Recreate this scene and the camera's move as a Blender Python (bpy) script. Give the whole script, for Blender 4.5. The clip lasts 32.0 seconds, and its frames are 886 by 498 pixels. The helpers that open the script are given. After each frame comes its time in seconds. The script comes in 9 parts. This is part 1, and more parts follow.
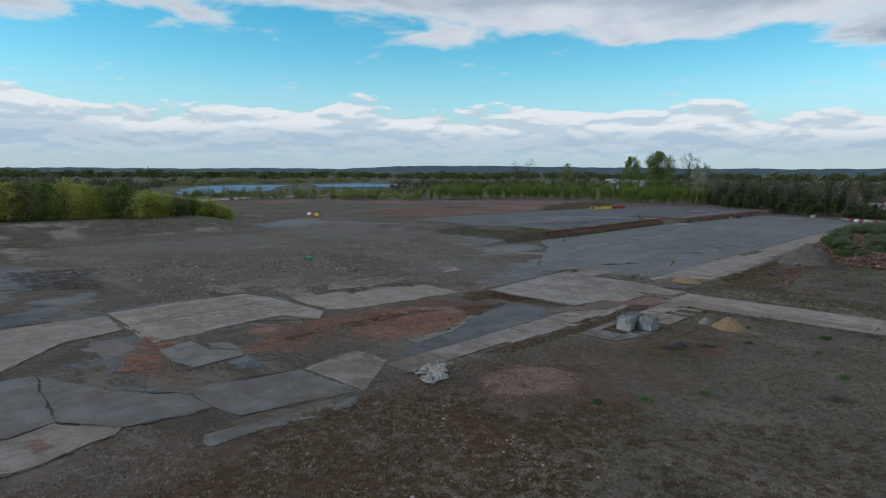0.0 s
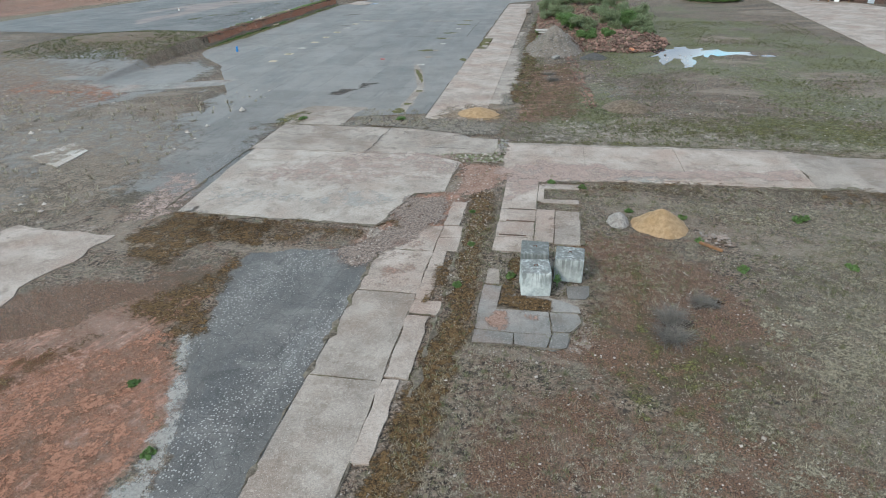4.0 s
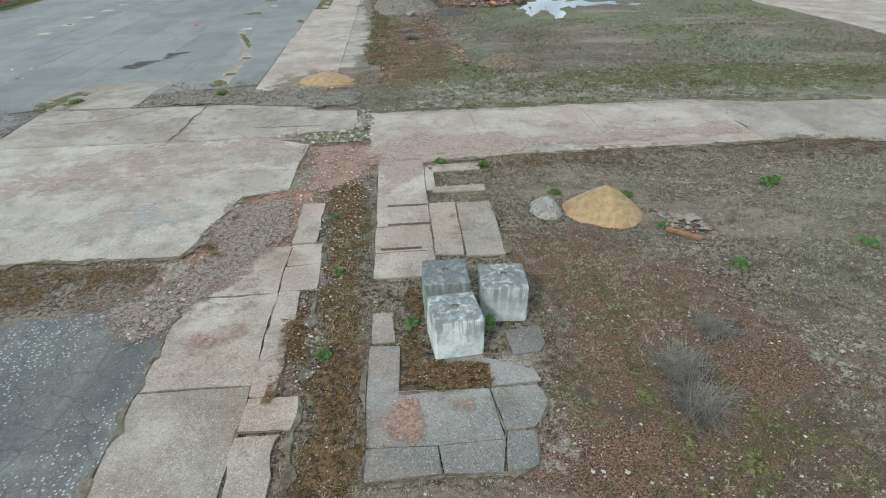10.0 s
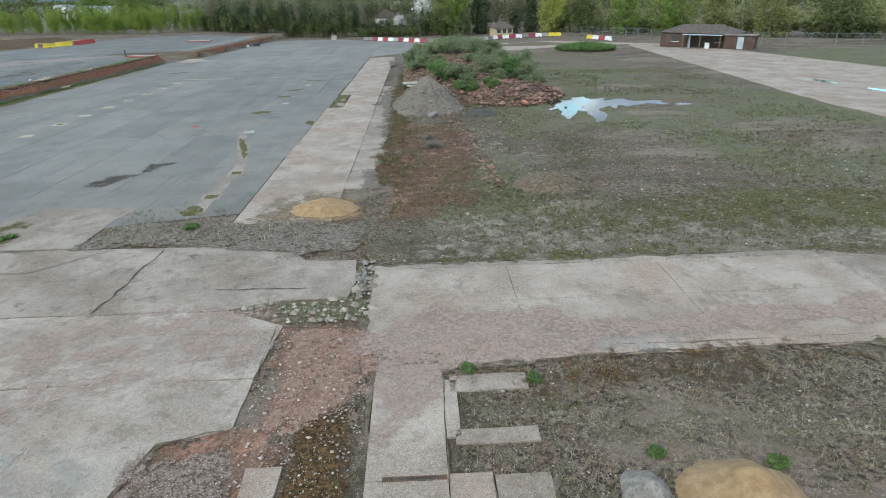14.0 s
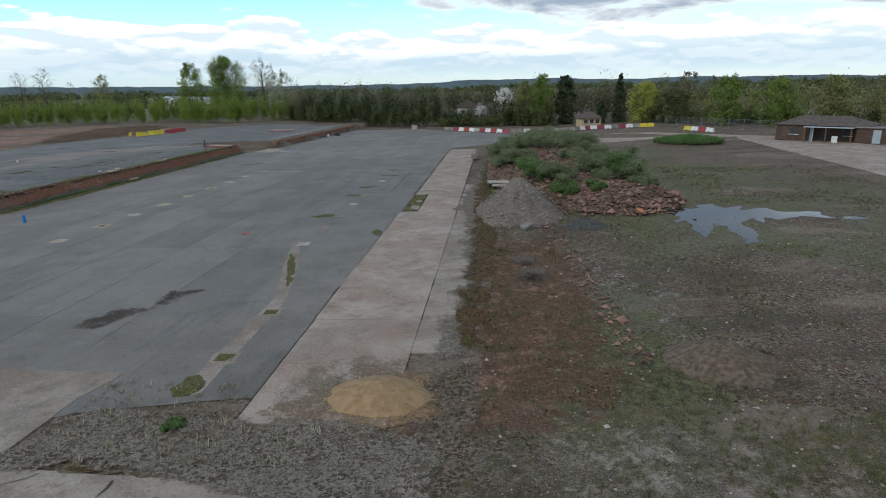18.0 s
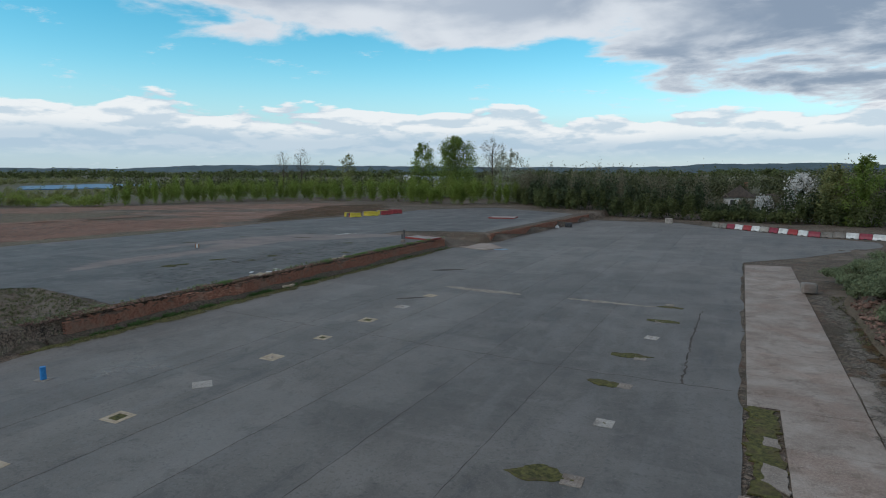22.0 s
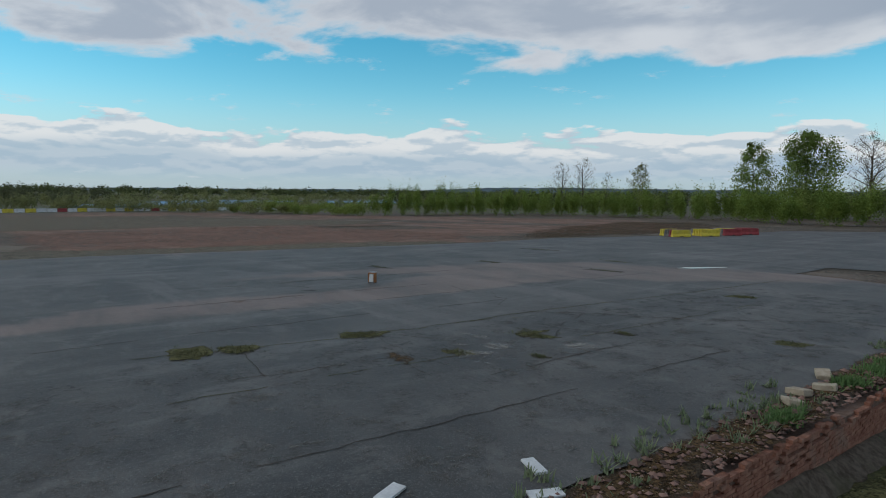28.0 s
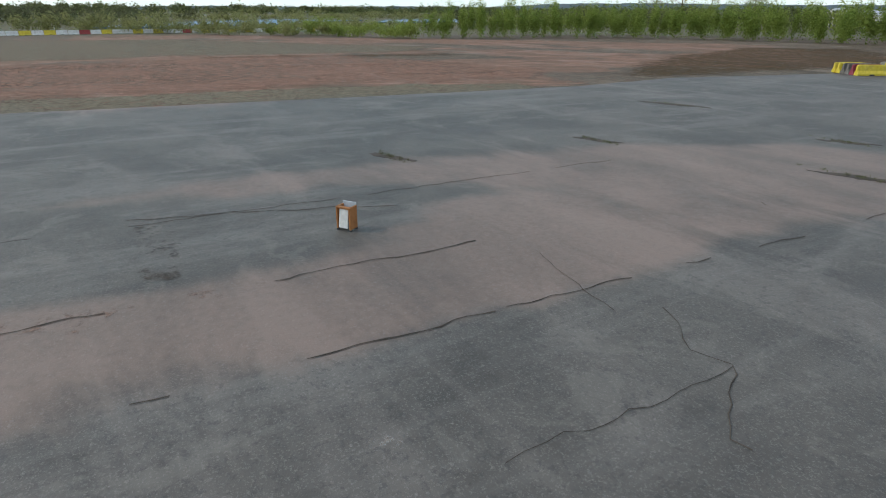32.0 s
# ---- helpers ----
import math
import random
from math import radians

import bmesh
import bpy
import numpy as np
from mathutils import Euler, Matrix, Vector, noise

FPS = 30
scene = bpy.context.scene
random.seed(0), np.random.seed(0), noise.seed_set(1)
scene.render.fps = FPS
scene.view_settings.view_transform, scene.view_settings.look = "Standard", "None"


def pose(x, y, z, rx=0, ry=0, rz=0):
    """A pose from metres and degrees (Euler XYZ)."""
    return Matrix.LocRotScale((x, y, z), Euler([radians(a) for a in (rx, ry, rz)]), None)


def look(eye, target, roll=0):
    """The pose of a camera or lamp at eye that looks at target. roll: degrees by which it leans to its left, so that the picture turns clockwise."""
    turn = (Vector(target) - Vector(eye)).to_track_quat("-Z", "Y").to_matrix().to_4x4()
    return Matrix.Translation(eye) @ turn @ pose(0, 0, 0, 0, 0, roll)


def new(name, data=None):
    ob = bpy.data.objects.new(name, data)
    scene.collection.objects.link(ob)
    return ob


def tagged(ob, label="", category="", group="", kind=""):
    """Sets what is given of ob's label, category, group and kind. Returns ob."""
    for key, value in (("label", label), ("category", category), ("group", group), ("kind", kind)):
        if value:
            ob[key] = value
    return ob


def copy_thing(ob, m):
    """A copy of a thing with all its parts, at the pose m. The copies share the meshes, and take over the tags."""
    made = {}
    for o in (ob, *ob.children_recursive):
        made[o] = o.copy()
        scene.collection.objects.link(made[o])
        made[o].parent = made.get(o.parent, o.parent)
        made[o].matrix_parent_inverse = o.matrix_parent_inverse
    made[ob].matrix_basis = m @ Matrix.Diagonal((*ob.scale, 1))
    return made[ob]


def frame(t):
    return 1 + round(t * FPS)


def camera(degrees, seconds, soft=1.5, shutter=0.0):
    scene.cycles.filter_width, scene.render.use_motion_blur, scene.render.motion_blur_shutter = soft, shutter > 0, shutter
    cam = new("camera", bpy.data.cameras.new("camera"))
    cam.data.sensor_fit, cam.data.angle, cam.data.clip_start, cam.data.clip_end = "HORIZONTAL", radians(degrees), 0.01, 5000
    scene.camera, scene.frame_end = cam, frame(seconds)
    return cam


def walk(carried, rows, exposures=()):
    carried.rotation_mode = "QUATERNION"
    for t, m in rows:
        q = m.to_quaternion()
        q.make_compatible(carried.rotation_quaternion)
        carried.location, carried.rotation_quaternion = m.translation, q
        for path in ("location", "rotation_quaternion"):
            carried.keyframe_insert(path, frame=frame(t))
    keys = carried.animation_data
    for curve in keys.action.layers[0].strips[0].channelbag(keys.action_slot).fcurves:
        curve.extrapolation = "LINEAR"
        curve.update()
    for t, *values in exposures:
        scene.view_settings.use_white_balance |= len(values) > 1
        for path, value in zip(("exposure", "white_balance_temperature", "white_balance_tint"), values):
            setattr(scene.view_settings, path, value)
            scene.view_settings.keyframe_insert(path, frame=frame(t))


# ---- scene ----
cam = camera(73.76, 32.0, 1.0)
walk(cam, [
    (0, look((23.190, -83.980, 12.167), (16.264, -76.895, 10.813), 0.37)),
    (0.5, look((18.668, -79.099, 12.135), (11.800, -71.958, 10.783), 0.47)),
    (1, look((14.270, -74.049, 12.136), (7.765, -66.573, 10.799), 0.30)),
    (1.5, look((10.318, -69.243, 12.234), (4.385, -61.324, 10.782), 0.42)),
    (2, look((7.329, -65.686, 12.247), (1.950, -57.544, 10.064), 0.44)),
    (2.5, look((5.125, -63.374, 12.207), (0.349, -55.100, 9.252), 0.39)),
    (3, look((3.670, -62.220, 12.038), (-0.275, -53.805, 8.348), 0.15)),
    (3.5, look((3.119, -62.192, 12.092), (0.320, -53.593, 7.821), -0.23)),
    (4, look((2.971, -62.317, 12.024), (1.388, -53.677, 7.243), -0.70)),
    (4.5, look((2.769, -62.396, 11.961), (2.291, -53.845, 6.799), -0.91)),
    (6.5, look((2.196, -58.932, 11.645), (2.826, -50.394, 6.477), -0.61)),
    (7, look((2.308, -56.197, 11.200), (2.937, -47.646, 6.054), -0.47)),
    (7.5, look((2.217, -54.454, 10.524), (2.856, -45.903, 5.378), -0.41)),
    (8, look((2.091, -53.833, 9.688), (2.725, -45.278, 4.549), -0.33)),
    (8.5, look((2.029, -53.775, 8.957), (2.647, -45.218, 3.819), -0.41)),
    (9, look((2.013, -53.832, 8.707), (2.628, -45.270, 3.576), -0.40)),
    (9.5, look((1.984, -53.857, 8.652), (2.613, -45.286, 3.539), -0.29)),
    (10, look((1.952, -53.792, 8.716), (2.588, -45.199, 3.642), -0.35)),
    (10.5, look((1.992, -53.681, 8.793), (2.617, -45.039, 3.801), -0.49)),
    (11, look((2.080, -53.320, 8.861), (2.693, -44.606, 3.994), -0.68)),
    (11.5, look((2.202, -52.480, 8.861), (2.826, -43.684, 4.146), -0.64)),
    (12, look((2.329, -51.153, 8.910), (2.969, -42.282, 4.339), -0.55)),
    (12.5, look((2.428, -49.494, 8.942), (3.060, -40.555, 4.505), -0.57)),
    (13, look((2.441, -47.776, 8.930), (2.997, -38.752, 4.658), -0.47)),
    (13.5, look((2.431, -46.410, 8.892), (2.884, -37.306, 4.779), -0.44)),
    (14, look((2.359, -45.438, 8.930), (2.688, -36.263, 4.966), -0.52)),
    (14.5, look((2.279, -44.749, 8.881), (2.489, -35.499, 5.088), -0.58)),
    (16.5, look((1.914, -41.432, 8.824), (1.524, -31.951, 5.668), -0.99)),
    (17, look((1.746, -39.803, 8.845), (1.193, -30.278, 5.852), -0.95)),
    (17.5, look((1.537, -37.825, 8.805), (0.825, -28.258, 5.981), -0.86)),
    (18, look((1.321, -35.528, 8.867), (0.447, -25.928, 6.208), -0.76)),
    (18.5, look((1.007, -32.797, 8.878), (-0.251, -23.193, 6.393), -0.60)),
    (19, look((0.601, -29.931, 8.968), (-1.109, -20.355, 6.648), -0.41)),
    (19.5, look((0.010, -26.760, 8.918), (-2.173, -17.241, 6.769), -0.20)),
    (20, look((-0.871, -23.326, 8.907), (-3.553, -13.899, 6.924), -0.10)),
    (20.5, look((-1.826, -20.134, 8.909), (-4.958, -10.812, 7.091), -0.06)),
    (21, look((-3.123, -16.746, 8.827), (-6.701, -7.556, 7.175), 0.00)),
    (21.5, look((-4.568, -13.441, 8.856), (-8.582, -4.406, 7.356), 0.12)),
    (22, look((-6.207, -10.169, 8.823), (-10.662, -1.317, 7.483), 0.16)),
    (22.5, look((-7.949, -6.926, 8.775), (-12.831, 1.720, 7.590), 0.18)),
    (23, look((-9.893, -3.808, 8.613), (-15.182, 4.617, 7.587), 0.15)),
    (23.5, look((-11.865, -0.800, 8.535), (-17.537, 7.389, 7.660), 0.46)),
    (24, look((-14.234, 2.266, 8.283), (-20.274, 10.202, 7.559), 0.59)),
    (24.5, look((-16.509, 5.029, 7.854), (-22.889, 12.708, 7.285), 0.61)),
    (25, look((-18.983, 7.784, 7.283), (-25.726, 15.157, 6.868), 0.49)),
    (25.5, look((-21.507, 10.384, 6.829), (-28.621, 17.401, 6.431), 0.58)),
    (26, look((-24.177, 12.866, 6.416), (-31.654, 19.495, 6.022), 0.56)),
    (26.5, look((-26.915, 15.125, 5.962), (-34.720, 21.362, 5.536), 0.65)),
    (28.5, look((-38.100, 23.553, 4.249), (-46.025, 29.540, 3.084), 0.28)),
    (29, look((-40.852, 25.615, 4.206), (-48.749, 31.589, 2.810), 0.29)),
    (29.5, look((-43.472, 27.557, 4.174), (-51.330, 33.519, 2.528), 0.25)),
    (30, look((-46.024, 29.513, 4.178), (-53.837, 35.440, 2.224), 0.17)),
    (30.5, look((-47.971, 30.938, 4.150), (-55.714, 36.804, 1.777), 0.07)),
    (31, look((-49.021, 31.684, 4.151), (-56.659, 37.462, 1.276), 0.03)),
    (31.5, look((-49.445, 31.872, 4.127), (-57.053, 37.417, 0.756), 0.12)),
    (32, look((-49.478, 31.870, 4.223), (-57.409, 36.646, 0.444), 0.31)),
], exposures=[(0, -0.25, 6200, 10), (2.0, -0.2, 6300, 10), (3.0, 0.65, 6550, 9), (4.0, 1.3, 6600, 8), (6.5, 1.35, 6650, 4), (12.0, 1.35, 6650, 4), (14.5, 1.1, 6550, 6), (16.5, 0.5, 6500, 9), (18.0, 0.3, 6600, 10),
              (19.0, 0.1, 6550, 10), (21.0, -0.05, 6400, 10), (24.0, -0.36, 6200, 10), (26.0, -0.52, 6050, 10), (28.5, -0.33, 6450, 10), (30.5, -0.24, 6650, 10), (31.0, -0.13, 6650, 10), (31.5, 0.26, 6850, 11), (32.0, 0.68, 6950, 11)])

# ---- world and light ----
SUN_AZ, SUN_EL = radians(215), radians(38)      # clockwise from +y
world = bpy.data.worlds.new("sky")
scene.world = world
world.use_nodes = True


class Nodes:
    """Short way to lay a node tree."""

    def __init__(self, tree):
        self.tree = tree
        tree.nodes.clear()

    def add(self, kind, ins=None, operation="", data_type="", interpolation_type="", feature="", attribute_name=""):
        n = self.tree.nodes.new(kind)
        if operation:
            n.operation = operation
        if data_type:
            n.data_type = data_type
        if interpolation_type:
            n.interpolation_type = interpolation_type
        if feature:
            n.feature = feature
        if attribute_name:
            n.attribute_name = attribute_name
        for k, v in (ins or {}).items():
            self.put(n.inputs[k], v)
        return n

    def put(self, socket, v):
        if isinstance(v, bpy.types.NodeSocket):
            self.tree.links.new(v, socket)
        else:
            socket.default_value = v

    def math(self, op, a, b=0.0, clamp=False):
        n = self.add("ShaderNodeMath", {0: a, 1: b}, operation=op)
        n.use_clamp = clamp
        return n.outputs[0]

    def vmath(self, op, a, b=(0, 0, 0)):
        return self.add("ShaderNodeVectorMath", {0: a, 1: b}, operation=op).outputs[0]

    def mix(self, f, a, b):
        n = self.add("ShaderNodeMix", data_type="RGBA")
        self.put(n.inputs[0], f), self.put(n.inputs[6], a), self.put(n.inputs[7], b)
        return n.outputs[2]

    def ramp(self, f, lo, hi, a=0.0, b=1.0):
        n = self.add("ShaderNodeMapRange", {0: f, 1: lo, 2: hi, 3: a, 4: b}, interpolation_type="SMOOTHSTEP")
        return n.outputs[0]

    def noise(self, vec, scale, detail=4.0, rough=0.55, warp=0.0):
        n = self.add("ShaderNodeTexNoise", {"Vector": vec, "Scale": scale, "Detail": detail, "Roughness": rough, "Distortion": warp})
        return n.outputs[0]

    def voronoi(self, vec, scale, feature="F1", out="Distance"):
        n = self.add("ShaderNodeTexVoronoi", {"Vector": vec, "Scale": scale}, feature=feature)
        return n.outputs[out]


def build_sky():
    w = Nodes(world.node_tree)
    sky = w.add("ShaderNodeTexSky")
    sky.sky_type, sky.sun_disc, sky.sun_elevation, sky.sun_rotation = "NISHITA", False, SUN_EL, SUN_AZ
    sky.altitude, sky.air_density, sky.dust_density, sky.ozone_density = 0, 1.0, 0.0, 1.0
    clear = w.add("ShaderNodeHueSaturation", {"Hue": 0.47, "Saturation": 1.5, "Value": 1.6, "Color": sky.outputs[0]}).outputs[0]
    d = w.add("ShaderNodeTexCoord").outputs["Generated"]
    xyz = w.add("ShaderNodeSeparateXYZ", {0: d})
    up = w.math("MAXIMUM", xyz.outputs[2], 0.0)
    lift = w.math("ADD", up, 0.13)
    flat = w.add("ShaderNodeCombineXYZ", {0: w.math("DIVIDE", xyz.outputs[0], lift), 1: w.math("DIVIDE", xyz.outputs[1], lift), 2: CLOUD_SEED}).outputs[0]
    # broken sheet of stratocumulus aloft, lower towards the east
    big = w.noise(flat, 0.55, 2.0, 0.5)
    fine = w.noise(flat, 1.7, 9.0, 0.56, 0.25)
    lumps = w.noise(w.vmath("ADD", flat, (4.0, 9.0, 0.0)), 1.3, 6.0, 0.5, 0.2)
    body = w.math("ADD", w.math("MULTIPLY", big, 0.42), w.math("MULTIPLY", fine, 0.58))
    east = w.ramp(xyz.outputs[0], -0.55, 0.15, 0.0, 0.10)
    gap = w.math("SUBTRACT", w.ramp(w.math("ADD", up, east), 0.12, 0.26, -0.21, 0.1), w.ramp(up, 0.24, 0.38, 0.0, 0.07))
    thick = w.math("ADD", body, gap)
    cover = w.ramp(thick, 0.465, 0.55)
    deep = w.ramp(thick, 0.49, 0.62)
    grey = w.math("MULTIPLY", deep, w.ramp(w.math("ADD", lumps, w.math("MULTIPLY", east, 1.5)), 0.36, 0.6))
    cloud = w.mix(grey, (8.0, 8.3, 8.7, 1), w.mix(w.ramp(east, 0.0, 0.1), (4.9, 5.5, 6.4, 1), (2.8, 3.4, 4.4, 1)))
    # low bank of cumulus above the horizon, lit on its upper side
    def puffs(shift):
        v = w.add("ShaderNodeCombineXYZ", {0: w.math("MULTIPLY", xyz.outputs[0], 9.0), 1: w.math("MULTIPLY", xyz.outputs[1], 9.0), 2: w.math("MULTIPLY", w.math("ADD", up, shift), 32.0)}).outputs[0]
        return w.noise(v, 1.0, 7.0, 0.5, 0.1)
    puff, above = puffs(0.0), puffs(0.008)
    broad = w.noise(w.vmath("MULTIPLY", d, (1, 1, 0.2)), 2.2, 2.0, 0.5)
    crest = w.math("ADD", w.math("MULTIPLY", w.math("SUBTRACT", broad, 0.5), 0.09), 0.095)
    rise = w.math("SUBTRACT", crest, up)
    hull = w.math("ADD", w.math("MULTIPLY", w.math("MINIMUM", rise, 0.035), 8.0), w.math("SUBTRACT", puff, 0.5))
    bank = w.math("MULTIPLY", w.ramp(hull, -0.01, 0.05), w.ramp(up, 0.006, 0.035))
    bright = w.ramp(w.math("SUBTRACT", puff, above), -0.07, 0.05, 0.4, 1.0)
    bright = w.math("MULTIPLY", bright, w.ramp(rise, 0.05, 0.025, 0.35, 1.0))
    white = w.mix(bright, (4.1, 5.7, 7.1, 1), (9.6, 9.7, 9.7, 1))
    pale = w.mix(w.ramp(up, 0.0, 0.17, 0.85, 0.0), clear, (3.9, 6.2, 7.6, 1))
    col = w.mix(w.math("MULTIPLY", bank, 0.92), pale, white)
    wisp = w.math("MULTIPLY", w.ramp(w.noise(flat, 2.6, 8.0, 0.65), 0.60, 0.72), 0.5)
    col = w.mix(wisp, col, (8.0, 8.5, 9.0, 1))
    col = w.mix(w.math("MULTIPLY", cover, 0.96), col, cloud)
    over = w.ramp(up, 0.35, 0.75)
    col = w.mix(w.math("MULTIPLY", over, 0.85), col, (3.2, 3.9, 5.0, 1))
    bg = w.add("ShaderNodeBackground", {0: col, 1: 0.1})
    w.add("ShaderNodeOutputWorld", {0: bg.outputs[0]})


CLOUD_SEED = 3.7
build_sky()
sun = bpy.data.lights.new("sun", "SUN")
sun.energy, sun.angle, sun.color = 1.0, radians(9), (1.0, 0.95, 0.87)
sun_ob = new("sun", sun)
sun_ob.matrix_world = look((0, 0, 0), (-math.sin(SUN_AZ) * math.cos(SUN_EL), -math.cos(SUN_AZ) * math.cos(SUN_EL), -math.sin(SUN_EL)))
sun_ob.location = (0, 0, 80)

# ---- the fall of the ground: the site leans down to the north-west ----
SLOPE_X, SLOPE_Y = 0.01663, -0.00629


def fall(x, y):
    return SLOPE_X * 260 * np.tanh(np.asarray(x) / 260.0) + SLOPE_Y * 260 * np.tanh(np.asarray(y) / 260.0)


def hashed(ix, iy, seed):
    h = (ix * 374761393 + iy * 668265263 + seed * 1442695041) & 0xFFFFFFFF
    h = ((h ^ (h >> 13)) * 1274126177) & 0xFFFFFFFF
    return ((h ^ (h >> 16)) & 0xFFFF) / 65535.0


def vnoise(x, y, scale, seed=0, octaves=3):
    """Smooth value noise from -1 to 1, for arrays; scale is the size of a lump in metres."""
    x, y = np.asarray(x, float), np.asarray(y, float)
    out, amp, tot = 0.0, 1.0, 0.0
    for o in range(octaves):
        u, v = x / scale * 2**o, y / scale * 2**o
        iu, iv = np.floor(u).astype(np.int64), np.floor(v).astype(np.int64)
        fu, fv = u - iu, v - iv
        fu, fv = fu * fu * (3 - 2 * fu), fv * fv * (3 - 2 * fv)
        s = seed * 7 + o
        a = hashed(iu, iv, s) * (1 - fu) + hashed(iu + 1, iv, s) * fu
        b = hashed(iu, iv + 1, s) * (1 - fu) + hashed(iu + 1, iv + 1, s) * fu
        out, tot, amp = out + amp * (2 * (a * (1 - fv) + b * fv) - 1), tot + amp, amp * 0.55
    return out / tot


def smooth(e0, e1, v):
    t = np.clip((np.asarray(v, float) - e0) / (e1 - e0), 0, 1)
    return t * t * (3 - 2 * t)


def inside(x, y, poly):
    """Signed distance to a polygon in metres, positive within."""
    x, y = np.asarray(x, float), np.asarray(y, float)
    d, sign = np.full(x.shape, 1e9), np.full(x.shape, -1.0)
    n = len(poly)
    for i in range(n):
        (x0, y0), (x1, y1) = poly[i], poly[(i + 1) % n]
        ex, ey = x1 - x0, y1 - y0
        t = np.clip(((x - x0) * ex + (y - y0) * ey) / (ex * ex + ey * ey + 1e-9), 0, 1)
        d = np.minimum(d, np.hypot(x - x0 - t * ex, y - y0 - t * ey))
        cross = (y0 > y) != (y1 > y)
        xi = x0 + (y - y0) / (ey if abs(ey) > 1e-9 else 1e-9) * ex
        sign = np.where(cross & (x < xi), -sign, sign)
    return d * sign


def zone(x, y, poly, soft=0.6, rag=0.8, lump=2.5, seed=1):
    d = inside(x, y, poly) + rag * vnoise(x, y, lump, seed)
    return smooth(-soft, soft, d)


PLATFORM = 1.2


def terrain(x, y):
    """Height of the bare ground over the leaning plane."""
    x, y = np.asarray(x, float), np.asarray(y, float)
    up = smooth(-0.1, 0.1, -39.75 - x) * smooth(-10, 6, y + 0.12 * (x + 39))
    up = np.where(x < -39.75, smooth(-14, 5, y), up)
    ramp = smooth(0, 1, (y - 56.6) / 1.2) * (1 - smooth(0, 1, (y - 63.6) / 1.0))
    slide = np.clip((-36.0 - x) / 12.0, 0, 1)
    far_wall = smooth(-0.1, 0.1, -(36.2 - (y - 64) * 0.07) - x)
    up = np.where(y > 56.6, np.where(y < 63.8, up * (1 - ramp) + slide * ramp, np.maximum(far_wall * (y >= 63.8), 0)), up)
    z = PLATFORM * up
    field = smooth(0.5, 4, x) * smooth(-26, -22, y) + smooth(1.0, 3.0, x) * smooth(33, 36, -y)
    field = field * (1 - smooth(33, 35.5, x))
    field = field * (1 - smooth(0, 2.5, inside(x, y, [(10, -5), (10, 12), (28, 12), (28, -5)])))
    z = z + field * (0.09 * vnoise(x, y, 3.5, 5) + 0.12 * vnoise(x, y, 11, 6))
    z = z - smooth(-0.4, 0.4, inside(x, y, [(0.8, -47.6), (5.0, -47.6), (5.2, -33), (0.8, -33)])) * (z + 0.01)
    west = smooth(18, 26, -x) * smooth(20, 40, -y)
    z = z + west * (0.07 * vnoise(x, y, 4, 7) - 0.01)
    # bank under the western trees
    z = z + 2.2 * smooth(96, 118, -x) * smooth(10, 25, -y) * (1 - smooth(150, 190, -x))
    z = z - 0.018 - 0.04 * smooth(0.9, 1.1, z)
    return z


def lines(*spans):
    out = []
    for a, b, step in spans:
        n = max(1, int(round((b - a) / step)))
        out += [a + (b - a) * i / n for i in range(n)]
    return out + [spans[-1][1]]


RED_SOUTH = [(-16, -60), (-15.2, -55.2), (-14.5, -50.4), (-11, -45.1), (-9.2, -43.5), (-8.8, -47.8), (-6.8, -51.5), (-5.9, -55), (-4.8, -60), (-9, -62)]
RED_FIELD = [(-83, 28), (-82, 40), (-80, 55), (-79, 62), (-86, 70), (-79, 92), (-85, 118), (-115, 135), (-160, 105), (-215, 60), (-215, 25), (-130, 18)]
TAR_SOUTH = [(-8.6, -46), (-9.2, -42.3), (-4.2, -41.2), (-2.8, -43.5), (-2.8, -54.2), (-2.8, -60), (-5.2, -60), (-5.9, -53), (-8.0, -48.8)]
TAR_WEST = [(-22, -40), (-35, -35), (-58, -22), (-112, -14), (-110, -2), (-64, 6), (-40, -5), (-39, 4), (-30, -5), (-16, -22), (-15, -36)]
GREY_WEST = [(-97, -22), (-97, -44), (-99, -66), (-75, -60), (-62, -42), (-70, -26)]
RED_STRIP = [(0.8, -22), (0.9, -4), (4.4, -3), (5.6, -12), (5.7, -20)]


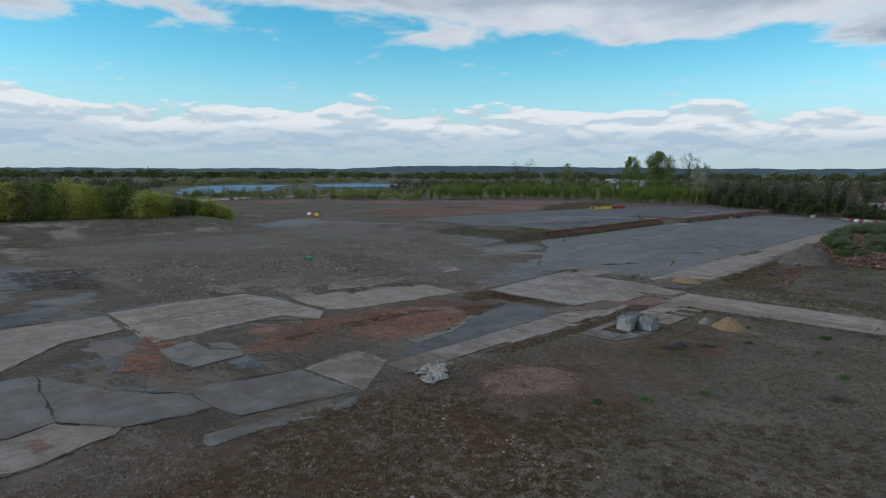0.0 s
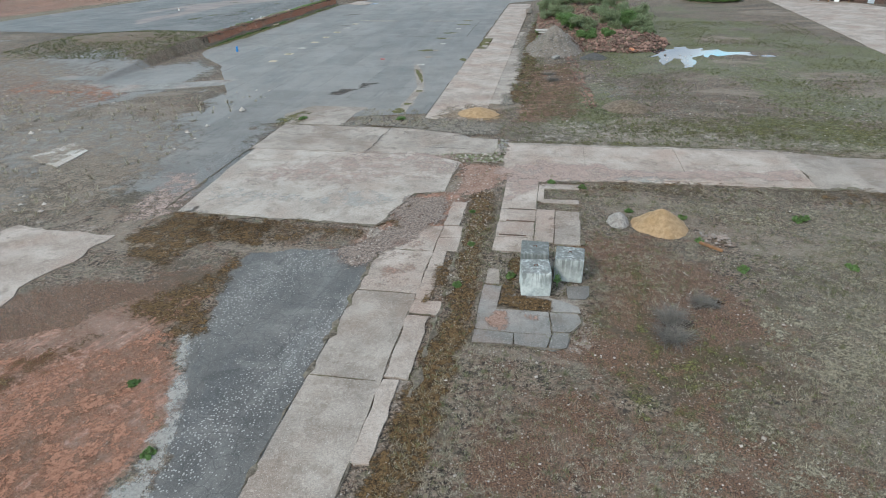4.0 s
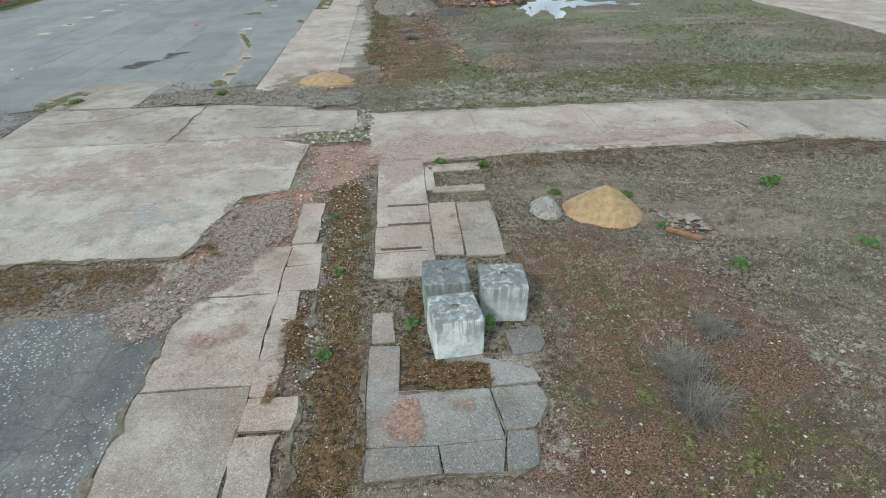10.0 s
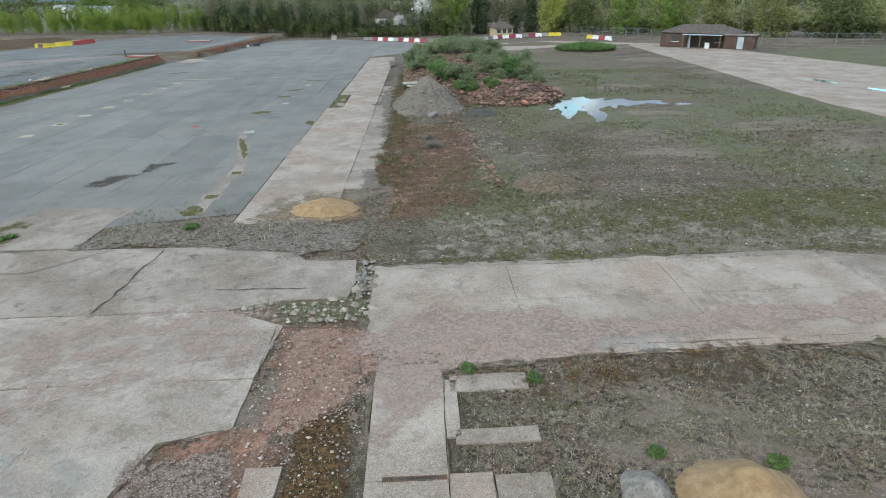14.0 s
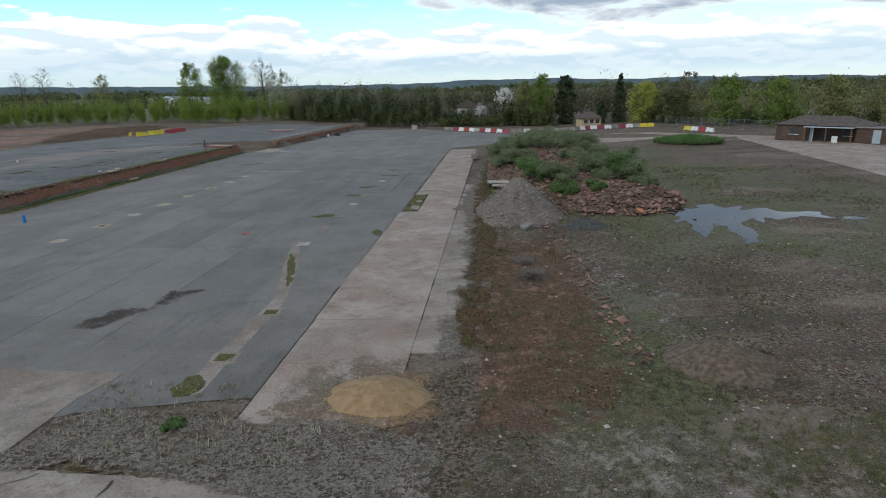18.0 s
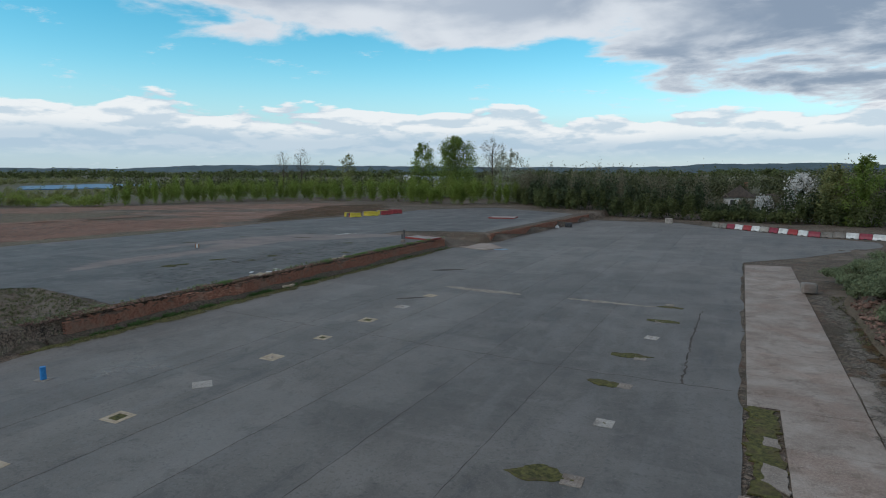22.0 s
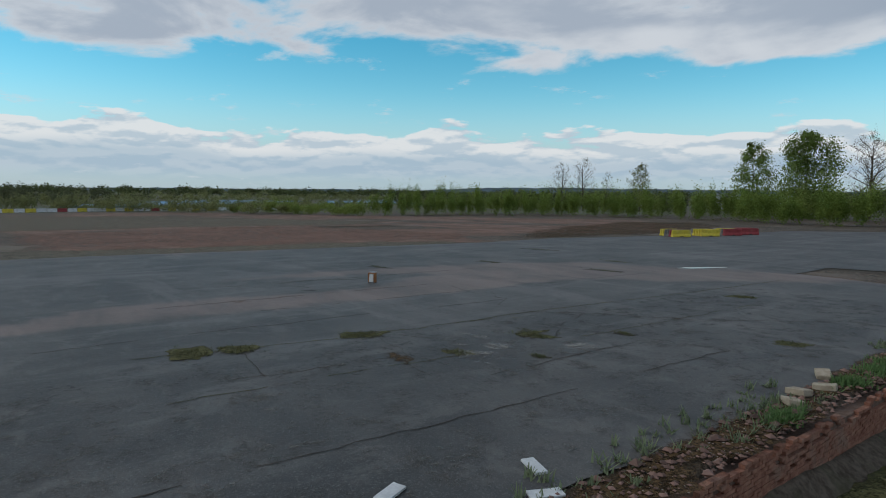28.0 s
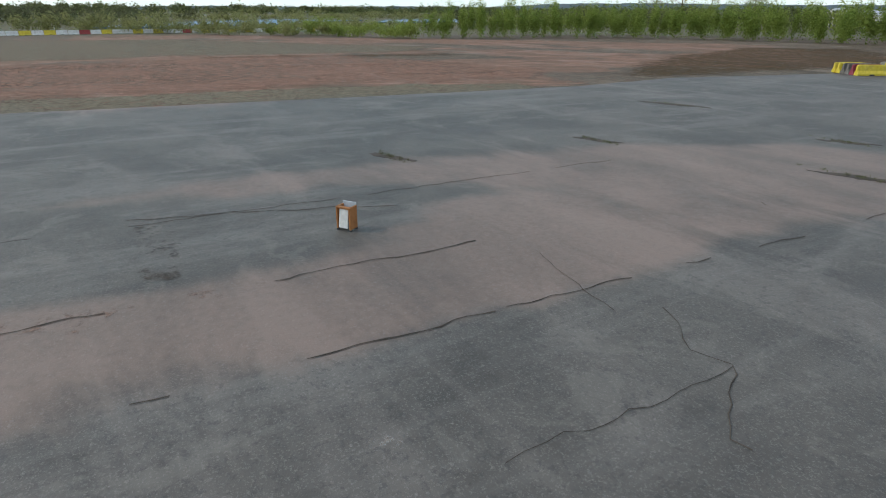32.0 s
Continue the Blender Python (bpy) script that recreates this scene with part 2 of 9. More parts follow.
def splat(x, y):
    """Red earth, moss, pale dust and tarmac over the bare ground, each 0 to 1."""
    n1, n2, n3 = vnoise(x, y, 5, 11), vnoise(x, y, 14, 12), vnoise(x, y, 2.2, 13)
    red = 0.95 * zone(x, y, RED_SOUTH, 0.8, 1.2, 3, 21) * smooth(-0.5, 0.2, n1 + n3 * 0.5)
    red = np.maximum(red, 0.9 * zone(x, y, RED_FIELD, 3, 4, 12, 22) * smooth(-0.6, 0.1, n2 + 0.4 * n1))
    red = np.maximum(red, 0.58 * zone(x, y, RED_STRIP, 0.4, 0.5, 2, 23))
    red = np.maximum(red, 0.45 * zone(x, y, [(-70, -50), (-30, -36), (-17, -44), (-18, -60), (-40, -70)], 3, 5, 9, 24) * smooth(-0.1, 0.4, n1))
    red = np.maximum(red, 0.75 * zone(x, y, [(2.2, -60.4), (2.1, -55.7), (4.1, -55.3), (6.6, -55.7), (7.2, -58.0), (5.6, -59.9)], 0.8, 1.0, 2, 25))
    red = np.maximum(red, 0.8 * zone(x, y, [(-24, -71.5), (-19, -71), (-17.5, -66), (-18.5, -62), (-16, -57.5), (-10, -58), (-9, -62), (-11, -66), (-17, -72), (-20, -76)], 0.8, 1.6, 3, 35) * smooth(-0.3, 0.2, n1))
    red = np.maximum(red, 0.8 * zone(x, y, [(-57.5, 20), (-60.3, 25), (-59.4, 32.5), (-59, 35), (-61.1, 39.4), (-59.5, 43.2), (-57.7, 45.2), (-55.6, 47), (-55.8, 38), (-56, 32.7), (-56.6, 20)], 0.5, 0.8, 3, 36))
    red = np.maximum(red, 0.75 * zone(x, y, [(-66, 30), (-65.6, 39), (-64, 45.2), (-61.2, 53.6), (-50, 58), (-44, 59.5), (-44, 57.5), (-54.8, 46), (-57.7, 45.2), (-60.2, 42), (-63.8, 36.4), (-64.5, 30)], 1.0, 1.6, 5, 26))
    red = np.maximum(red, 0.5 * zone(x, y, [(-110, 2), (-70, 8), (-41, -8), (-45, -20), (-80, -14)], 3, 5, 10, 27) * smooth(-0.2, 0.3, n1))
    red = np.maximum(red, 0.7 * zone(x, y, [(-3.9, -35.3), (-1.1, -34.5), (-0.5, -39), (-1.2, -41), (-3.6, -40), (-5, -43)], 0.4, 0.6, 1.5, 28))
    red = np.maximum(red, 0.8 * zone(x, y, [(-1.9, -30.7), (0.6, -30.4), (1.0, -32), (0.4, -33.8), (-1.4, -34.2)], 0.3, 0.3, 1.2, 29))
    moss = 0.8 * zone(x, y, [(4, -26), (0.8, -20), (6, -3), (6, 20), (14, 45), (30, 60), (36, 30), (36, 0), (32, -26)], 1.5, 2, 6, 31) * smooth(-0.5, 0.35, n2 + 0.5 * n1)
    moss = np.maximum(moss, 0.75 * zone(x, y, [(45, 40), (36, -10), (60, -30), (110, 0), (90, 50), (58, 48)], 1.5, 2, 6, 32))
    moss = np.maximum(moss, 0.26 * smooth(0.05, 0.5, n1 + 0.4 * n3) * smooth(0.5, 2, x) * smooth(33, 35, -y))
    moss = np.maximum(moss, 0.7 * zone(x, y, [(-98, -20), (-98, -68), (-128, -70), (-120, -10)], 3, 3, 8, 33) * smooth(-0.4, 0.3, n1))
    moss = np.maximum(moss, 0.85 * smooth(150, 240, np.hypot(x + 20, y - 20)))
    moss = np.maximum(moss, 0.35 * zone(x, y, [(-16, -60), (-15, -50), (-9, -43), (-6, -52), (-5, -60)], 0.6, 1, 2, 34) * smooth(0.1, 0.5, n3))
    pale = 0.35 * smooth(0.3, 0.7, vnoise(x, y, 5, 41)) * smooth(0.5, 2, x) * (y < -33)
    pale = np.maximum(pale, 0.3 * zone(x, y, [(5.5, -9), (6.5, -4), (9, -4.5), (9.5, -9), (7, -11)], 1, 1.5, 3, 42))
    pale = np.maximum(pale, 0.4 * zone(x, y, [(2, -26.3), (3, -21), (12, -22.5), (24, -25), (24, -27)], 0.8, 0.8, 3, 43))
    pale = np.maximum(pale, 0.5 * zone(x, y, [(-36, -50), (-28, -36), (-16, -40), (-18, -52)], 1.5, 2, 4, 44) * smooth(-0.2, 0.3, n1))
    pale = np.maximum(pale, 0.7 * zone(x, y, [(-125, -66), (-100, 0), (-41, -6), (-30, -22), (-18, -40), (-18, -54), (-36, -62), (-60, -70)], 3, 4, 9, 45) * smooth(-0.4, 0.4, n1))
    pale = np.maximum(pale, 0.5 * zone(x, y, [(-4.6, -62), (-0.3, -62), (0.1, -38), (-5, -38)], 0.5, 0.6, 1.5, 46) * smooth(-0.5, 0.3, n3))
    pale = np.maximum(pale, 0.48 * zone(x, y, [(0.9, -47.6), (5, -47.6), (5, -33), (0.9, -33)], 0.5, 0.5, 1.5, 47) * smooth(-0.5, 0.3, n3))
    tar = zone(x, y, TAR_SOUTH, 0.25, 0.5, 1.4, 51)
    tar = np.maximum(tar, 0.9 * zone(x, y, TAR_WEST, 2.5, 4, 9, 52) * smooth(-0.75, -0.2, n2 + 0.3 * n1))
    tar = np.maximum(tar, 0.8 * zone(x, y, GREY_WEST, 4, 5, 12, 53))
    tar = np.maximum(tar, 0.8 * zone(x, y, [(-75, -74), (-58.4, -63.5), (-46, -66), (-33, -68), (-31, -56), (-27, -54), (-18, -62), (-17, -66), (-9, -66), (-7, -72), (-14, -92), (-50, -95)], 2, 3, 8, 54) * smooth(-0.3, 0.2, n1))
    return np.stack([red, moss, pale, tar], -1)


# ---- materials ----
MATS = {}


def material(name, rough=0.85, metal=0.0):
    m = bpy.data.materials.new(name)
    m.use_nodes = True
    MATS[name] = m
    return m, Nodes(m.node_tree)


def finish(n, color, rough=0.85, bump=None, strength=0.3, dist=0.02, metal=0.0, spec=0.35):
    p = n.add("ShaderNodeBsdfPrincipled", {"Base Color": color, "Roughness": rough, "Metallic": metal, "Specular IOR Level": spec})
    if bump is not None:
        b = n.add("ShaderNodeBump", {"Height": bump, "Strength": strength, "Distance": dist})
        n.put(p.inputs["Normal"], b.outputs[0])
    n.add("ShaderNodeOutputMaterial", {0: p.outputs[0]})
    return p


def place(n):
    return n.add("ShaderNodeNewGeometry").outputs["Position"]


def ground_material():
    m, n = material("site_ground")
    pos = place(n)
    at = n.add("ShaderNodeAttribute", attribute_name="zone")
    rgb = n.add("ShaderNodeSeparateColor", {0: at.outputs["Color"]})
    red, moss, pale = rgb.outputs[0], rgb.outputs[1], rgb.outputs[2]
    tar = at.outputs["Alpha"]
    axis = n.add("ShaderNodeSeparateXYZ", {0: pos})
    across = n.math("SUBTRACT", n.math("MULTIPLY", axis.outputs[0], 0.92), n.math("MULTIPLY", axis.outputs[1], 0.39))
    along = n.math("ADD", n.math("MULTIPLY", axis.outputs[0], 0.39), n.math("MULTIPLY", axis.outputs[1], 0.92))
    streak_pos = n.add("ShaderNodeCombineXYZ", {0: across, 1: n.math("MULTIPLY", along, 0.16), 2: 0.0}).outputs[0]
    streak = n.noise(streak_pos, 1.5, 6, 0.7)
    rut = n.noise(streak_pos, 0.5, 4, 0.6)
    band = n.noise(n.vmath("MULTIPLY", pos, (0.45, 1.0, 1.0)), 0.2, 7, 0.68, 0.8)
    wide = n.noise(pos, 0.22, 4, 0.6)
    mid = n.noise(pos, 1.3, 6, 0.7)
    fine = n.noise(pos, 7.0, 5, 0.8)
    grit = n.noise(pos, 26.0, 4, 0.85)
    cell = n.add("ShaderNodeTexVoronoi", {"Vector": pos, "Scale": 13.0})
    cell2 = n.add("ShaderNodeTexVoronoi", {"Vector": pos, "Scale": 30.0})
    tone = n.add("ShaderNodeSeparateColor", {0: cell.outputs["Color"]})
    tone2 = n.add("ShaderNodeSeparateColor", {0: cell2.outputs["Color"]})
    wob = n.math("ADD", n.math("MULTIPLY", n.math("SUBTRACT", mid, 0.5), 1.5), n.math("MULTIPLY", n.math("SUBTRACT", fine, 0.5), 1.0))

    def edge(a, lo=0.35, hi=0.65):
        return n.math("MULTIPLY", n.ramp(n.math("ADD", a, wob), lo, hi), n.math("MINIMUM", n.math("MULTIPLY", a, 4.0), 1.0))

    # earth: dark rusty moss, straw and gravel in fine grain
    soil = n.mix(n.ramp(fine, 0.44, 0.57), (0.016, 0.011, 0.007, 1), (0.205, 0.15, 0.11, 1))
    tuft = n.noise(n.vmath("ADD", pos, (3, 11, 0)), 3.2, 7, 0.8)
    hair = n.noise(n.vmath("ADD", pos, (13, 1, 0)), 17.0, 4, 0.85)
    rust = n.mix(n.ramp(grit, 0.43, 0.57), (0.014, 0.008, 0.004, 1), (0.2, 0.105, 0.062, 1))
    tone_at = n.add("ShaderNodeAttribute", attribute_name="tone")
    bias = n.add("ShaderNodeSeparateColor", {0: tone_at.outputs["Color"]})
    soil = n.mix(n.ramp(n.math("ADD", n.math("ADD", mid, n.math("MULTIPLY", wide, 0.3)), n.math("MULTIPLY", bias.outputs[0], 0.4)), 0.62, 0.86), soil, rust)
    straw = n.mix(n.ramp(hair, 0.38, 0.62), (0.026, 0.022, 0.014, 1), (0.21, 0.18, 0.13, 1))
    soil = n.mix(n.math("MULTIPLY", n.ramp(n.math("ADD", n.math("SUBTRACT", n.noise(n.vmath("ADD", pos, (17, 3, 0)), 0.9, 6, 0.75), n.math("MULTIPLY", bias.outputs[0], 0.12)), n.math("MULTIPLY", bias.outputs[1], 0.25)), 0.48, 0.66), 0.85), soil, straw)
    soil = n.mix(n.math("MULTIPLY", n.ramp(tuft, 0.52, 0.64), n.ramp(bias.outputs[0], 0.0, 1.0, 0.6, 0.2)), soil, n.mix(n.ramp(hair, 0.4, 0.6), (0.045, 0.048, 0.02, 1), (0.20, 0.19, 0.11, 1)))
    soil = n.mix(n.math("MULTIPLY", n.ramp(tuft, 0.36, 0.46, 1.0, 0.0), 0.6), soil, (0.05, 0.032, 0.02, 1))
    furrow = n.math("MAXIMUM", n.ramp(streak, 0.475, 0.53), n.math("MULTIPLY", n.ramp(rut, 0.5, 0.56), n.ramp(tuft, 0.4, 0.5)))
    redc = n.mix(n.ramp(fine, 0.35, 0.65), (0.16, 0.066, 0.038, 1), (0.36, 0.19, 0.13, 1))
    redc = n.mix(n.math("MULTIPLY", n.ramp(tuft, 0.50, 0.62), 0.6), redc, (0.36, 0.245, 0.20, 1))
    redc = n.mix(n.math("MULTIPLY", n.ramp(tuft, 0.37, 0.47, 1.0, 0.0), 0.75), redc, (0.06, 0.034, 0.02, 1))
    redc = n.mix(n.math("MULTIPLY", furrow, 0.7), redc, n.mix(n.ramp(grit, 0.4, 0.6), (0.05, 0.027, 0.014, 1), (0.14, 0.085, 0.05, 1)))
    mossc = n.mix(n.ramp(fine, 0.38, 0.64), (0.034, 0.036, 0.016, 1), (0.145, 0.14, 0.065, 1))
    mossc = n.mix(n.math("MULTIPLY", n.ramp(wide, 0.45, 0.62), 0.55), mossc, n.mix(n.ramp(grit, 0.4, 0.6), (0.05, 0.046, 0.033, 1), (0.185, 0.17, 0.13, 1)))
    mossc = n.mix(n.math("MULTIPLY", n.ramp(tuft, 0.52, 0.62), 0.65), mossc, n.mix(n.ramp(hair, 0.4, 0.6), (0.09, 0.095, 0.025, 1), (0.22, 0.215, 0.075, 1)))
    mossc = n.mix(n.math("MULTIPLY", n.ramp(tuft, 0.36, 0.46, 1.0, 0.0), 0.6), mossc, (0.035, 0.03, 0.018, 1))
    palec = n.mix(n.ramp(grit, 0.36, 0.64), (0.13, 0.105, 0.085, 1), (0.39, 0.335, 0.285, 1))
    dark_tar = n.mix(n.ramp(wide, 0.38, 0.62), (0.045, 0.042, 0.039, 1), (0.088, 0.081, 0.073, 1))
    light_tar = n.mix(n.ramp(wide, 0.38, 0.62), (0.122, 0.109, 0.094, 1), (0.166, 0.15, 0.131, 1))
    tarc = n.mix(bias.outputs[2], dark_tar, light_tar)
    worn = n.noise(n.add("ShaderNodeMapping", {"Vector": pos, "Rotation": (0, 0, radians(4)), "Scale": (1.0, 0.16, 1.0)}).outputs[0], 0.55, 6, 0.68)
    swirl = n.noise(n.add("ShaderNodeMapping", {"Vector": pos, "Rotation": (0, 0, radians(-40)), "Scale": (0.3, 1.0, 1.0)}).outputs[0], 0.35, 5, 0.65, 0.6)
    tarc = n.mix(n.math("MULTIPLY", n.ramp(worn, 0.5, 0.66), 0.4), tarc, (0.185, 0.175, 0.165, 1))
    tarc = n.mix(n.math("MULTIPLY", n.ramp(worn, 0.34, 0.45, 1.0, 0.0), 0.55), tarc, (0.058, 0.057, 0.057, 1))
    tarc = n.mix(n.math("MULTIPLY", n.ramp(swirl, 0.53, 0.66), 0.35), tarc, (0.2, 0.18, 0.165, 1))
    tarc = n.mix(n.math("MULTIPLY", n.ramp(grit, 0.53, 0.64), 0.45), tarc, (0.24, 0.23, 0.215, 1))
    tarc = n.mix(n.math("MULTIPLY", n.ramp(fine, 0.38, 0.47, 1.0, 0.0), 0.5), tarc, (0.042, 0.042, 0.042, 1))
    bay = n.add("ShaderNodeTexWhiteNoise", {"Vector": n.add("ShaderNodeVectorMath", {0: n.vmath("MULTIPLY", n.vmath("ADD", pos, (1.9, 3.0, 0)), (1, 1, 0)), 1: (3.8, 11.0, 1.0)}, operation="SNAP").outputs[0]}).outputs["Value"]
    tarc = n.mix(n.math("MULTIPLY", n.ramp(bay, 0.55, 0.75), n.math("MULTIPLY", bias.outputs[2], 0.22)), tarc, (0.17, 0.165, 0.155, 1))
    tarc = n.mix(n.math("MULTIPLY", n.ramp(bay, 0.25, 0.45, 1.0, 0.0), n.math("MULTIPLY", bias.outputs[2], 0.3)), tarc, (0.07, 0.068, 0.064, 1))
    blotch = n.noise(n.vmath("ADD", pos, (41, 8, 0)), 0.6, 7, 0.72, 0.5)
    tarc = n.mix(n.math("MULTIPLY", n.ramp(blotch, 0.54, 0.62), 0.3), tarc, (0.185, 0.172, 0.155, 1))
    tarc = n.mix(n.math("MULTIPLY", n.ramp(blotch, 0.36, 0.45, 1.0, 0.0), 0.3), tarc, (0.04, 0.038, 0.035, 1))
    bent = n.vmath("ADD", pos, n.vmath("MULTIPLY", n.add("ShaderNodeTexNoise", {"Vector": pos, "Scale": 1.5, "Detail": 4.0}).outputs["Color"], (0.5, 0.5, 0)))
    craze = n.math("MULTIPLY", n.ramp(n.voronoi(bent, 0.9, "DISTANCE_TO_EDGE"), 0.0, 0.022, 1.0, 0.0), n.ramp(n.noise(pos, 0.12, 3, 0.5), 0.57, 0.66))
    tarc = n.mix(n.math("MULTIPLY", craze, 0.18), tarc, (0.045, 0.042, 0.034, 1))
    soil = n.mix(n.math("MULTIPLY", n.ramp(band, 0.53, 0.62), n.ramp(bias.outputs[0], 0.0, 1.0, 0.5, 0.1)), soil, (0.23, 0.185, 0.145, 1))
    soil = n.mix(n.math("MULTIPLY", n.ramp(band, 0.40, 0.48, 1.0, 0.0), 0.7), soil, (0.055, 0.042, 0.026, 1))
    redc = n.mix(n.math("MULTIPLY", n.ramp(band, 0.5, 0.64), 0.35), redc, (0.35, 0.24, 0.20, 1))
    redc = n.mix(n.math("MULTIPLY", n.ramp(band, 0.36, 0.48, 1.0, 0.0), 0.6), redc, n.mix(n.ramp(hair, 0.4, 0.6), (0.04, 0.03, 0.018, 1), (0.13, 0.10, 0.065, 1)))
    col = n.mix(edge(red), soil, redc)
    col = n.mix(edge(moss), col, mossc)
    col = n.mix(edge(pale), col, palec)
    # loose stones of two sizes, white, buff and pink
    kind = n.mix(n.ramp(tone.outputs[1], 0.3, 0.8), (0.36, 0.31, 0.25, 1), (0.27, 0.17, 0.125, 1))
    stone = n.math("MULTIPLY", n.ramp(cell.outputs["Distance"], 0.22, 0.34, 1.0, 0.0), n.ramp(tone.outputs[0], 0.82, 0.86))
    stone2 = n.math("MULTIPLY", n.ramp(cell2.outputs["Distance"], 0.25, 0.4, 1.0, 0.0), n.ramp(tone2.outputs[0], 0.62, 0.7))
    stones = n.math("MAXIMUM", stone, n.math("MULTIPLY", stone2, 0.8))
    tf = edge(tar)
    chip = n.math("MULTIPLY", n.ramp(cell.outputs["Distance"], 0.26, 0.38, 1.0, 0.0), n.ramp(tone.outputs[2], 0.60, 0.64))
    south = n.math("MULTIPLY", n.ramp(bias.outputs[2], 0.02, 0.06), n.ramp(bias.outputs[2], 0.25, 0.4, 1.0, 0.0))
    tarc = n.mix(n.math("MULTIPLY", south, n.ramp(mid, 0.5, 0.68, 0.0, 0.2)), tarc, (0.16, 0.14, 0.13, 1))
    tarc = n.mix(n.math("MULTIPLY", south, n.math("MULTIPLY", chip, 0.6)), tarc, (0.42, 0.40, 0.375, 1))
    plates = n.ramp(n.voronoi(bent, 1.4, "DISTANCE_TO_EDGE"), 0.0, 0.03, 1.0, 0.0)
    tarc = n.mix(n.math("MULTIPLY", south, n.math("MULTIPLY", plates, 0.6)), tarc, (0.035, 0.034, 0.03, 1))
    film = n.math("ADD", red, n.math("ADD", n.math("MULTIPLY", n.math("SUBTRACT", swirl, 0.5), 1.1), n.math("MULTIPLY", n.math("SUBTRACT", wide, 0.5), 0.9)))
    film = n.math("MULTIPLY", n.ramp(film, 0.2, 0.75), n.math("MINIMUM", n.math("MULTIPLY", red, 4.0), 0.8))
    dust = n.mix(film, tarc, n.mix(n.ramp(n.math("ADD", n.math("MULTIPLY", swirl, 0.6), n.math("MULTIPLY", fine, 0.4)), 0.36, 0.64), (0.145, 0.107, 0.09, 1), (0.235, 0.17, 0.142, 1)))
    col = n.mix(n.math("MULTIPLY", stones, 0.85), col, kind)
    dust = n.mix(n.math("MULTIPLY", stones, n.math("MULTIPLY", n.ramp(bias.outputs[2], 0.02, 0.3, 0.12, 0.95), n.ramp(bias.outputs[2], 0.4, 0.6, 1.0, 0.2))), dust, (0.36, 0.33, 0.31, 1))
    col = n.mix(tf, col, dust)
    h = n.math("ADD", n.math("MULTIPLY", fine, 0.7), n.math("MULTIPLY", grit, 0.4))
    h = n.math("ADD", h, n.math("MULTIPLY", stones, 0.4))
    h = n.math("MULTIPLY", h, n.ramp(tf, 0, 1, 1.0, 0.18))
    finish(n, col, n.ramp(tf, 0, 1, 0.95, 0.64), h, 0.8, 0.07, spec=0.44)


ground_material()


def mottled(name, dark, light, scale=3.0, rough=0.85, bump=0.35, dist=0.01, stain=None, stain_scale=0.7, amount=0.5, metal=0.0, vary=0.0):
    """Two tones in grain and in stains, with relief."""
    m, n = material(name)
    pos = place(n)
    a, b = n.noise(pos, scale, 6, 0.65), n.noise(pos, scale * 9, 3, 0.7)
    col = n.mix(n.ramp(n.math("ADD", n.math("MULTIPLY", a, 0.7), n.math("MULTIPLY", b, 0.3)), 0.36, 0.64), (*dark, 1), (*light, 1))
    if stain:
        s = n.noise(pos, stain_scale, 5, 0.6)
        col = n.mix(n.math("MULTIPLY", n.ramp(s, 0.5, 0.66), amount), col, (*stain, 1))
    if vary:
        info = n.add("ShaderNodeObjectInfo")
        v = n.math("ADD", n.math("MULTIPLY", info.outputs["Random"], vary), 1 - vary / 2)
        hsv = n.add("ShaderNodeHueSaturation", {"Value": v, "Color": col})
        col = hsv.outputs[0]
    h = n.math("ADD", n.math("MULTIPLY", a, 0.5), n.math("MULTIPLY", b, 0.5))
    finish(n, col, rough, h, bump, dist, metal)
    return m




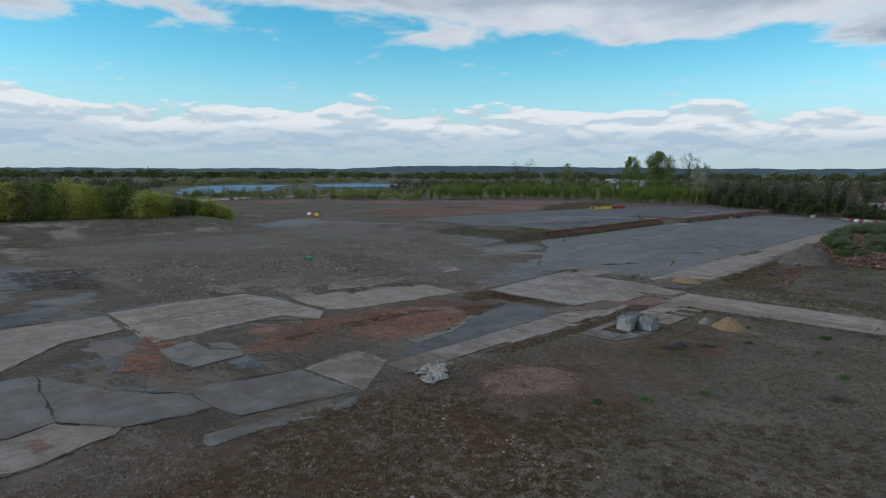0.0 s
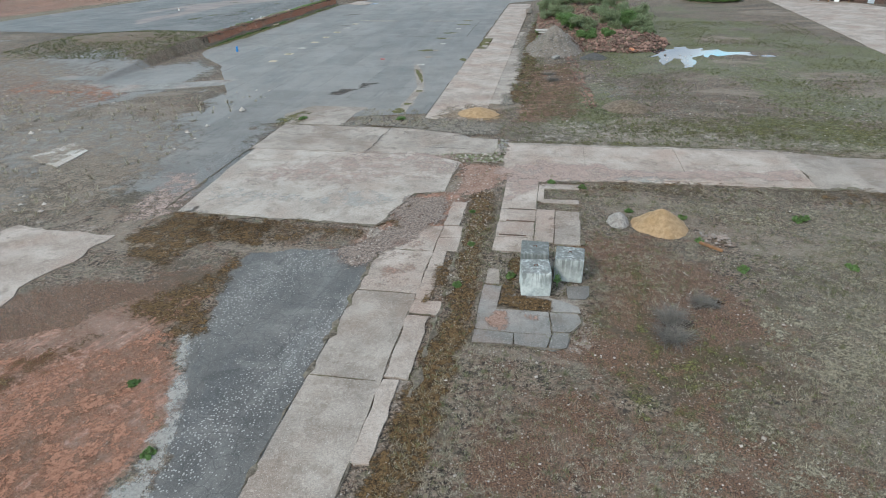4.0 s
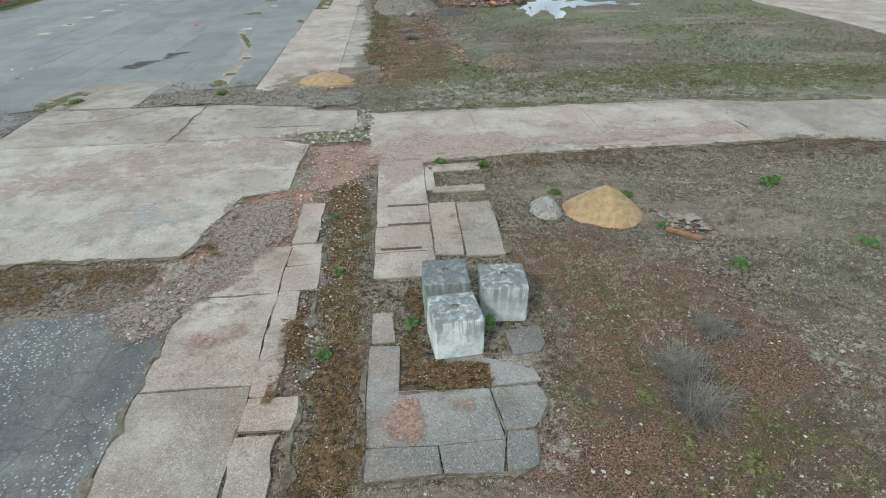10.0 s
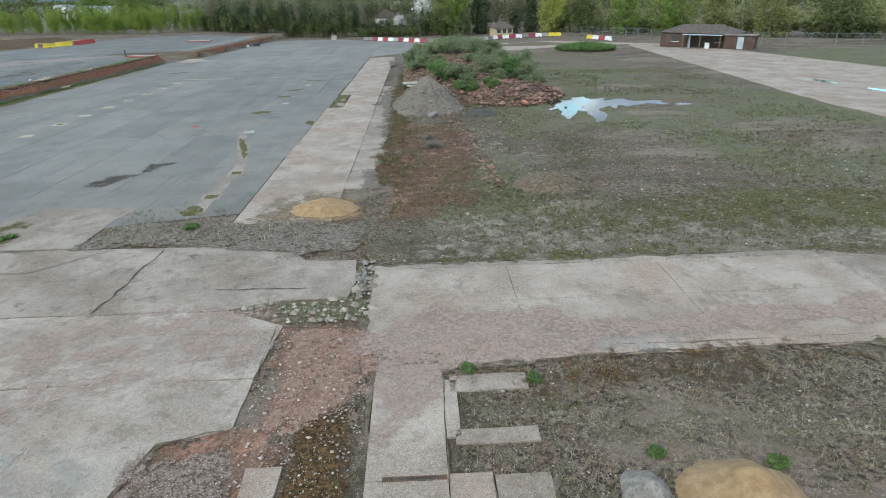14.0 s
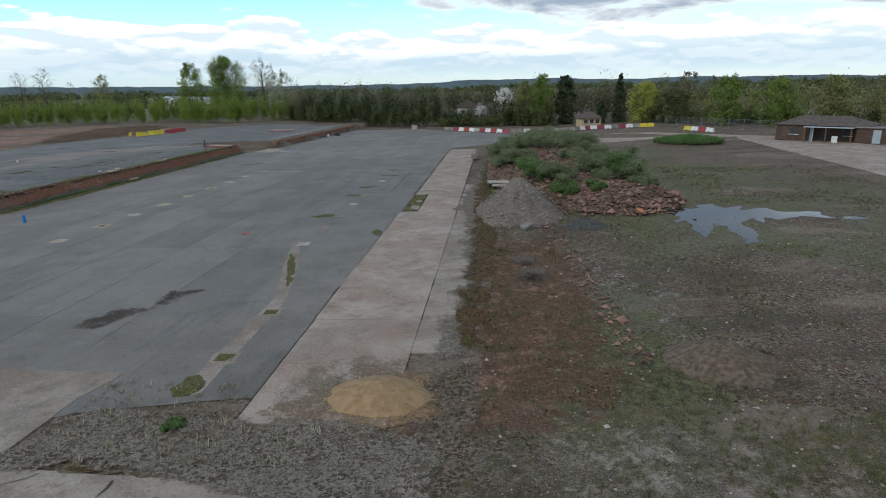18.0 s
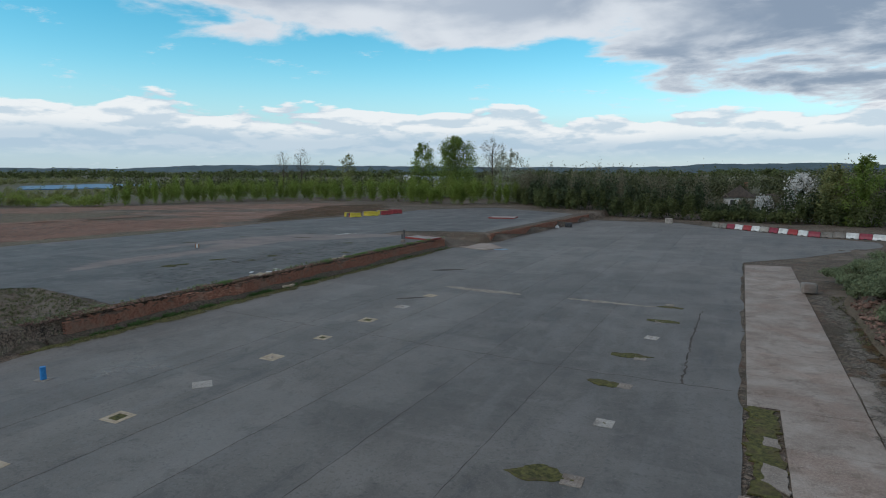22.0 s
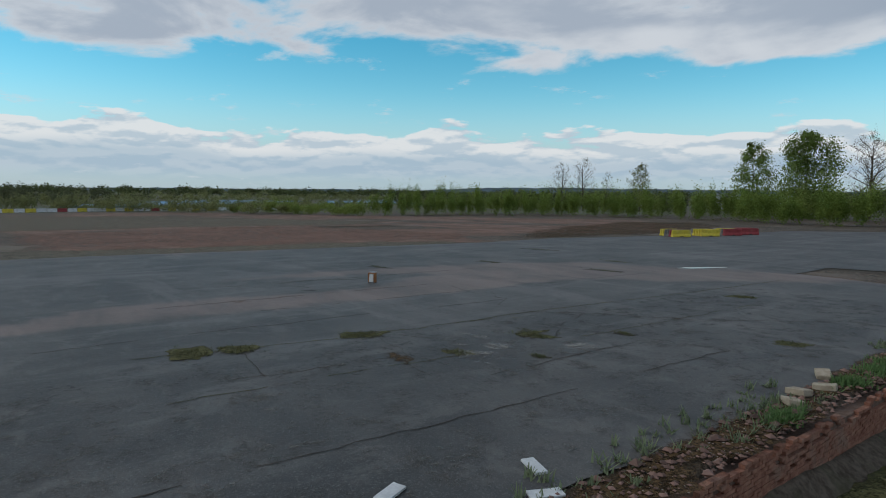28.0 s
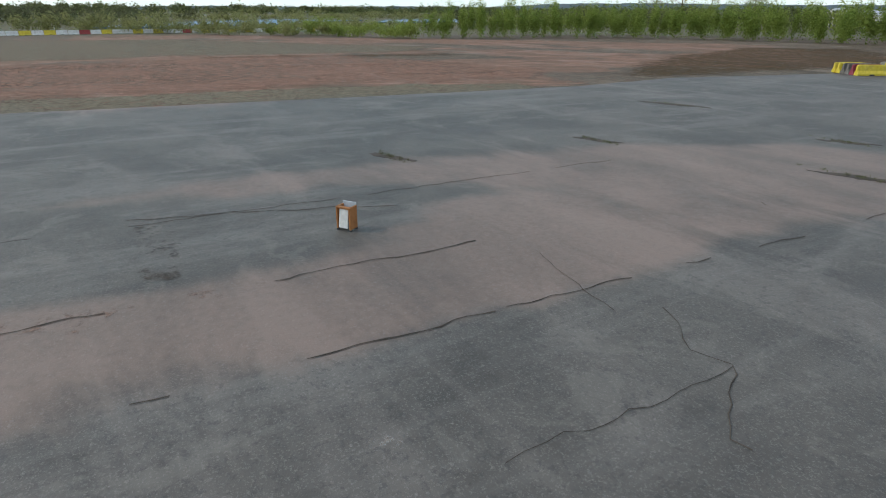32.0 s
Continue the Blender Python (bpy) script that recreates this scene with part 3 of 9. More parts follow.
def concrete_material(name, dark, light, stain, amount):
    """Old slab concrete: broad worn tones, fine grit, brown stains, dark specks and hairline cracks."""
    m, n = material(name)
    pos = place(n)
    info = n.add("ShaderNodeObjectInfo")
    wide, mid = n.noise(pos, 0.5, 5, 0.6), n.noise(pos, 2.6, 6, 0.7)
    fine, grit = n.noise(pos, 11.0, 5, 0.85), n.noise(pos, 40.0, 3, 0.85)
    dirt = n.noise(n.vmath("ADD", pos, (5, 19, 0)), 1.1, 7, 0.75)
    col = n.mix(n.ramp(wide, 0.35, 0.65), (*dark, 1), (*light, 1))
    tint = n.noise(n.vmath("ADD", pos, (31, 7, 0)), 0.33, 4, 0.6)
    col = n.mix(n.math("MULTIPLY", n.ramp(tint, 0.46, 0.66), amount), col, (*stain, 1))
    col = n.mix(n.math("MULTIPLY", n.ramp(mid, 0.56, 0.72), 0.35), col, tuple(c * 0.62 for c in dark) + (1,))
    col = n.mix(n.math("MULTIPLY", n.ramp(fine, 0.52, 0.62), 0.35), col, tuple(c * 1.35 for c in light) + (1,))
    col = n.mix(n.math("MULTIPLY", n.ramp(fine, 0.36, 0.47, 1.0, 0.0), 0.5), col, tuple(c * 0.55 for c in dark) + (1,))
    col = n.mix(n.math("MULTIPLY", n.ramp(grit, 0.52, 0.6), 0.45), col, tuple(c * 1.3 for c in light) + (1,))
    col = n.mix(n.math("MULTIPLY", n.ramp(grit, 0.4, 0.48, 1.0, 0.0), 0.5), col, tuple(c * 0.5 for c in dark) + (1,))
    col = n.mix(n.math("MULTIPLY", n.ramp(dirt, 0.50, 0.64), 0.45), col, (0.115, 0.085, 0.062, 1))
    speck = n.add("ShaderNodeTexVoronoi", {"Vector": pos, "Scale": 24.0})
    pick = n.add("ShaderNodeSeparateColor", {0: speck.outputs["Color"]})
    dots = n.math("MULTIPLY", n.ramp(speck.outputs["Distance"], 0.2, 0.4, 1.0, 0.0), n.ramp(pick.outputs[0], 0.72, 0.8))
    col = n.mix(n.math("MULTIPLY", dots, 0.6), col, n.mix(n.ramp(pick.outputs[1], 0.45, 0.55), (0.09, 0.07, 0.055, 1), (0.5, 0.47, 0.43, 1)))
    warp = n.vmath("ADD", pos, n.vmath("SCALE", n.add("ShaderNodeTexNoise", {"Vector": pos, "Scale": 1.6, "Detail": 9.0, "Roughness": 0.7}).outputs["Color"]))
    crack = n.voronoi(n.vmath("ADD", warp, (0, 0, 0)), 0.28, "DISTANCE_TO_EDGE")
    line = n.math("MULTIPLY", n.ramp(crack, 0.0, 0.004, 1.0, 0.0), n.ramp(n.noise(pos, 0.25, 2, 0.5), 0.5, 0.56))
    col = n.mix(n.math("MULTIPLY", line, 0.5), col, (0.07, 0.055, 0.04, 1))
    v = n.math("ADD", n.math("MULTIPLY", info.outputs["Random"], 0.12), 0.94)
    col = n.add("ShaderNodeHueSaturation", {"Value": v, "Color": col}).outputs[0]
    h = n.math("SUBTRACT", n.math("ADD", n.math("MULTIPLY", fine, 0.5), n.math("MULTIPLY", grit, 0.5)), line)
    finish(n, col, 0.88, h, 0.35, 0.012, spec=0.4)


concrete_material("concrete", (0.24, 0.19, 0.155), (0.36, 0.305, 0.26), (0.25, 0.16, 0.12), 0.6)
concrete_material("concrete_beige", (0.25, 0.208, 0.174), (0.375, 0.328, 0.282), (0.25, 0.175, 0.135), 0.5)
concrete_material("concrete_grey", (0.125, 0.117, 0.106), (0.235, 0.22, 0.2), (0.27, 0.18, 0.14), 0.55)
concrete_material("concrete_worn", (0.19, 0.158, 0.132), (0.315, 0.27, 0.228), (0.16, 0.11, 0.08), 0.7)
concrete_material("concrete_dark", (0.115, 0.107, 0.098), (0.21, 0.196, 0.18), (0.12, 0.08, 0.055), 0.6)
concrete_material("concrete_white", (0.29, 0.27, 0.24), (0.43, 0.40, 0.36), (0.27, 0.2, 0.15), 0.6)
def block_material(name, dim):
    """Cast concrete that has run dark from the top in streaks."""
    m, n = material(name)
    pos = place(n)
    local = n.add("ShaderNodeTexCoord").outputs["Object"]
    z = n.add("ShaderNodeSeparateXYZ", {0: local}).outputs[2]
    run = n.noise(n.add("ShaderNodeMapping", {"Vector": pos, "Scale": (1, 1, 0.12)}).outputs[0], 7.0, 4, 0.65)
    blot, fine = n.noise(pos, 2.6, 5, 0.65), n.noise(pos, 22, 4, 0.8)
    col = n.mix(n.ramp(blot, 0.35, 0.65), (0.28, 0.30, 0.29, 1), (0.5, 0.52, 0.5, 1))
    streak = n.math("MULTIPLY", n.ramp(run, 0.42, 0.56), n.ramp(z, 0.25, 0.95, 0.15, 0.9))
    col = n.mix(n.math("MULTIPLY", streak, 0.75), col, (0.10, 0.105, 0.10, 1))
    top = n.math("MULTIPLY", n.ramp(z, 0.92, 0.97), n.ramp(n.noise(pos, 3.4, 6, 0.75), 0.40, 0.58))
    col = n.mix(n.math("MULTIPLY", top, 0.8), col, (0.13, 0.13, 0.12, 1))
    col = n.mix(n.math("MULTIPLY", n.ramp(fine, 0.56, 0.7), 0.35), col, (0.55, 0.55, 0.52, 1))
    col = n.mix(n.math("MULTIPLY", n.ramp(fine, 0.3, 0.42, 1.0, 0.0), 0.4), col, (0.14, 0.14, 0.13, 1))
    col = n.mix(dim, col, (0.085, 0.09, 0.085, 1))
    finish(n, col, 0.92, n.math("ADD", fine, blot), 0.35, 0.015, spec=0.2)


block_material("block_concrete", 0.0)
block_material("block_dark", 0.6)
block_material("block_streaked", 0.22)
mottled("sand", (0.22, 0.14, 0.07), (0.35, 0.235, 0.135), 4.0, 0.95, 0.5, 0.03, (0.28, 0.17, 0.08), 1.5, 0.5)
mottled("gravel_heap", (0.15, 0.13, 0.115), (0.34, 0.31, 0.28), 8.0, 0.95, 0.9, 0.05, (0.2, 0.16, 0.13), 1.0, 0.4)
mottled("earth", (0.07, 0.05, 0.034), (0.19, 0.145, 0.105), 6.0, 0.97, 0.9, 0.05, (0.085, 0.08, 0.04), 0.8, 0.6)
mottled("gravel_dark", (0.03, 0.029, 0.027), (0.10, 0.095, 0.088), 7.0, 0.97, 0.9, 0.05)
mottled("joint_earth", (0.06, 0.048, 0.034), (0.19, 0.155, 0.12), 5.0, 0.97, 0.9, 0.03, (0.075, 0.075, 0.03), 1.3, 0.6)
mottled("spoil", (0.085, 0.07, 0.056), (0.25, 0.21, 0.175), 7.0, 0.97, 0.9, 0.06, (0.11, 0.1, 0.08), 0.7, 0.6)
mottled("silt", (0.036, 0.029, 0.023), (0.085, 0.066, 0.053), 1.2, 0.8, 0.2, 0.01)
mottled("moss", (0.035, 0.036, 0.012), (0.135, 0.125, 0.035), 7.0, 0.97, 0.8, 0.04, (0.10, 0.07, 0.04), 1.2, 0.5)
mottled("blue_plastic", (0.02, 0.16, 0.42), (0.04, 0.25, 0.55), 3.0, 0.5, 0.1, 0.005)
mottled("green_plastic", (0.02, 0.2, 0.09), (0.04, 0.3, 0.14), 3.0, 0.5, 0.1, 0.005)
mottled("grey_sheet", (0.28, 0.32, 0.36), (0.42, 0.46, 0.5), 3.0, 0.6, 0.1, 0.005)
mottled("tan_wall", (0.36, 0.28, 0.17), (0.5, 0.4, 0.26), 3.0, 0.9, 0.1, 0.005)
mottled("sandy", (0.2, 0.17, 0.14), (0.32, 0.28, 0.23), 2.0, 0.95, 0.2, 0.01)
mottled("brick_orange", (0.36, 0.14, 0.07), (0.5, 0.22, 0.12), 5.0, 0.92, 0.3, 0.01)
mottled("sandstone", (0.3, 0.24, 0.17), (0.46, 0.38, 0.28), 5.0, 0.92, 0.4, 0.02)
mottled("blue_pale", (0.2, 0.3, 0.4), (0.32, 0.44, 0.55), 2.0, 0.6, 0.1, 0.01)
mottled("deck_steel", (0.2, 0.17, 0.15), (0.36, 0.33, 0.3), 2.0, 0.7, 0.2, 0.01, (0.2, 0.1, 0.07), 1.0, 0.5)
mottled("red_steel", (0.2, 0.035, 0.03), (0.32, 0.06, 0.05), 3.0, 0.6, 0.1, 0.01)
mottled("timber_orange", (0.26, 0.1, 0.03), (0.4, 0.17, 0.06), 4.0, 0.6, 0.2, 0.01)
mottled("maroon_plastic", (0.2, 0.03, 0.05), (0.3, 0.05, 0.07), 3.0, 0.5, 0.1, 0.005)
mottled("galvanised", (0.22, 0.23, 0.24), (0.34, 0.35, 0.36), 8.0, 0.5, 0.1, 0.005, metal=0.6)
mottled("rubble_brick", (0.085, 0.05, 0.04), (0.20, 0.115, 0.09), 5.0, 0.95, 0.6, 0.03, (0.14, 0.12, 0.11), 1.2, 0.5, vary=0.5)
mottled("brick_dark", (0.05, 0.032, 0.026), (0.12, 0.072, 0.056), 6.0, 0.92, 0.5, 0.01, (0.11, 0.09, 0.08), 0.9, 0.6)
mottled("brick", (0.27, 0.105, 0.065), (0.47, 0.235, 0.155), 6.0, 0.92, 0.5, 0.01, (0.33, 0.25, 0.19), 0.9, 0.5, vary=0.5)
mottled("mortar", (0.14, 0.085, 0.06), (0.25, 0.17, 0.13), 9.0, 0.95, 0.4, 0.01)
mottled("bark", (0.05, 0.04, 0.03), (0.13, 0.105, 0.08), 6.0, 0.95, 0.6, 0.02)
mottled("roof_tile", (0.06, 0.05, 0.045), (0.13, 0.10, 0.085), 2.0, 0.9, 0.5, 0.03)
mottled("red_plastic", (0.25, 0.03, 0.035), (0.37, 0.055, 0.055), 3.0, 0.5, 0.1, 0.005, (0.3, 0.12, 0.1), 1.0, 0.4)
mottled("yellow_plastic", (0.55, 0.42, 0.03), (0.72, 0.58, 0.07), 3.0, 0.5, 0.1, 0.005, (0.4, 0.3, 0.1), 1.0, 0.4)
mottled("white_plastic", (0.55, 0.55, 0.54), (0.75, 0.75, 0.73), 3.0, 0.5, 0.1, 0.005, (0.4, 0.38, 0.35), 1.0, 0.4)
mottled("timber", (0.10, 0.05, 0.025), (0.26, 0.13, 0.06), 4.0, 0.7, 0.2, 0.005)
mottled("white_wall", (0.55, 0.55, 0.53), (0.74, 0.73, 0.70), 1.0, 0.9, 0.1, 0.005)
mottled("rust_steel", (0.09, 0.045, 0.03), (0.2, 0.09, 0.055), 5.0, 0.8, 0.3, 0.005, metal=0.3)
mottled("dark_metal", (0.03, 0.03, 0.032), (0.07, 0.07, 0.075), 4.0, 0.6, 0.1, 0.005, metal=0.3)
# far wooded ridge, with the blue of distance haze mixed into its colour
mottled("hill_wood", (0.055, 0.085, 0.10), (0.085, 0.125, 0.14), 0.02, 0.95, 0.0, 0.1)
mottled("field_green", (0.07, 0.13, 0.03), (0.11, 0.19, 0.045), 0.05, 0.95, 0.0, 0.1)


def leaf_material(name, a, b, trans=0.25):
    m, n = material(name)
    geo = n.add("ShaderNodeNewGeometry")
    pos = geo.outputs["Position"]
    r = geo.outputs["Random Per Island"]
    mixf = n.math("ADD", n.math("MULTIPLY", r, 0.45), n.math("MULTIPLY", n.noise(pos, 0.4, 3, 0.6), 0.65))
    col = n.mix(n.ramp(mixf, 0.15, 0.95), (*a, 1), (*b, 1))
    p = n.add("ShaderNodeBsdfPrincipled", {"Base Color": col, "Roughness": 0.75, "Specular IOR Level": 0.2})
    t = n.add("ShaderNodeBsdfTranslucent", {"Color": col})
    mx = n.add("ShaderNodeMixShader", {0: trans, 1: p.outputs[0], 2: t.outputs[0]})
    n.add("ShaderNodeOutputMaterial", {0: mx.outputs[0]})


leaf_material("leaf_spring", (0.12, 0.175, 0.04), (0.27, 0.35, 0.09), 0.5)
leaf_material("leaf_willow", (0.33, 0.36, 0.07), (0.54, 0.56, 0.16), 0.55)
leaf_material("leaf_olive", (0.17, 0.185, 0.075), (0.34, 0.345, 0.145), 0.45)
leaf_material("leaf_dark", (0.03, 0.045, 0.025), (0.09, 0.115, 0.055), 0.25)
leaf_material("leaf_hedge", (0.05, 0.065, 0.025), (0.16, 0.185, 0.07), 0.35)
leaf_material("leaf_twig", (0.13, 0.12, 0.08), (0.27, 0.25, 0.165), 0.45)
leaf_material("leaf_blossom", (0.6, 0.58, 0.55), (0.85, 0.83, 0.8), 0.4)
leaf_material("leaf_weed", (0.085, 0.15, 0.05), (0.2, 0.30, 0.11), 0.45)
leaf_material("leaf_broom", (0.12, 0.15, 0.085), (0.27, 0.31, 0.17), 0.4)
leaf_material("dry_grass", (0.13, 0.11, 0.075), (0.46, 0.41, 0.31), 0.3)
leaf_material("grass_olive", (0.065, 0.072, 0.035), (0.19, 0.19, 0.09), 0.3)
leaf_material("leaf_scrub", (0.16, 0.21, 0.045), (0.32, 0.385, 0.1), 0.5)
leaf_material("rubble_mix", (0.045, 0.028, 0.022), (0.31, 0.185, 0.145), 0.0)
leaf_material("dead_twig", (0.04, 0.034, 0.03), (0.27, 0.24, 0.205), 0.1)
leaf_material("leaf_pale", (0.25, 0.27, 0.17), (0.52, 0.52, 0.42), 0.4)
leaf_material("leaf_far", (0.055, 0.065, 0.035), (0.16, 0.17, 0.08), 0.3)
leaf_material("leaf_lime", (0.12, 0.175, 0.032), (0.28, 0.36, 0.08), 0.5)
leaf_material("loose_stone", (0.14, 0.10, 0.08), (0.48, 0.43, 0.38), 0.0)


def water_material(name, base, rough):
    m, n = material(name)
    pos = place(n)
    b = n.add("ShaderNodeBump", {"Height": n.noise(pos, 3.0, 3, 0.5), "Strength": 0.04, "Distance": 0.02})
    p = n.add("ShaderNodeBsdfPrincipled", {"Base Color": base, "Roughness": rough, "IOR": 1.33, "Normal": b.outputs[0]})
    n.add("ShaderNodeOutputMaterial", {0: p.outputs[0]})


def film_material(name, dark, light, most=0.9, stone=0.0, pebble=(0.42, 0.37, 0.32)):
    """A thin broken cover of dust, moss or grit that lets the surface below show through its gaps."""
    m, n = material(name)
    pos = place(n)
    mid, fine, grit = n.noise(pos, 1.5, 6, 0.7), n.noise(pos, 8.0, 5, 0.8), n.noise(pos, 27.0, 4, 0.85)
    wob = n.math("ADD", n.math("MULTIPLY", n.math("SUBTRACT", mid, 0.5), 1.5), n.math("MULTIPLY", n.math("SUBTRACT", fine, 0.5), 1.0))
    dens = n.add("ShaderNodeSeparateColor", {0: n.add("ShaderNodeAttribute", attribute_name="zone").outputs["Color"]}).outputs[0]
    cover = n.math("MULTIPLY", n.ramp(n.math("ADD", dens, wob), 0.3, 0.62), n.math("MINIMUM", n.math("MULTIPLY", dens, 3.0), 1.0))
    grain = n.math("ADD", n.math("MULTIPLY", fine, 0.5), n.math("MULTIPLY", grit, 0.5))
    col = n.mix(n.ramp(grain, 0.42, 0.58), (*dark, 1), (*light, 1))
    if stone:
        cell = n.add("ShaderNodeTexVoronoi", {"Vector": pos, "Scale": 22.0})
        tone = n.add("ShaderNodeSeparateColor", {0: cell.outputs["Color"]})
        spot = n.math("MULTIPLY", n.ramp(cell.outputs["Distance"], 0.25, 0.42, 1.0, 0.0), n.ramp(tone.outputs[0], 1 - stone, 1.02 - stone))
        col = n.mix(n.math("MULTIPLY", spot, 0.9), col, (*pebble, 1))
    b = n.add("ShaderNodeBump", {"Height": grain, "Strength": 0.7, "Distance": 0.03})
    p = n.add("ShaderNodeBsdfPrincipled", {"Base Color": col, "Roughness": 0.95, "Specular IOR Level": 0.2, "Normal": b.outputs[0]})
    clear = n.add("ShaderNodeBsdfTransparent")
    mx = n.add("ShaderNodeMixShader", {0: n.math("MULTIPLY", cover, most), 1: clear.outputs[0], 2: p.outputs[0]})
    n.add("ShaderNodeOutputMaterial", {0: mx.outputs[0]})


film_material("film_red", (0.17, 0.092, 0.064), (0.36, 0.245, 0.195), 0.82)
film_material("film_orange", (0.19, 0.082, 0.05), (0.37, 0.195, 0.13), 0.82)
film_material("film_tan", (0.13, 0.1, 0.075), (0.31, 0.255, 0.2), 0.75)
film_material("film_pink", (0.27, 0.19, 0.16), (0.42, 0.325, 0.28), 0.72)
film_material("film_moss", (0.016, 0.01, 0.004), (0.15, 0.09, 0.04), 0.95, 0.06)
film_material("film_olive", (0.022, 0.022, 0.008), (0.17, 0.155, 0.06), 0.92, 0.04)
film_material("film_gravel", (0.06, 0.045, 0.036), (0.28, 0.215, 0.18), 0.9, 0.4)
film_material("film_verge", (0.05, 0.043, 0.034), (0.25, 0.215, 0.175), 0.9, 0.3)
# dark damp tone, used as well for painted shade under the dead stalks
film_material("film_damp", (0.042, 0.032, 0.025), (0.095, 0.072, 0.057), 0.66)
film_material("film_pale", (0.28, 0.265, 0.24), (0.44, 0.42, 0.385), 0.6)
film_material("film_worn", (0.045, 0.042, 0.038), (0.2, 0.185, 0.16), 0.6)
film_material("film_sand", (0.17, 0.11, 0.06), (0.33, 0.225, 0.13), 0.8)
film_material("film_rust", (0.03, 0.016, 0.008), (0.2, 0.125, 0.08), 0.85, 0.14, (0.36, 0.22, 0.17))
film_material("film_redfield", (0.2, 0.1, 0.07), (0.36, 0.22, 0.165), 0.85)
film_material("film_straw", (0.05, 0.042, 0.028), (0.29, 0.25, 0.18), 0.85)
water_material("water", (0.03, 0.035, 0.04, 1), 0.06)
# rough water whose blue base colour stands in for reflected sky
water_material("lake_water", (0.03, 0.12, 0.26, 1), 0.4)


# ---- making things ----
def mesh_of(name, bm, mat):
    me = bpy.data.meshes.new(name)
    bm.to_mesh(me)
    bm.free()
    me.materials.append(MATS[mat])
    return me


def part(name, bm, mat, parent, label=""):
    """One mesh object under a thing or a part."""
    ob = new(name, mesh_of(name, bm, mat) if isinstance(bm, bmesh.types.BMesh) else bm)
    ob.parent = parent
    if label:
        tagged(ob, label)
    return ob


def thing(name, label, category, x=0, y=0, z=0, rz=0, group="", kind=""):
    ob = new(name)
    ob.matrix_basis = pose(x, y, z, 0, 0, rz)
    return tagged(ob, label, category, group, kind)


def box(bm, x, y, z, sx, sy, sz, rz=0.0, bevel=0.0, tilt=(0, 0)):
    """A box centred in x and y that stands on z."""
    m = pose(x, y, z + sz / 2, tilt[0], tilt[1], rz) @ Matrix.Diagonal((sx, sy, sz, 1))
    got = bmesh.ops.create_cube(bm, size=1.0, matrix=m)
    if bevel:
        edges = list({e for v in got["verts"] for e in v.link_edges})
        bmesh.ops.bevel(bm, geom=edges, offset=bevel, segments=1, affect="EDGES")
    return got["verts"]


def new_box(*a, **k):
    bm = bmesh.new()
    box(bm, *a, **k)
    return bm


def tube(bm, p, q, r0, r1, sides=6):
    p, q = Vector(p), Vector(q)
    m = Matrix.Translation((p + q) / 2) @ (q - p).to_track_quat("Z", "Y").to_matrix().to_4x4()
    bmesh.ops.create_cone(bm, cap_ends=True, segments=sides, radius1=r0, radius2=r1, depth=(q - p).length, matrix=m)


def data_mesh(name, verts, faces, mat, smoothed=False):
    me = bpy.data.meshes.new(name)
    if faces is None:
        # every four corners make a face
        n = len(verts) // 4
        me.vertices.add(4 * n)
        me.vertices.foreach_set("co", np.asarray(verts, np.float32).ravel())
        me.loops.add(4 * n)
        me.loops.foreach_set("vertex_index", np.arange(4 * n, dtype=np.int32))
        me.polygons.add(n)
        me.polygons.foreach_set("loop_start", np.arange(n, dtype=np.int32) * 4)
        me.polygons.foreach_set("loop_total", np.full(n, 4, np.int32))
        me.update(calc_edges=True)
    else:
        me.from_pydata(verts, [], faces)
    me.materials.append(MATS[mat])
    if smoothed:
        me.shade_smooth()
    return me


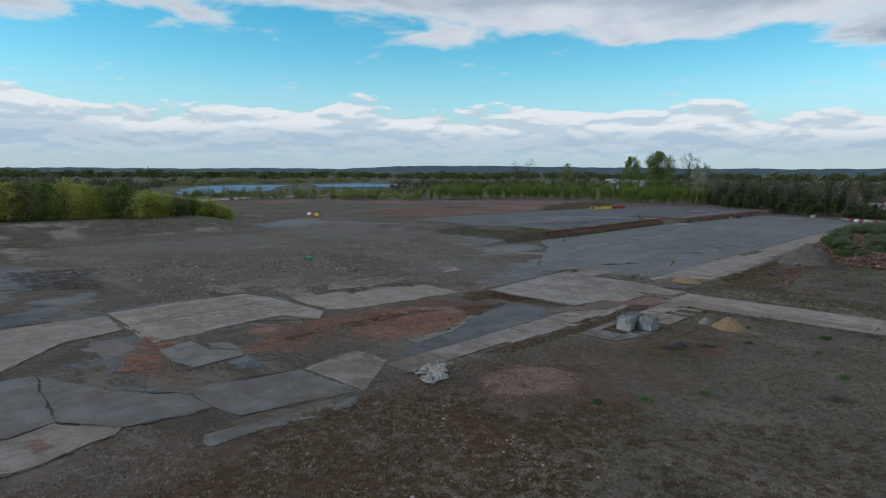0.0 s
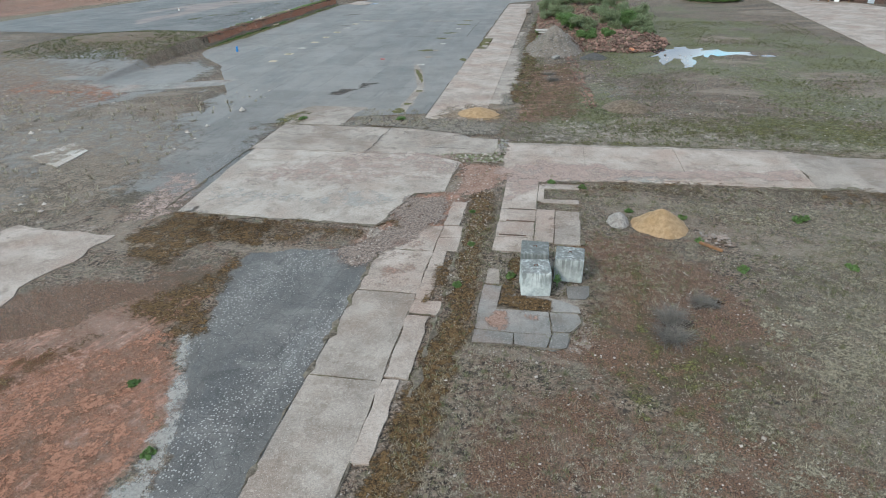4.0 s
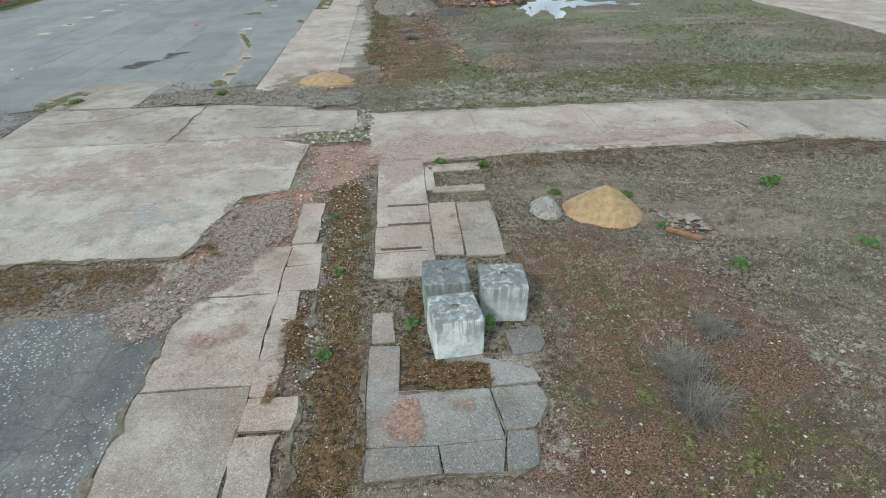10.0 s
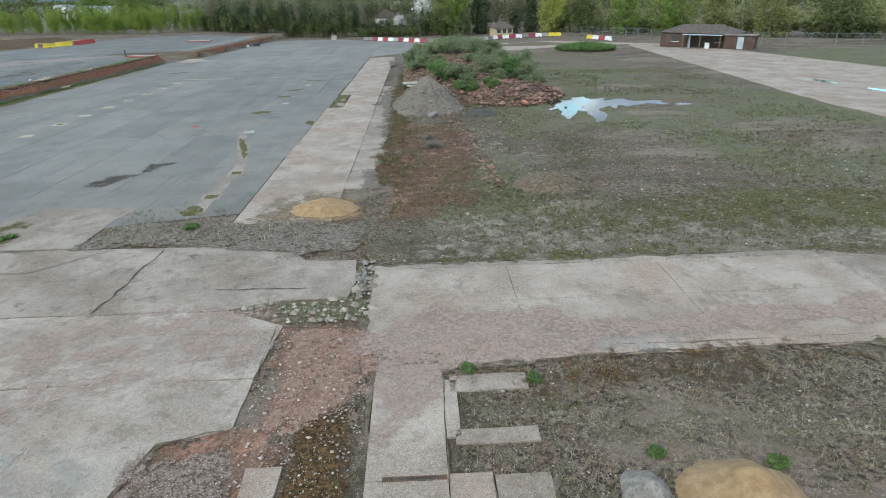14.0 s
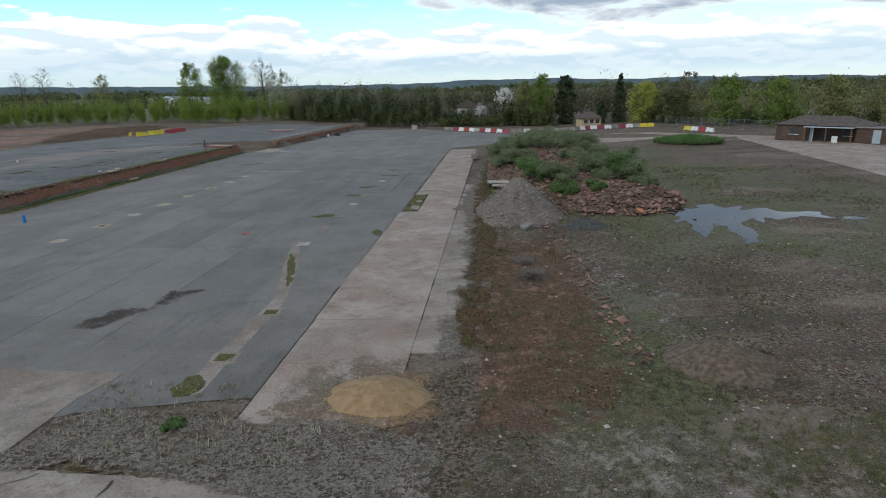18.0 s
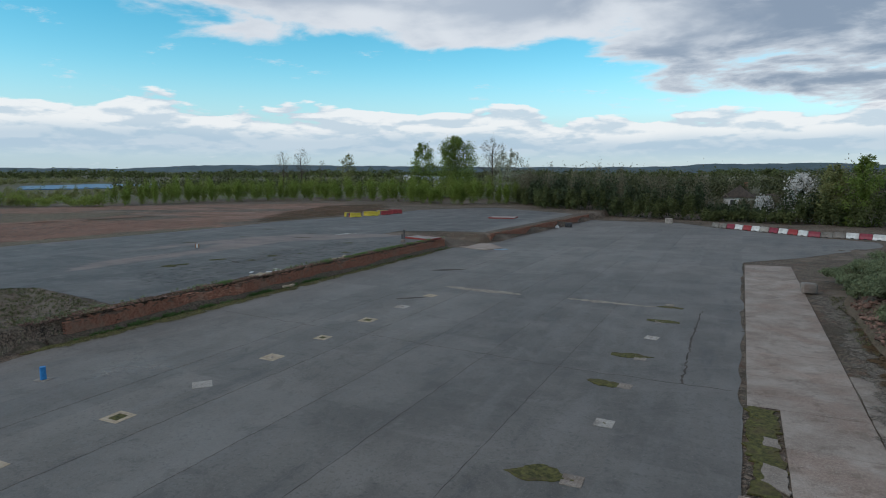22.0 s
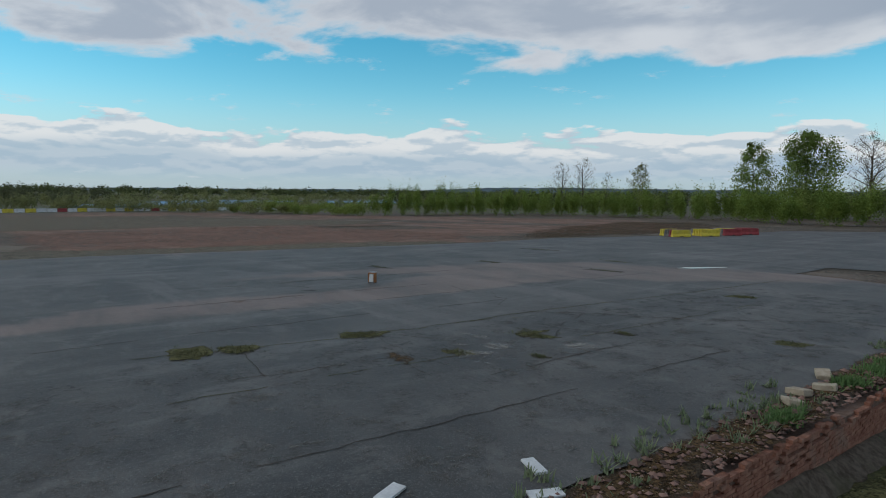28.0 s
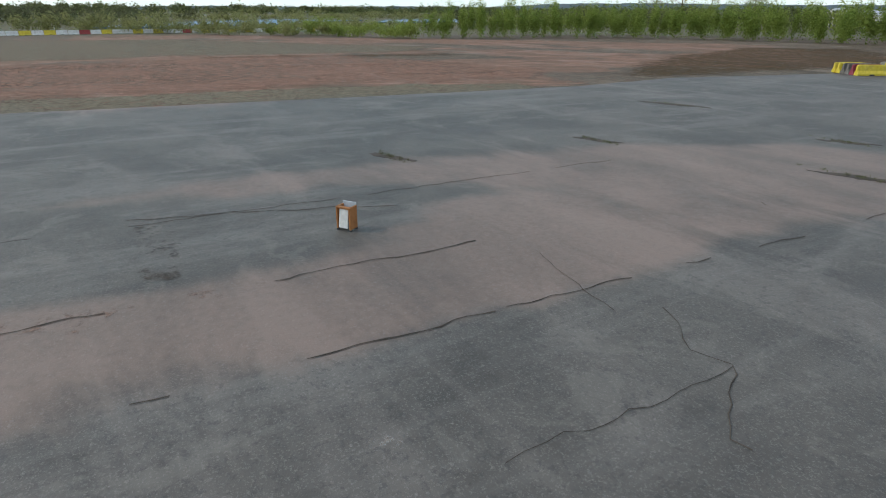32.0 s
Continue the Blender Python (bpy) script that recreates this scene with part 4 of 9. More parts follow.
def tones(x, y):
    """Rusty moss, grey straw and tarmac lightness (wear, painted sky sheen), each 0 to 1."""
    rust = zone(x, y, [(-3, -80), (0.5, -68), (0.8, -60), (0.6, -50), (4.5, -49), (10, -50), (12, -54), (10, -64), (7, -74), (1, -82)], 1.5, 2.0, 4, 81)
    rust = rust * smooth(-0.6, 0.35, vnoise(x, y, 2.6, 88, 3))
    rust = np.maximum(rust, 0.9 * zone(x, y, [(4.8, -47), (5, -40), (7, -39), (10, -40.5), (11, -46), (8, -49)], 1.2, 1.8, 2.5, 82) * smooth(-0.8, 0.1, vnoise(x, y, 2.0, 89, 3)))
    rust = np.maximum(rust, 0.9 * zone(x, y, [(0.9, -22), (0.9, -2), (4.4, -2), (5.6, -12), (5.7, -21)], 0.4, 0.5, 2, 83))
    rust = np.maximum(rust, 0.8 * zone(x, y, [(-12, -45), (-4.2, -40.5), (-4.5, -44), (-9, -43.5), (-15, -52), (-16, -47)], 0.6, 0.9, 2, 84))
    straw = zone(x, y, [(10, -62), (9, -52), (11, -47), (12, -40), (16, -36), (40, -36), (40, -75), (18, -82)], 1.5, 2.0, 5, 85) * 0.5
    straw = np.maximum(straw, 0.8 * zone(x, y, [(-90, -66), (-70, -30), (-45, -26), (-30, -40), (-34, -58), (-60, -72)], 3, 4, 9, 86))
    straw = np.maximum(straw, 0.6 * zone(x, y, [(0.8, -26.4), (1, -22), (7, -21), (30, -24), (30, -27)], 0.8, 1, 3, 87))
    # the last term lightens western tarmac: pale dust plus sky sheen put into colour
    light = smooth(-39.5, -38.5, x) * smooth(-26, -18, y) + 0.07 * smooth(20, 26, -y) * smooth(-18, -14, x) + 0.9 * smooth(14, 20, -x) * smooth(-8, 0, -y) * smooth(-130, -120, x) * (1 - smooth(64, 76, -y))
    light = light - 0.4 * zone(x, y, [(-22, 2), (-6, 2), (-6, 46), (-22, 46)], 4, 3, 6, 90)
    light = np.clip(light, 0, 1)
    return np.stack([rust, straw, light, x * 0 + 1], -1)


def paint(me, x, y, tar=None):
    at = me.color_attributes.new("tone", "FLOAT_COLOR", "POINT")
    at.data.foreach_set("color", tones(x, y).astype(np.float32).ravel())
    s = splat(x, y)
    if tar is not None:
        s[:, 3] = tar
    at = me.color_attributes.new("zone", "FLOAT_COLOR", "POINT")
    at.data.foreach_set("color", s.astype(np.float32).ravel())


def ragged(poly, step=0.5, amp=0.08, seed=0):
    """The outline of a broken edge."""
    out = []
    for i, (x0, y0) in enumerate(poly):
        x1, y1 = poly[(i + 1) % len(poly)]
        n = max(1, int(math.hypot(x1 - x0, y1 - y0) / step))
        for k in range(n):
            t = k / n
            x, y = x0 + (x1 - x0) * t, y0 + (y1 - y0) * t
            out.append((x + amp * float(vnoise(x, y, step * 2.2, seed + 3, 2)), y + amp * float(vnoise(x, y, step * 2.2, seed + 9, 2))))
    return out


def plate(poly, top, thick, bevel=0.0):
    """A flat slab of that outline."""
    bm = bmesh.new()
    hi = [bm.verts.new((x, y, top)) for x, y in poly]
    lo = [bm.verts.new((x, y, top - thick)) for x, y in poly]
    f = bm.faces.new(hi)
    n = len(poly)
    for i in range(n):
        bm.faces.new((hi[i], lo[i], lo[(i + 1) % n], hi[(i + 1) % n]))
    bmesh.ops.recalc_face_normals(bm, faces=bm.faces[:])
    return bm


# ---- ground ----
XS = lines((-2800, -900, 190), (-900, -300, 50), (-300, -130, 8), (-130, -60, 2.5), (-60, -39.9, 1.0), (-39.9, -39.6, 0.3), (-39.6, -31, 0.9), (-31, -22, 0.5),
           (-22, 24, 0.4), (24, 60, 1.2), (60, 130, 4), (130, 300, 12), (300, 900, 60), (900, 2800, 190))
YS = lines((-2400, -500, 190), (-500, -130, 30), (-130, -84, 2.0), (-84, -64, 0.5), (-64, -18, 0.4), (-18, 10, 0.7), (10, 66, 1.1), (66, 130, 2.5), (130, 300, 8),
           (300, 900, 50), (900, 2800, 190))


def build_ground():
    x, y = np.meshgrid(np.array(XS), np.array(YS), indexing="ij")
    x, y = x.ravel(), y.ravel()
    z = terrain(x, y)
    ny = len(YS)
    i, j = np.meshgrid(np.arange(len(XS) - 1), np.arange(ny - 1), indexing="ij")
    a = (i * ny + j).ravel()
    faces = np.stack([a, a + ny, a + ny + 1, a + 1], -1)
    me = data_mesh("ground", np.stack([x, y, z], -1).tolist(), faces.tolist(), "site_ground", True)
    t = splat(x, y)[:, 3]
    paint(me, x, y, t)
    tagged(new("ground", me), "brown gravelly cleared ground with moss and red earth", "ground", kind="structure")


build_ground()


def tar_sheet(name, poly, step, z, label, rag=0.25, seed=0):
    """A sheet of tarmac with an uneven border."""
    out = ragged(poly, 0.8, rag, seed)
    xs = [p[0] for p in out]
    ys = [p[1] for p in out]
    gx, gy = np.arange(min(xs), max(xs) + step, step), np.arange(min(ys), max(ys) + step, step)
    cx, cy = np.meshgrid((gx[:-1] + gx[1:]) / 2, (gy[:-1] + gy[1:]) / 2, indexing="ij")
    keep = inside(cx, cy, out) > 0
    vx, vy = np.meshgrid(gx, gy, indexing="ij")
    vx, vy = vx.copy(), vy.copy()
    ny = len(gy)
    used = np.zeros(vx.shape, int)
    for di in (0, 1):
        for dj in (0, 1):
            used[di: di + keep.shape[0], dj: dj + keep.shape[1]] += keep
    o = np.array(out)
    for i, j in zip(*np.where((used > 0) & (used < 4))):
        k = np.argmin((o[:, 0] - vx[i, j]) ** 2 + (o[:, 1] - vy[i, j]) ** 2)
        if math.hypot(o[k, 0] - vx[i, j], o[k, 1] - vy[i, j]) < step * 1.2:
            vx[i, j], vy[i, j] = o[k]
    index = -np.ones(vx.shape, int)
    live = np.where(used > 0)
    index[live] = np.arange(len(live[0]))
    faces = [(index[i, j], index[i + 1, j], index[i + 1, j + 1], index[i, j + 1]) for i, j in zip(*np.where(keep))]
    x, y = vx[live], vy[live]
    me = data_mesh(name, np.stack([x, y, np.full(len(x), z)], -1).tolist(), faces, "site_ground")
    paint(me, x, y, np.ones(len(x)))
    return tagged(new(name, me), label, "tarmac", kind="structure")


tar_sheet("tarmac_yard", [(-5.75, -20.5), (-5.7, 56), (0, 62), (12, 80), (3, 86), (-10, 98), (-16, 106), (-33, 108), (-34.5, 84), (-36.6, 64), (-38.6, 56), (-38.9, 9), (-37.5, 3), (-31, -4),
                          (-24, -16), (-17, -24), (-9, -21)], 0.8, 0.01, "worn dark grey tarmac yard with damp stains", seed=1)
tar_sheet("tarmac_platform", [(-40.6, 12.6), (-40.2, 56.2), (-50, 58), (-50, 63), (-38, 66), (-36.5, 84), (-36, 108), (-60, 125), (-73, 112), (-74, 92), (-80, 70), (-79, 60), (-81, 44),
                              (-83, 30), (-84, 14), (-60, 11), (-54, 12.5), (-51, 14.2), (-44, 13.2)], 0.9, PLATFORM + 0.01 - 0.03, "raised dark tarmac platform dusted with red earth", seed=2)


# ---- concrete slabs ----
SLABS = []

def pavement(name, label):
    ob = thing(name, label, "pavement", kind="structure")
    ob["flat"] = 1
    return ob


def slab(parent, x0, y0, x1, y1, mat="concrete", top=0.07, rag=0.03, step=0.6, label=""):
    SLABS.append((min(x0, x1), min(y0, y1), max(x0, x1), max(y0, y1)))
    poly = ragged([(x0, y0), (x1, y0), (x1, y1), (x0, y1)], step, rag, int(x0 * 7 + y0 * 3))
    return part("slab", plate(poly, top - 0.035 if top > 0.044 else top, 0.2), mat, parent, label)


def slab_poly(parent, poly, mat="concrete", top=0.07, rag=0.06, step=0.6, label=""):
    SLABS.append((min(p[0] for p in poly), min(p[1] for p in poly), max(p[0] for p in poly), max(p[1] for p in poly)))
    return part("slab", plate(ragged(poly, step, rag, int(poly[0][0] * 5)), top - 0.035 if top > 0.044 else top, 0.2), mat, parent, label)


strip = pavement("pavement_strip", "pale concrete slab strip beside the tarmac yard")
edges = [-21.8, -18.15, -14.24, -10.4, -6.4, -2.5, 1.4, 4.3, 7.2]
for a, b in zip(edges, edges[1:]):
    slab(strip, -5.75 + random.uniform(-.05, .05), a + 0.012, -1.52, b - 0.012, rag=0.02)
edges = [7.2, 11, 14.5, 18.5, 22.5, 26.5, 30.5, 34.5, 38.5, 42.5, 46.5, 50.5, 54.5]
for a, b in zip(edges, edges[1:]):
    slab(strip, -5.5 if a > 14 else -4.4, a + 0.012, -1.55, b - 0.012, rag=0.02)
edges = [-17.2, -13.2, -9.0, -5.0, -1.0, 2.8, 7, 11, 15, 20]
for a, b in zip(edges, edges[1:]):
    slab(strip, -1.5, a + 0.01, 0.05, b - 0.01, "concrete_worn", 0.06, 0.1, 0.4)

cross = pavement("pavement_crossroad", "worn pinkish concrete crossroad with broken edges")
xs = [0.65, 5.2, 10.4, 16.4]
for a, b in zip(xs, xs[1:]):
    slab(cross, a + 0.008, -29.5, b - 0.008, -27.0, "concrete", 0.06, 0.012)
    slab(cross, a + 0.008, -32.2, b - 0.008, -29.515, "concrete", 0.06, 0.012)
slab_poly(cross, [(0.7, -26.99), (16.3, -26.99), (16.3, -26.6), (0.5, -26.55)], "concrete_worn", 0.055, 0.22, 0.5)
slab_poly(cross, [(2.7, -32.21), (16.3, -32.21), (16.3, -32.55), (8, -32.6), (2.8, -32.9)], "concrete", 0.055, 0.25, 0.5)
slab_poly(cross, [(16.45, -32.5), (18.1, -32.3), (22.6, -34), (26, -33), (34, -33), (34, -28.6), (18.2, -27.3), (16.45, -26.6)], "concrete_worn", 0.05, 0.3)
west = pavement("pavement_junction", "pale concrete hardstanding at the junction")
slab_poly(west, [(-14.9, -33.03), (-1.95, -33.03), (-1.75, -30.5), (-3.6, -29.5), (-15.0, -29.3)], "concrete_beige", 0.06, 0.03)
slab_poly(west, [(-15.3, -29.29), (-3.7, -29.45), (-2.0, -28.85), (-0.12, -28.92), (0.1, -27.8), (-0.05, -26.0), (-1.9, -25.9), (-2.8, -24.5), (-7.3, -24.15), (-15.3, -23.85)], "concrete_worn", 0.06, 0.08)
slab_poly(west, [(-14.4, -38.9), (-4.3, -39.1), (-3.4, -35.3), (-1.95, -34.9), (-1.95, -33.05), (-14.9, -33.05)], "concrete_beige", 0.06, 0.1)
slab_poly(west, [(-15.1, -18.75), (-10.65, -18.95), (-11.1, -20.6), (-11.2, -23.83), (-15.4, -23.83), (-16.4, -21.4)], "concrete_worn", 0.056, 0.1)

south = pavement("pavement_south_strip", "narrow strip of tan concrete slabs with mossy joints")
for a, b in zip([-61.6, -58.2, -54.15, -49.45, -44.6, -41.3], [-58.2, -54.15, -49.45, -44.6, -41.3, -38.9]):
    slab(south, -3.55, a + 0.015, -1.3, b - 0.015, "concrete_worn" if a < -49 else "concrete", 0.05, 0.07, 0.35)
for a, b, x1 in ((-52.5, -49.3, -0.75), (-49.25, -45.95, -0.55), (-45.85, -45.0, -0.3), (-44.95, -41.28, -0.72), (-41.18, -40.05, -0.32), (-40.0, -38.9, -0.4), (-38.8, -36.2, -0.6)):
    slab(south, -1.27, a, x1, b, "concrete", 0.04, 0.085, 0.22)

blocks_pad = pavement("pavement_block_pad", "broken grey slabs round the concrete blocks")
for a, b in zip([-36.6, -38.0, -39.42, -40.9], [-32.75, -36.61, -38.01, -39.43]):
    slab(blocks_pad, 1.1, a, 2.74, b, "concrete", 0.06, 0.025)
for yy, x0, x1 in ((-36.65, 1.45, 2.72), (-37.95, 1.46, 2.74), (-39.42, 1.26, 2.43)):
    slot = part("channel", new_box((x0 + x1) / 2, yy, -0.05, x1 - x0, 0.13, 0.079), "rust_steel", blocks_pad, "rusty steel channel between slabs")
    # no opening is cut; a dark bar gives the slot's inner shade
    part("slot", new_box((x0 + x1) / 2, yy, -0.02, x1 - x0 - 0.06, 0.07, 0.052), "silt", slot, "dark bar standing for the shade in an open slot")
slab(blocks_pad, 2.78, -39.9, 3.6, -36.6, "concrete", 0.05, 0.08)
slab(blocks_pad, 3.63, -40.0, 4.75, -36.65, "concrete_worn", 0.06, 0.06)
slab(blocks_pad, 2.62, -35.5, 3.05, -33.5, "concrete", 0.05, 0.05)
slab(blocks_pad, 2.9, -33.9, 4.8, -33.3, "concrete", 0.05, 0.06)
slab(blocks_pad, 2.95, -35.7, 4.75, -35.25, "concrete", 0.05, 0.06)
slab_poly(blocks_pad, [(1.06, -43.6), (1.74, -43.66), (1.7, -45.07), (3.48, -45.15), (3.55, -45.8), (3.61, -46.46), (2.4, -46.5), (1.08, -46.45)], "concrete_grey", 0.055, 0.035, 0.3)
slab_poly(blocks_pad, [(1.08, -46.46), (2.38, -46.51), (2.43, -47.11), (1.09, -47.17)], "concrete_grey", 0.052, 0.03, 0.3)
slab_poly(blocks_pad, [(2.4, -46.515), (3.6, -46.475), (3.43, -47.25), (2.45, -47.11)], "concrete_grey", 0.058, 0.035, 0.3)
slab_poly(blocks_pad, [(3.52, -45.17), (4.45, -45.15), (4.6, -45.4), (4.57, -45.7), (4.43, -45.99), (4.17, -46.25), (3.66, -46.27)], "concrete_grey", 0.055, 0.035, 0.3)
slab_poly(blocks_pad, [(3.66, -46.3), (4.15, -46.31), (4.19, -46.65), (4.08, -47.05), (3.62, -47.27), (3.5, -47.2)], "concrete_grey", 0.05, 0.045, 0.25)
slab_poly(blocks_pad, [(3.43, -44.18), (4.05, -44.46), (4.54, -44.74), (4.59, -45.03), (3.56, -45.1)], "concrete_grey", 0.05, 0.05, 0.3)
slab_poly(blocks_pad, [(4.11, -43.37), (4.92, -43.24), (4.9, -43.9), (4.75, -44.15), (4.16, -44.18)], "concrete_dark", 0.055, 0.03, 0.3)
slab(blocks_pad, 1.1, -43.5, 1.6, -42.4, "concrete_worn", 0.045, 0.09, 0.3)

sw = pavement("pavement_old_floors", "old concrete floor slabs of cleared buildings")
slab_poly(sw, [(-15.8, -79.7), (-16.5, -78.6), (-16.3, -77.1), (-7.8, -77.9), (-7.3, -79.8), (-10, -84)], "concrete_dark", 0.03, 0.2, 0.4)
slab_poly(sw, [(-7.2, -81.5), (-7.2, -79.8), (-7.7, -77.95), (-4.9, -75.9), (-4.4, -76.4), (-4.3, -77.4), (-3.5, -79.4), (-3.5, -80.7), (-4.4, -83)], "concrete_worn", 0.03, 0.25, 0.4)
slab_poly(sw, [(-16.2, -77.0), (-14.1, -75.9), (-10.5, -74.6), (-8.5, -73.7), (-7.6, -72.4), (-6.8, -72.0), (-4.3, -72.05), (-4.5, -73.6), (-5.0, -75.8), (-7.9, -77.8)], "concrete_dark", 0.03, 0.2, 0.4)
slab_poly(sw, [(-6.7, -71.9), (-7.7, -71.1), (-7.3, -69.5), (-6.8, -69.1), (-6.3, -65.8), (-3.8, -65.6), (-0.9, -65.55), (-1.5, -67.2), (-2.0, -69.1), (-2.3, -71.4), (-4.3, -71.95)], "concrete_dark", 0.04, 0.18, 0.4)
slab_poly(sw, [(-6.4, -65.65), (-7.1, -61.1), (-4.0, -61.0), (-0.8, -65.35), (-3.9, -65.45)], "concrete_worn", 0.035, 0.15, 0.4)
slab_poly(sw, [(-1.6, -73.7), (-1.3, -71.7), (-1.1, -69.7), (-1.2, -67.7), (-0.6, -65.9), (0.4, -66.8), (0.5, -68.8), (-0.3, -71.3), (-0.1, -73.8), (-0.6, -74.0)], "concrete_dark", 0.03, 0.2, 0.4)
slab_poly(sw, [(-30.2, -79.8), (-30.3, -76.5), (-30.1, -72.1), (-29.5, -69.4), (-23.8, -70.1), (-22.9, -74.2), (-18.5, -78.3), (-17.8, -81.5)], "concrete", 0.03, 0.3, 0.5)
slab_poly(sw, [(-30.7, -69.2), (-30.9, -62.7), (-30.2, -57.1), (-28.1, -56.3), (-25.5, -56.0), (-24.9, -69.3)], "concrete", 0.03, 0.22, 0.5)
slab_poly(sw, [(-24.85, -69.5), (-25.45, -56.0), (-18.3, -56.0), (-16.2, -57.8), (-19.6, -59.2), (-19.6, -61.9), (-18.9, -65.3), (-18.4, -69.8), (-20.4, -69.9)], "concrete", 0.034, 0.22, 0.5)
slab_poly(sw, [(-16.4, -70.1), (-17.0, -67.8), (-14.4, -67.8), (-12.3, -66.4), (-11.4, -66.7), (-11.3, -70.0), (-13.3, -70.5)], "concrete_grey", 0.09, 0.12, 0.4)
slab_poly(sw, [(-15.7, -67.2), (-15.1, -66.0), (-13.0, -66.2), (-14.3, -67.5)], "concrete_grey", 0.05, 0.12, 0.4)
slab_poly(sw, [(-29.4, -47.5), (-28.4, -40.1), (-24.9, -40.6), (-24.6, -46.5), (-26.3, -50.1)], "concrete", 0.03, 0.3, 0.5)
slab_poly(sw, [(-25.2, -55.0), (-24.4, -50.2), (-21.3, -41.3), (-15.8, -41.6), (-16.8, -50), (-17.8, -54.4), (-18.7, -55.3)], "concrete", 0.02, 0.4, 0.5)
slab_poly(sw, [(-28.7, -32.4), (-27.9, -29.5), (-25.7, -30.8), (-25.4, -33.8)], "concrete_white")
slab_poly(sw, [(-45.4, -13.2), (-33.4, -12.6), (-26, -9.6), (-26.5, -12.5), (-35.5, -16.2)], "concrete_grey", 0.05)

road = new("access_road", mesh_of("access_road", plate(ragged([(41, 67), (39.5, 63), (36.5, 20), (35.2, 6), (35.6, -6), (36, -40), (52, -40), (56, 24), (52, 48), (48.5, 64), (30, 80), (14, 78), (16.5, 60), (29.6, 66)], 1.0, 0.25, 4), 0.03, 0.1), "concrete"))
tagged(road, "pale dusty concrete access road", "road", kind="structure")

# ---- concrete blocks ----
def concrete_block(x, y, rz, s=1.05, h=0.98, seed=1, label="", mat="block_concrete"):
    bm = bmesh.new()
    box(bm, 0, 0, 0, s, s, h, 0, 0.035)
    bmesh.ops.subdivide_edges(bm, edges=bm.edges[:], cuts=5, use_grid_fill=True)
    rng = random.Random(seed)
    for v in bm.verts:
        n = noise.noise(v.co * 3.0 + Vector((seed * 5, 0, 0)))
        n2 = noise.noise(v.co * 9.0 + Vector((0, seed * 5, 0)))
        v.co += Vector((v.co.x, v.co.y, 0)) * (0.012 * n)
        if v.co.z > h - 0.05:
            v.co.z += 0.012 * n + 0.012 * n2
            edge = max(abs(v.co.x), abs(v.co.y)) / (s / 2)
            if edge > 0.9:
                v.co.z -= max(0, n2) * 0.05
    ob = thing("concrete_block", label, "concrete block", x, y, 0.0, rz, "concrete blocks on the broken pad")
    part("body", bm, mat, ob)
    bm = bmesh.new()
    tube(bm, (-0.06, 0, h - 0.02), (-0.05, 0, h + 0.06), 0.012, 0.012, 6)
    tube(bm, (-0.05, 0, h + 0.06), (0.05, 0, h + 0.06), 0.012, 0.012, 6)
    tube(bm, (0.05, 0, h + 0.06), (0.06, 0, h - 0.02), 0.012, 0.012, 6)
    part("lifting_eye", bm, "rust_steel", ob, "rusty steel lifting loop")


concrete_block(2.95, -43.66, 7, seed=1, label="weathered pale concrete ballast block")
concrete_block(2.86, -42.2, 1, seed=2, mat="block_dark", label="weathered dark-topped concrete ballast block behind another")
concrete_block(4.17, -42.52, -3, seed=3, mat="block_streaked", label="weathered concrete ballast block with dark streaks beside others")


# ---- heaps ----
def heap(name, label, category, x, y, r, h, mat, seed=0, rx=1.0, ry=1.0, rings=14, seg=36, sharp=1.6, lift=0.05, sink=0.22, rough=0.09, lump=0.28):
    verts, faces = [(0, 0, h)], []
    for i in range(1, rings + 1):
        f = i / rings
        for k in range(seg):
            a = 2 * math.pi * k / seg
            rr = r * f * (1 + 0.16 * float(vnoise(math.cos(a) * 2 + seed, math.sin(a) * 2, 1.0, seed + 5)))
            px, py = rr * math.cos(a) * rx, rr * math.sin(a) * ry
            z = h * (1 - f) ** sharp * (1 + f * 0.9) + rough * h * float(vnoise(px + seed, py, lump * r, seed, 3)) * (1 - f * 0.5)
            verts.append((px, py, max(z, 0.0) - sink * f ** 4))
    for k in range(seg):
        faces.append((0, 1 + k, 1 + (k + 1) % seg))
    for i in range(rings - 1):
        for k in range(seg):
            a, b = 1 + i * seg + k, 1 + i * seg + (k + 1) % seg
            faces.append((a, a + seg, b + seg, b))
    ob = new(name, data_mesh(name, verts, faces, mat, True))
    ob.matrix_basis = pose(x, y, float(terrain(x, y)) + lift)
    return tagged(ob, label, category)


heap("sand_mound", "ochre sand heap on mossy ground", "sand heap", 8.2, -37.6, 1.38, 0.78, "sand", 1, rings=20, sharp=1.7)
heap("gravel_mound", "small grey gravel heap beside sand", "gravel heap", 6.45, -37.4, 0.78, 0.42, "gravel_heap", 2, 0.8, 1.2)
heap("sand_mound", "low spread heap of ochre sand on concrete", "sand heap", -2.0, -20.2, 1.75, 0.42, "sand", 3, 1.0, 0.85, lift=0.1)
heap("earth_mound", "low mound of brown earth and turf", "earth mound", 8.6, -17.6, 2.0, 0.6, "earth", 4, rough=0.2, lump=0.2)
heap("earth_mound", "low dark mound of twigs and earth", "earth mound", 7.2, 2.2, 1.6, 0.45, "gravel_dark", 14)
heap("spoil_mound", "steep grey rubble and spoil heap", "spoil heap", 3.0, 7.0, 3.7, 2.4, "spoil", 5, 0.9, 1.65, 34, 90, 1.75, rough=0.12, lump=0.24)
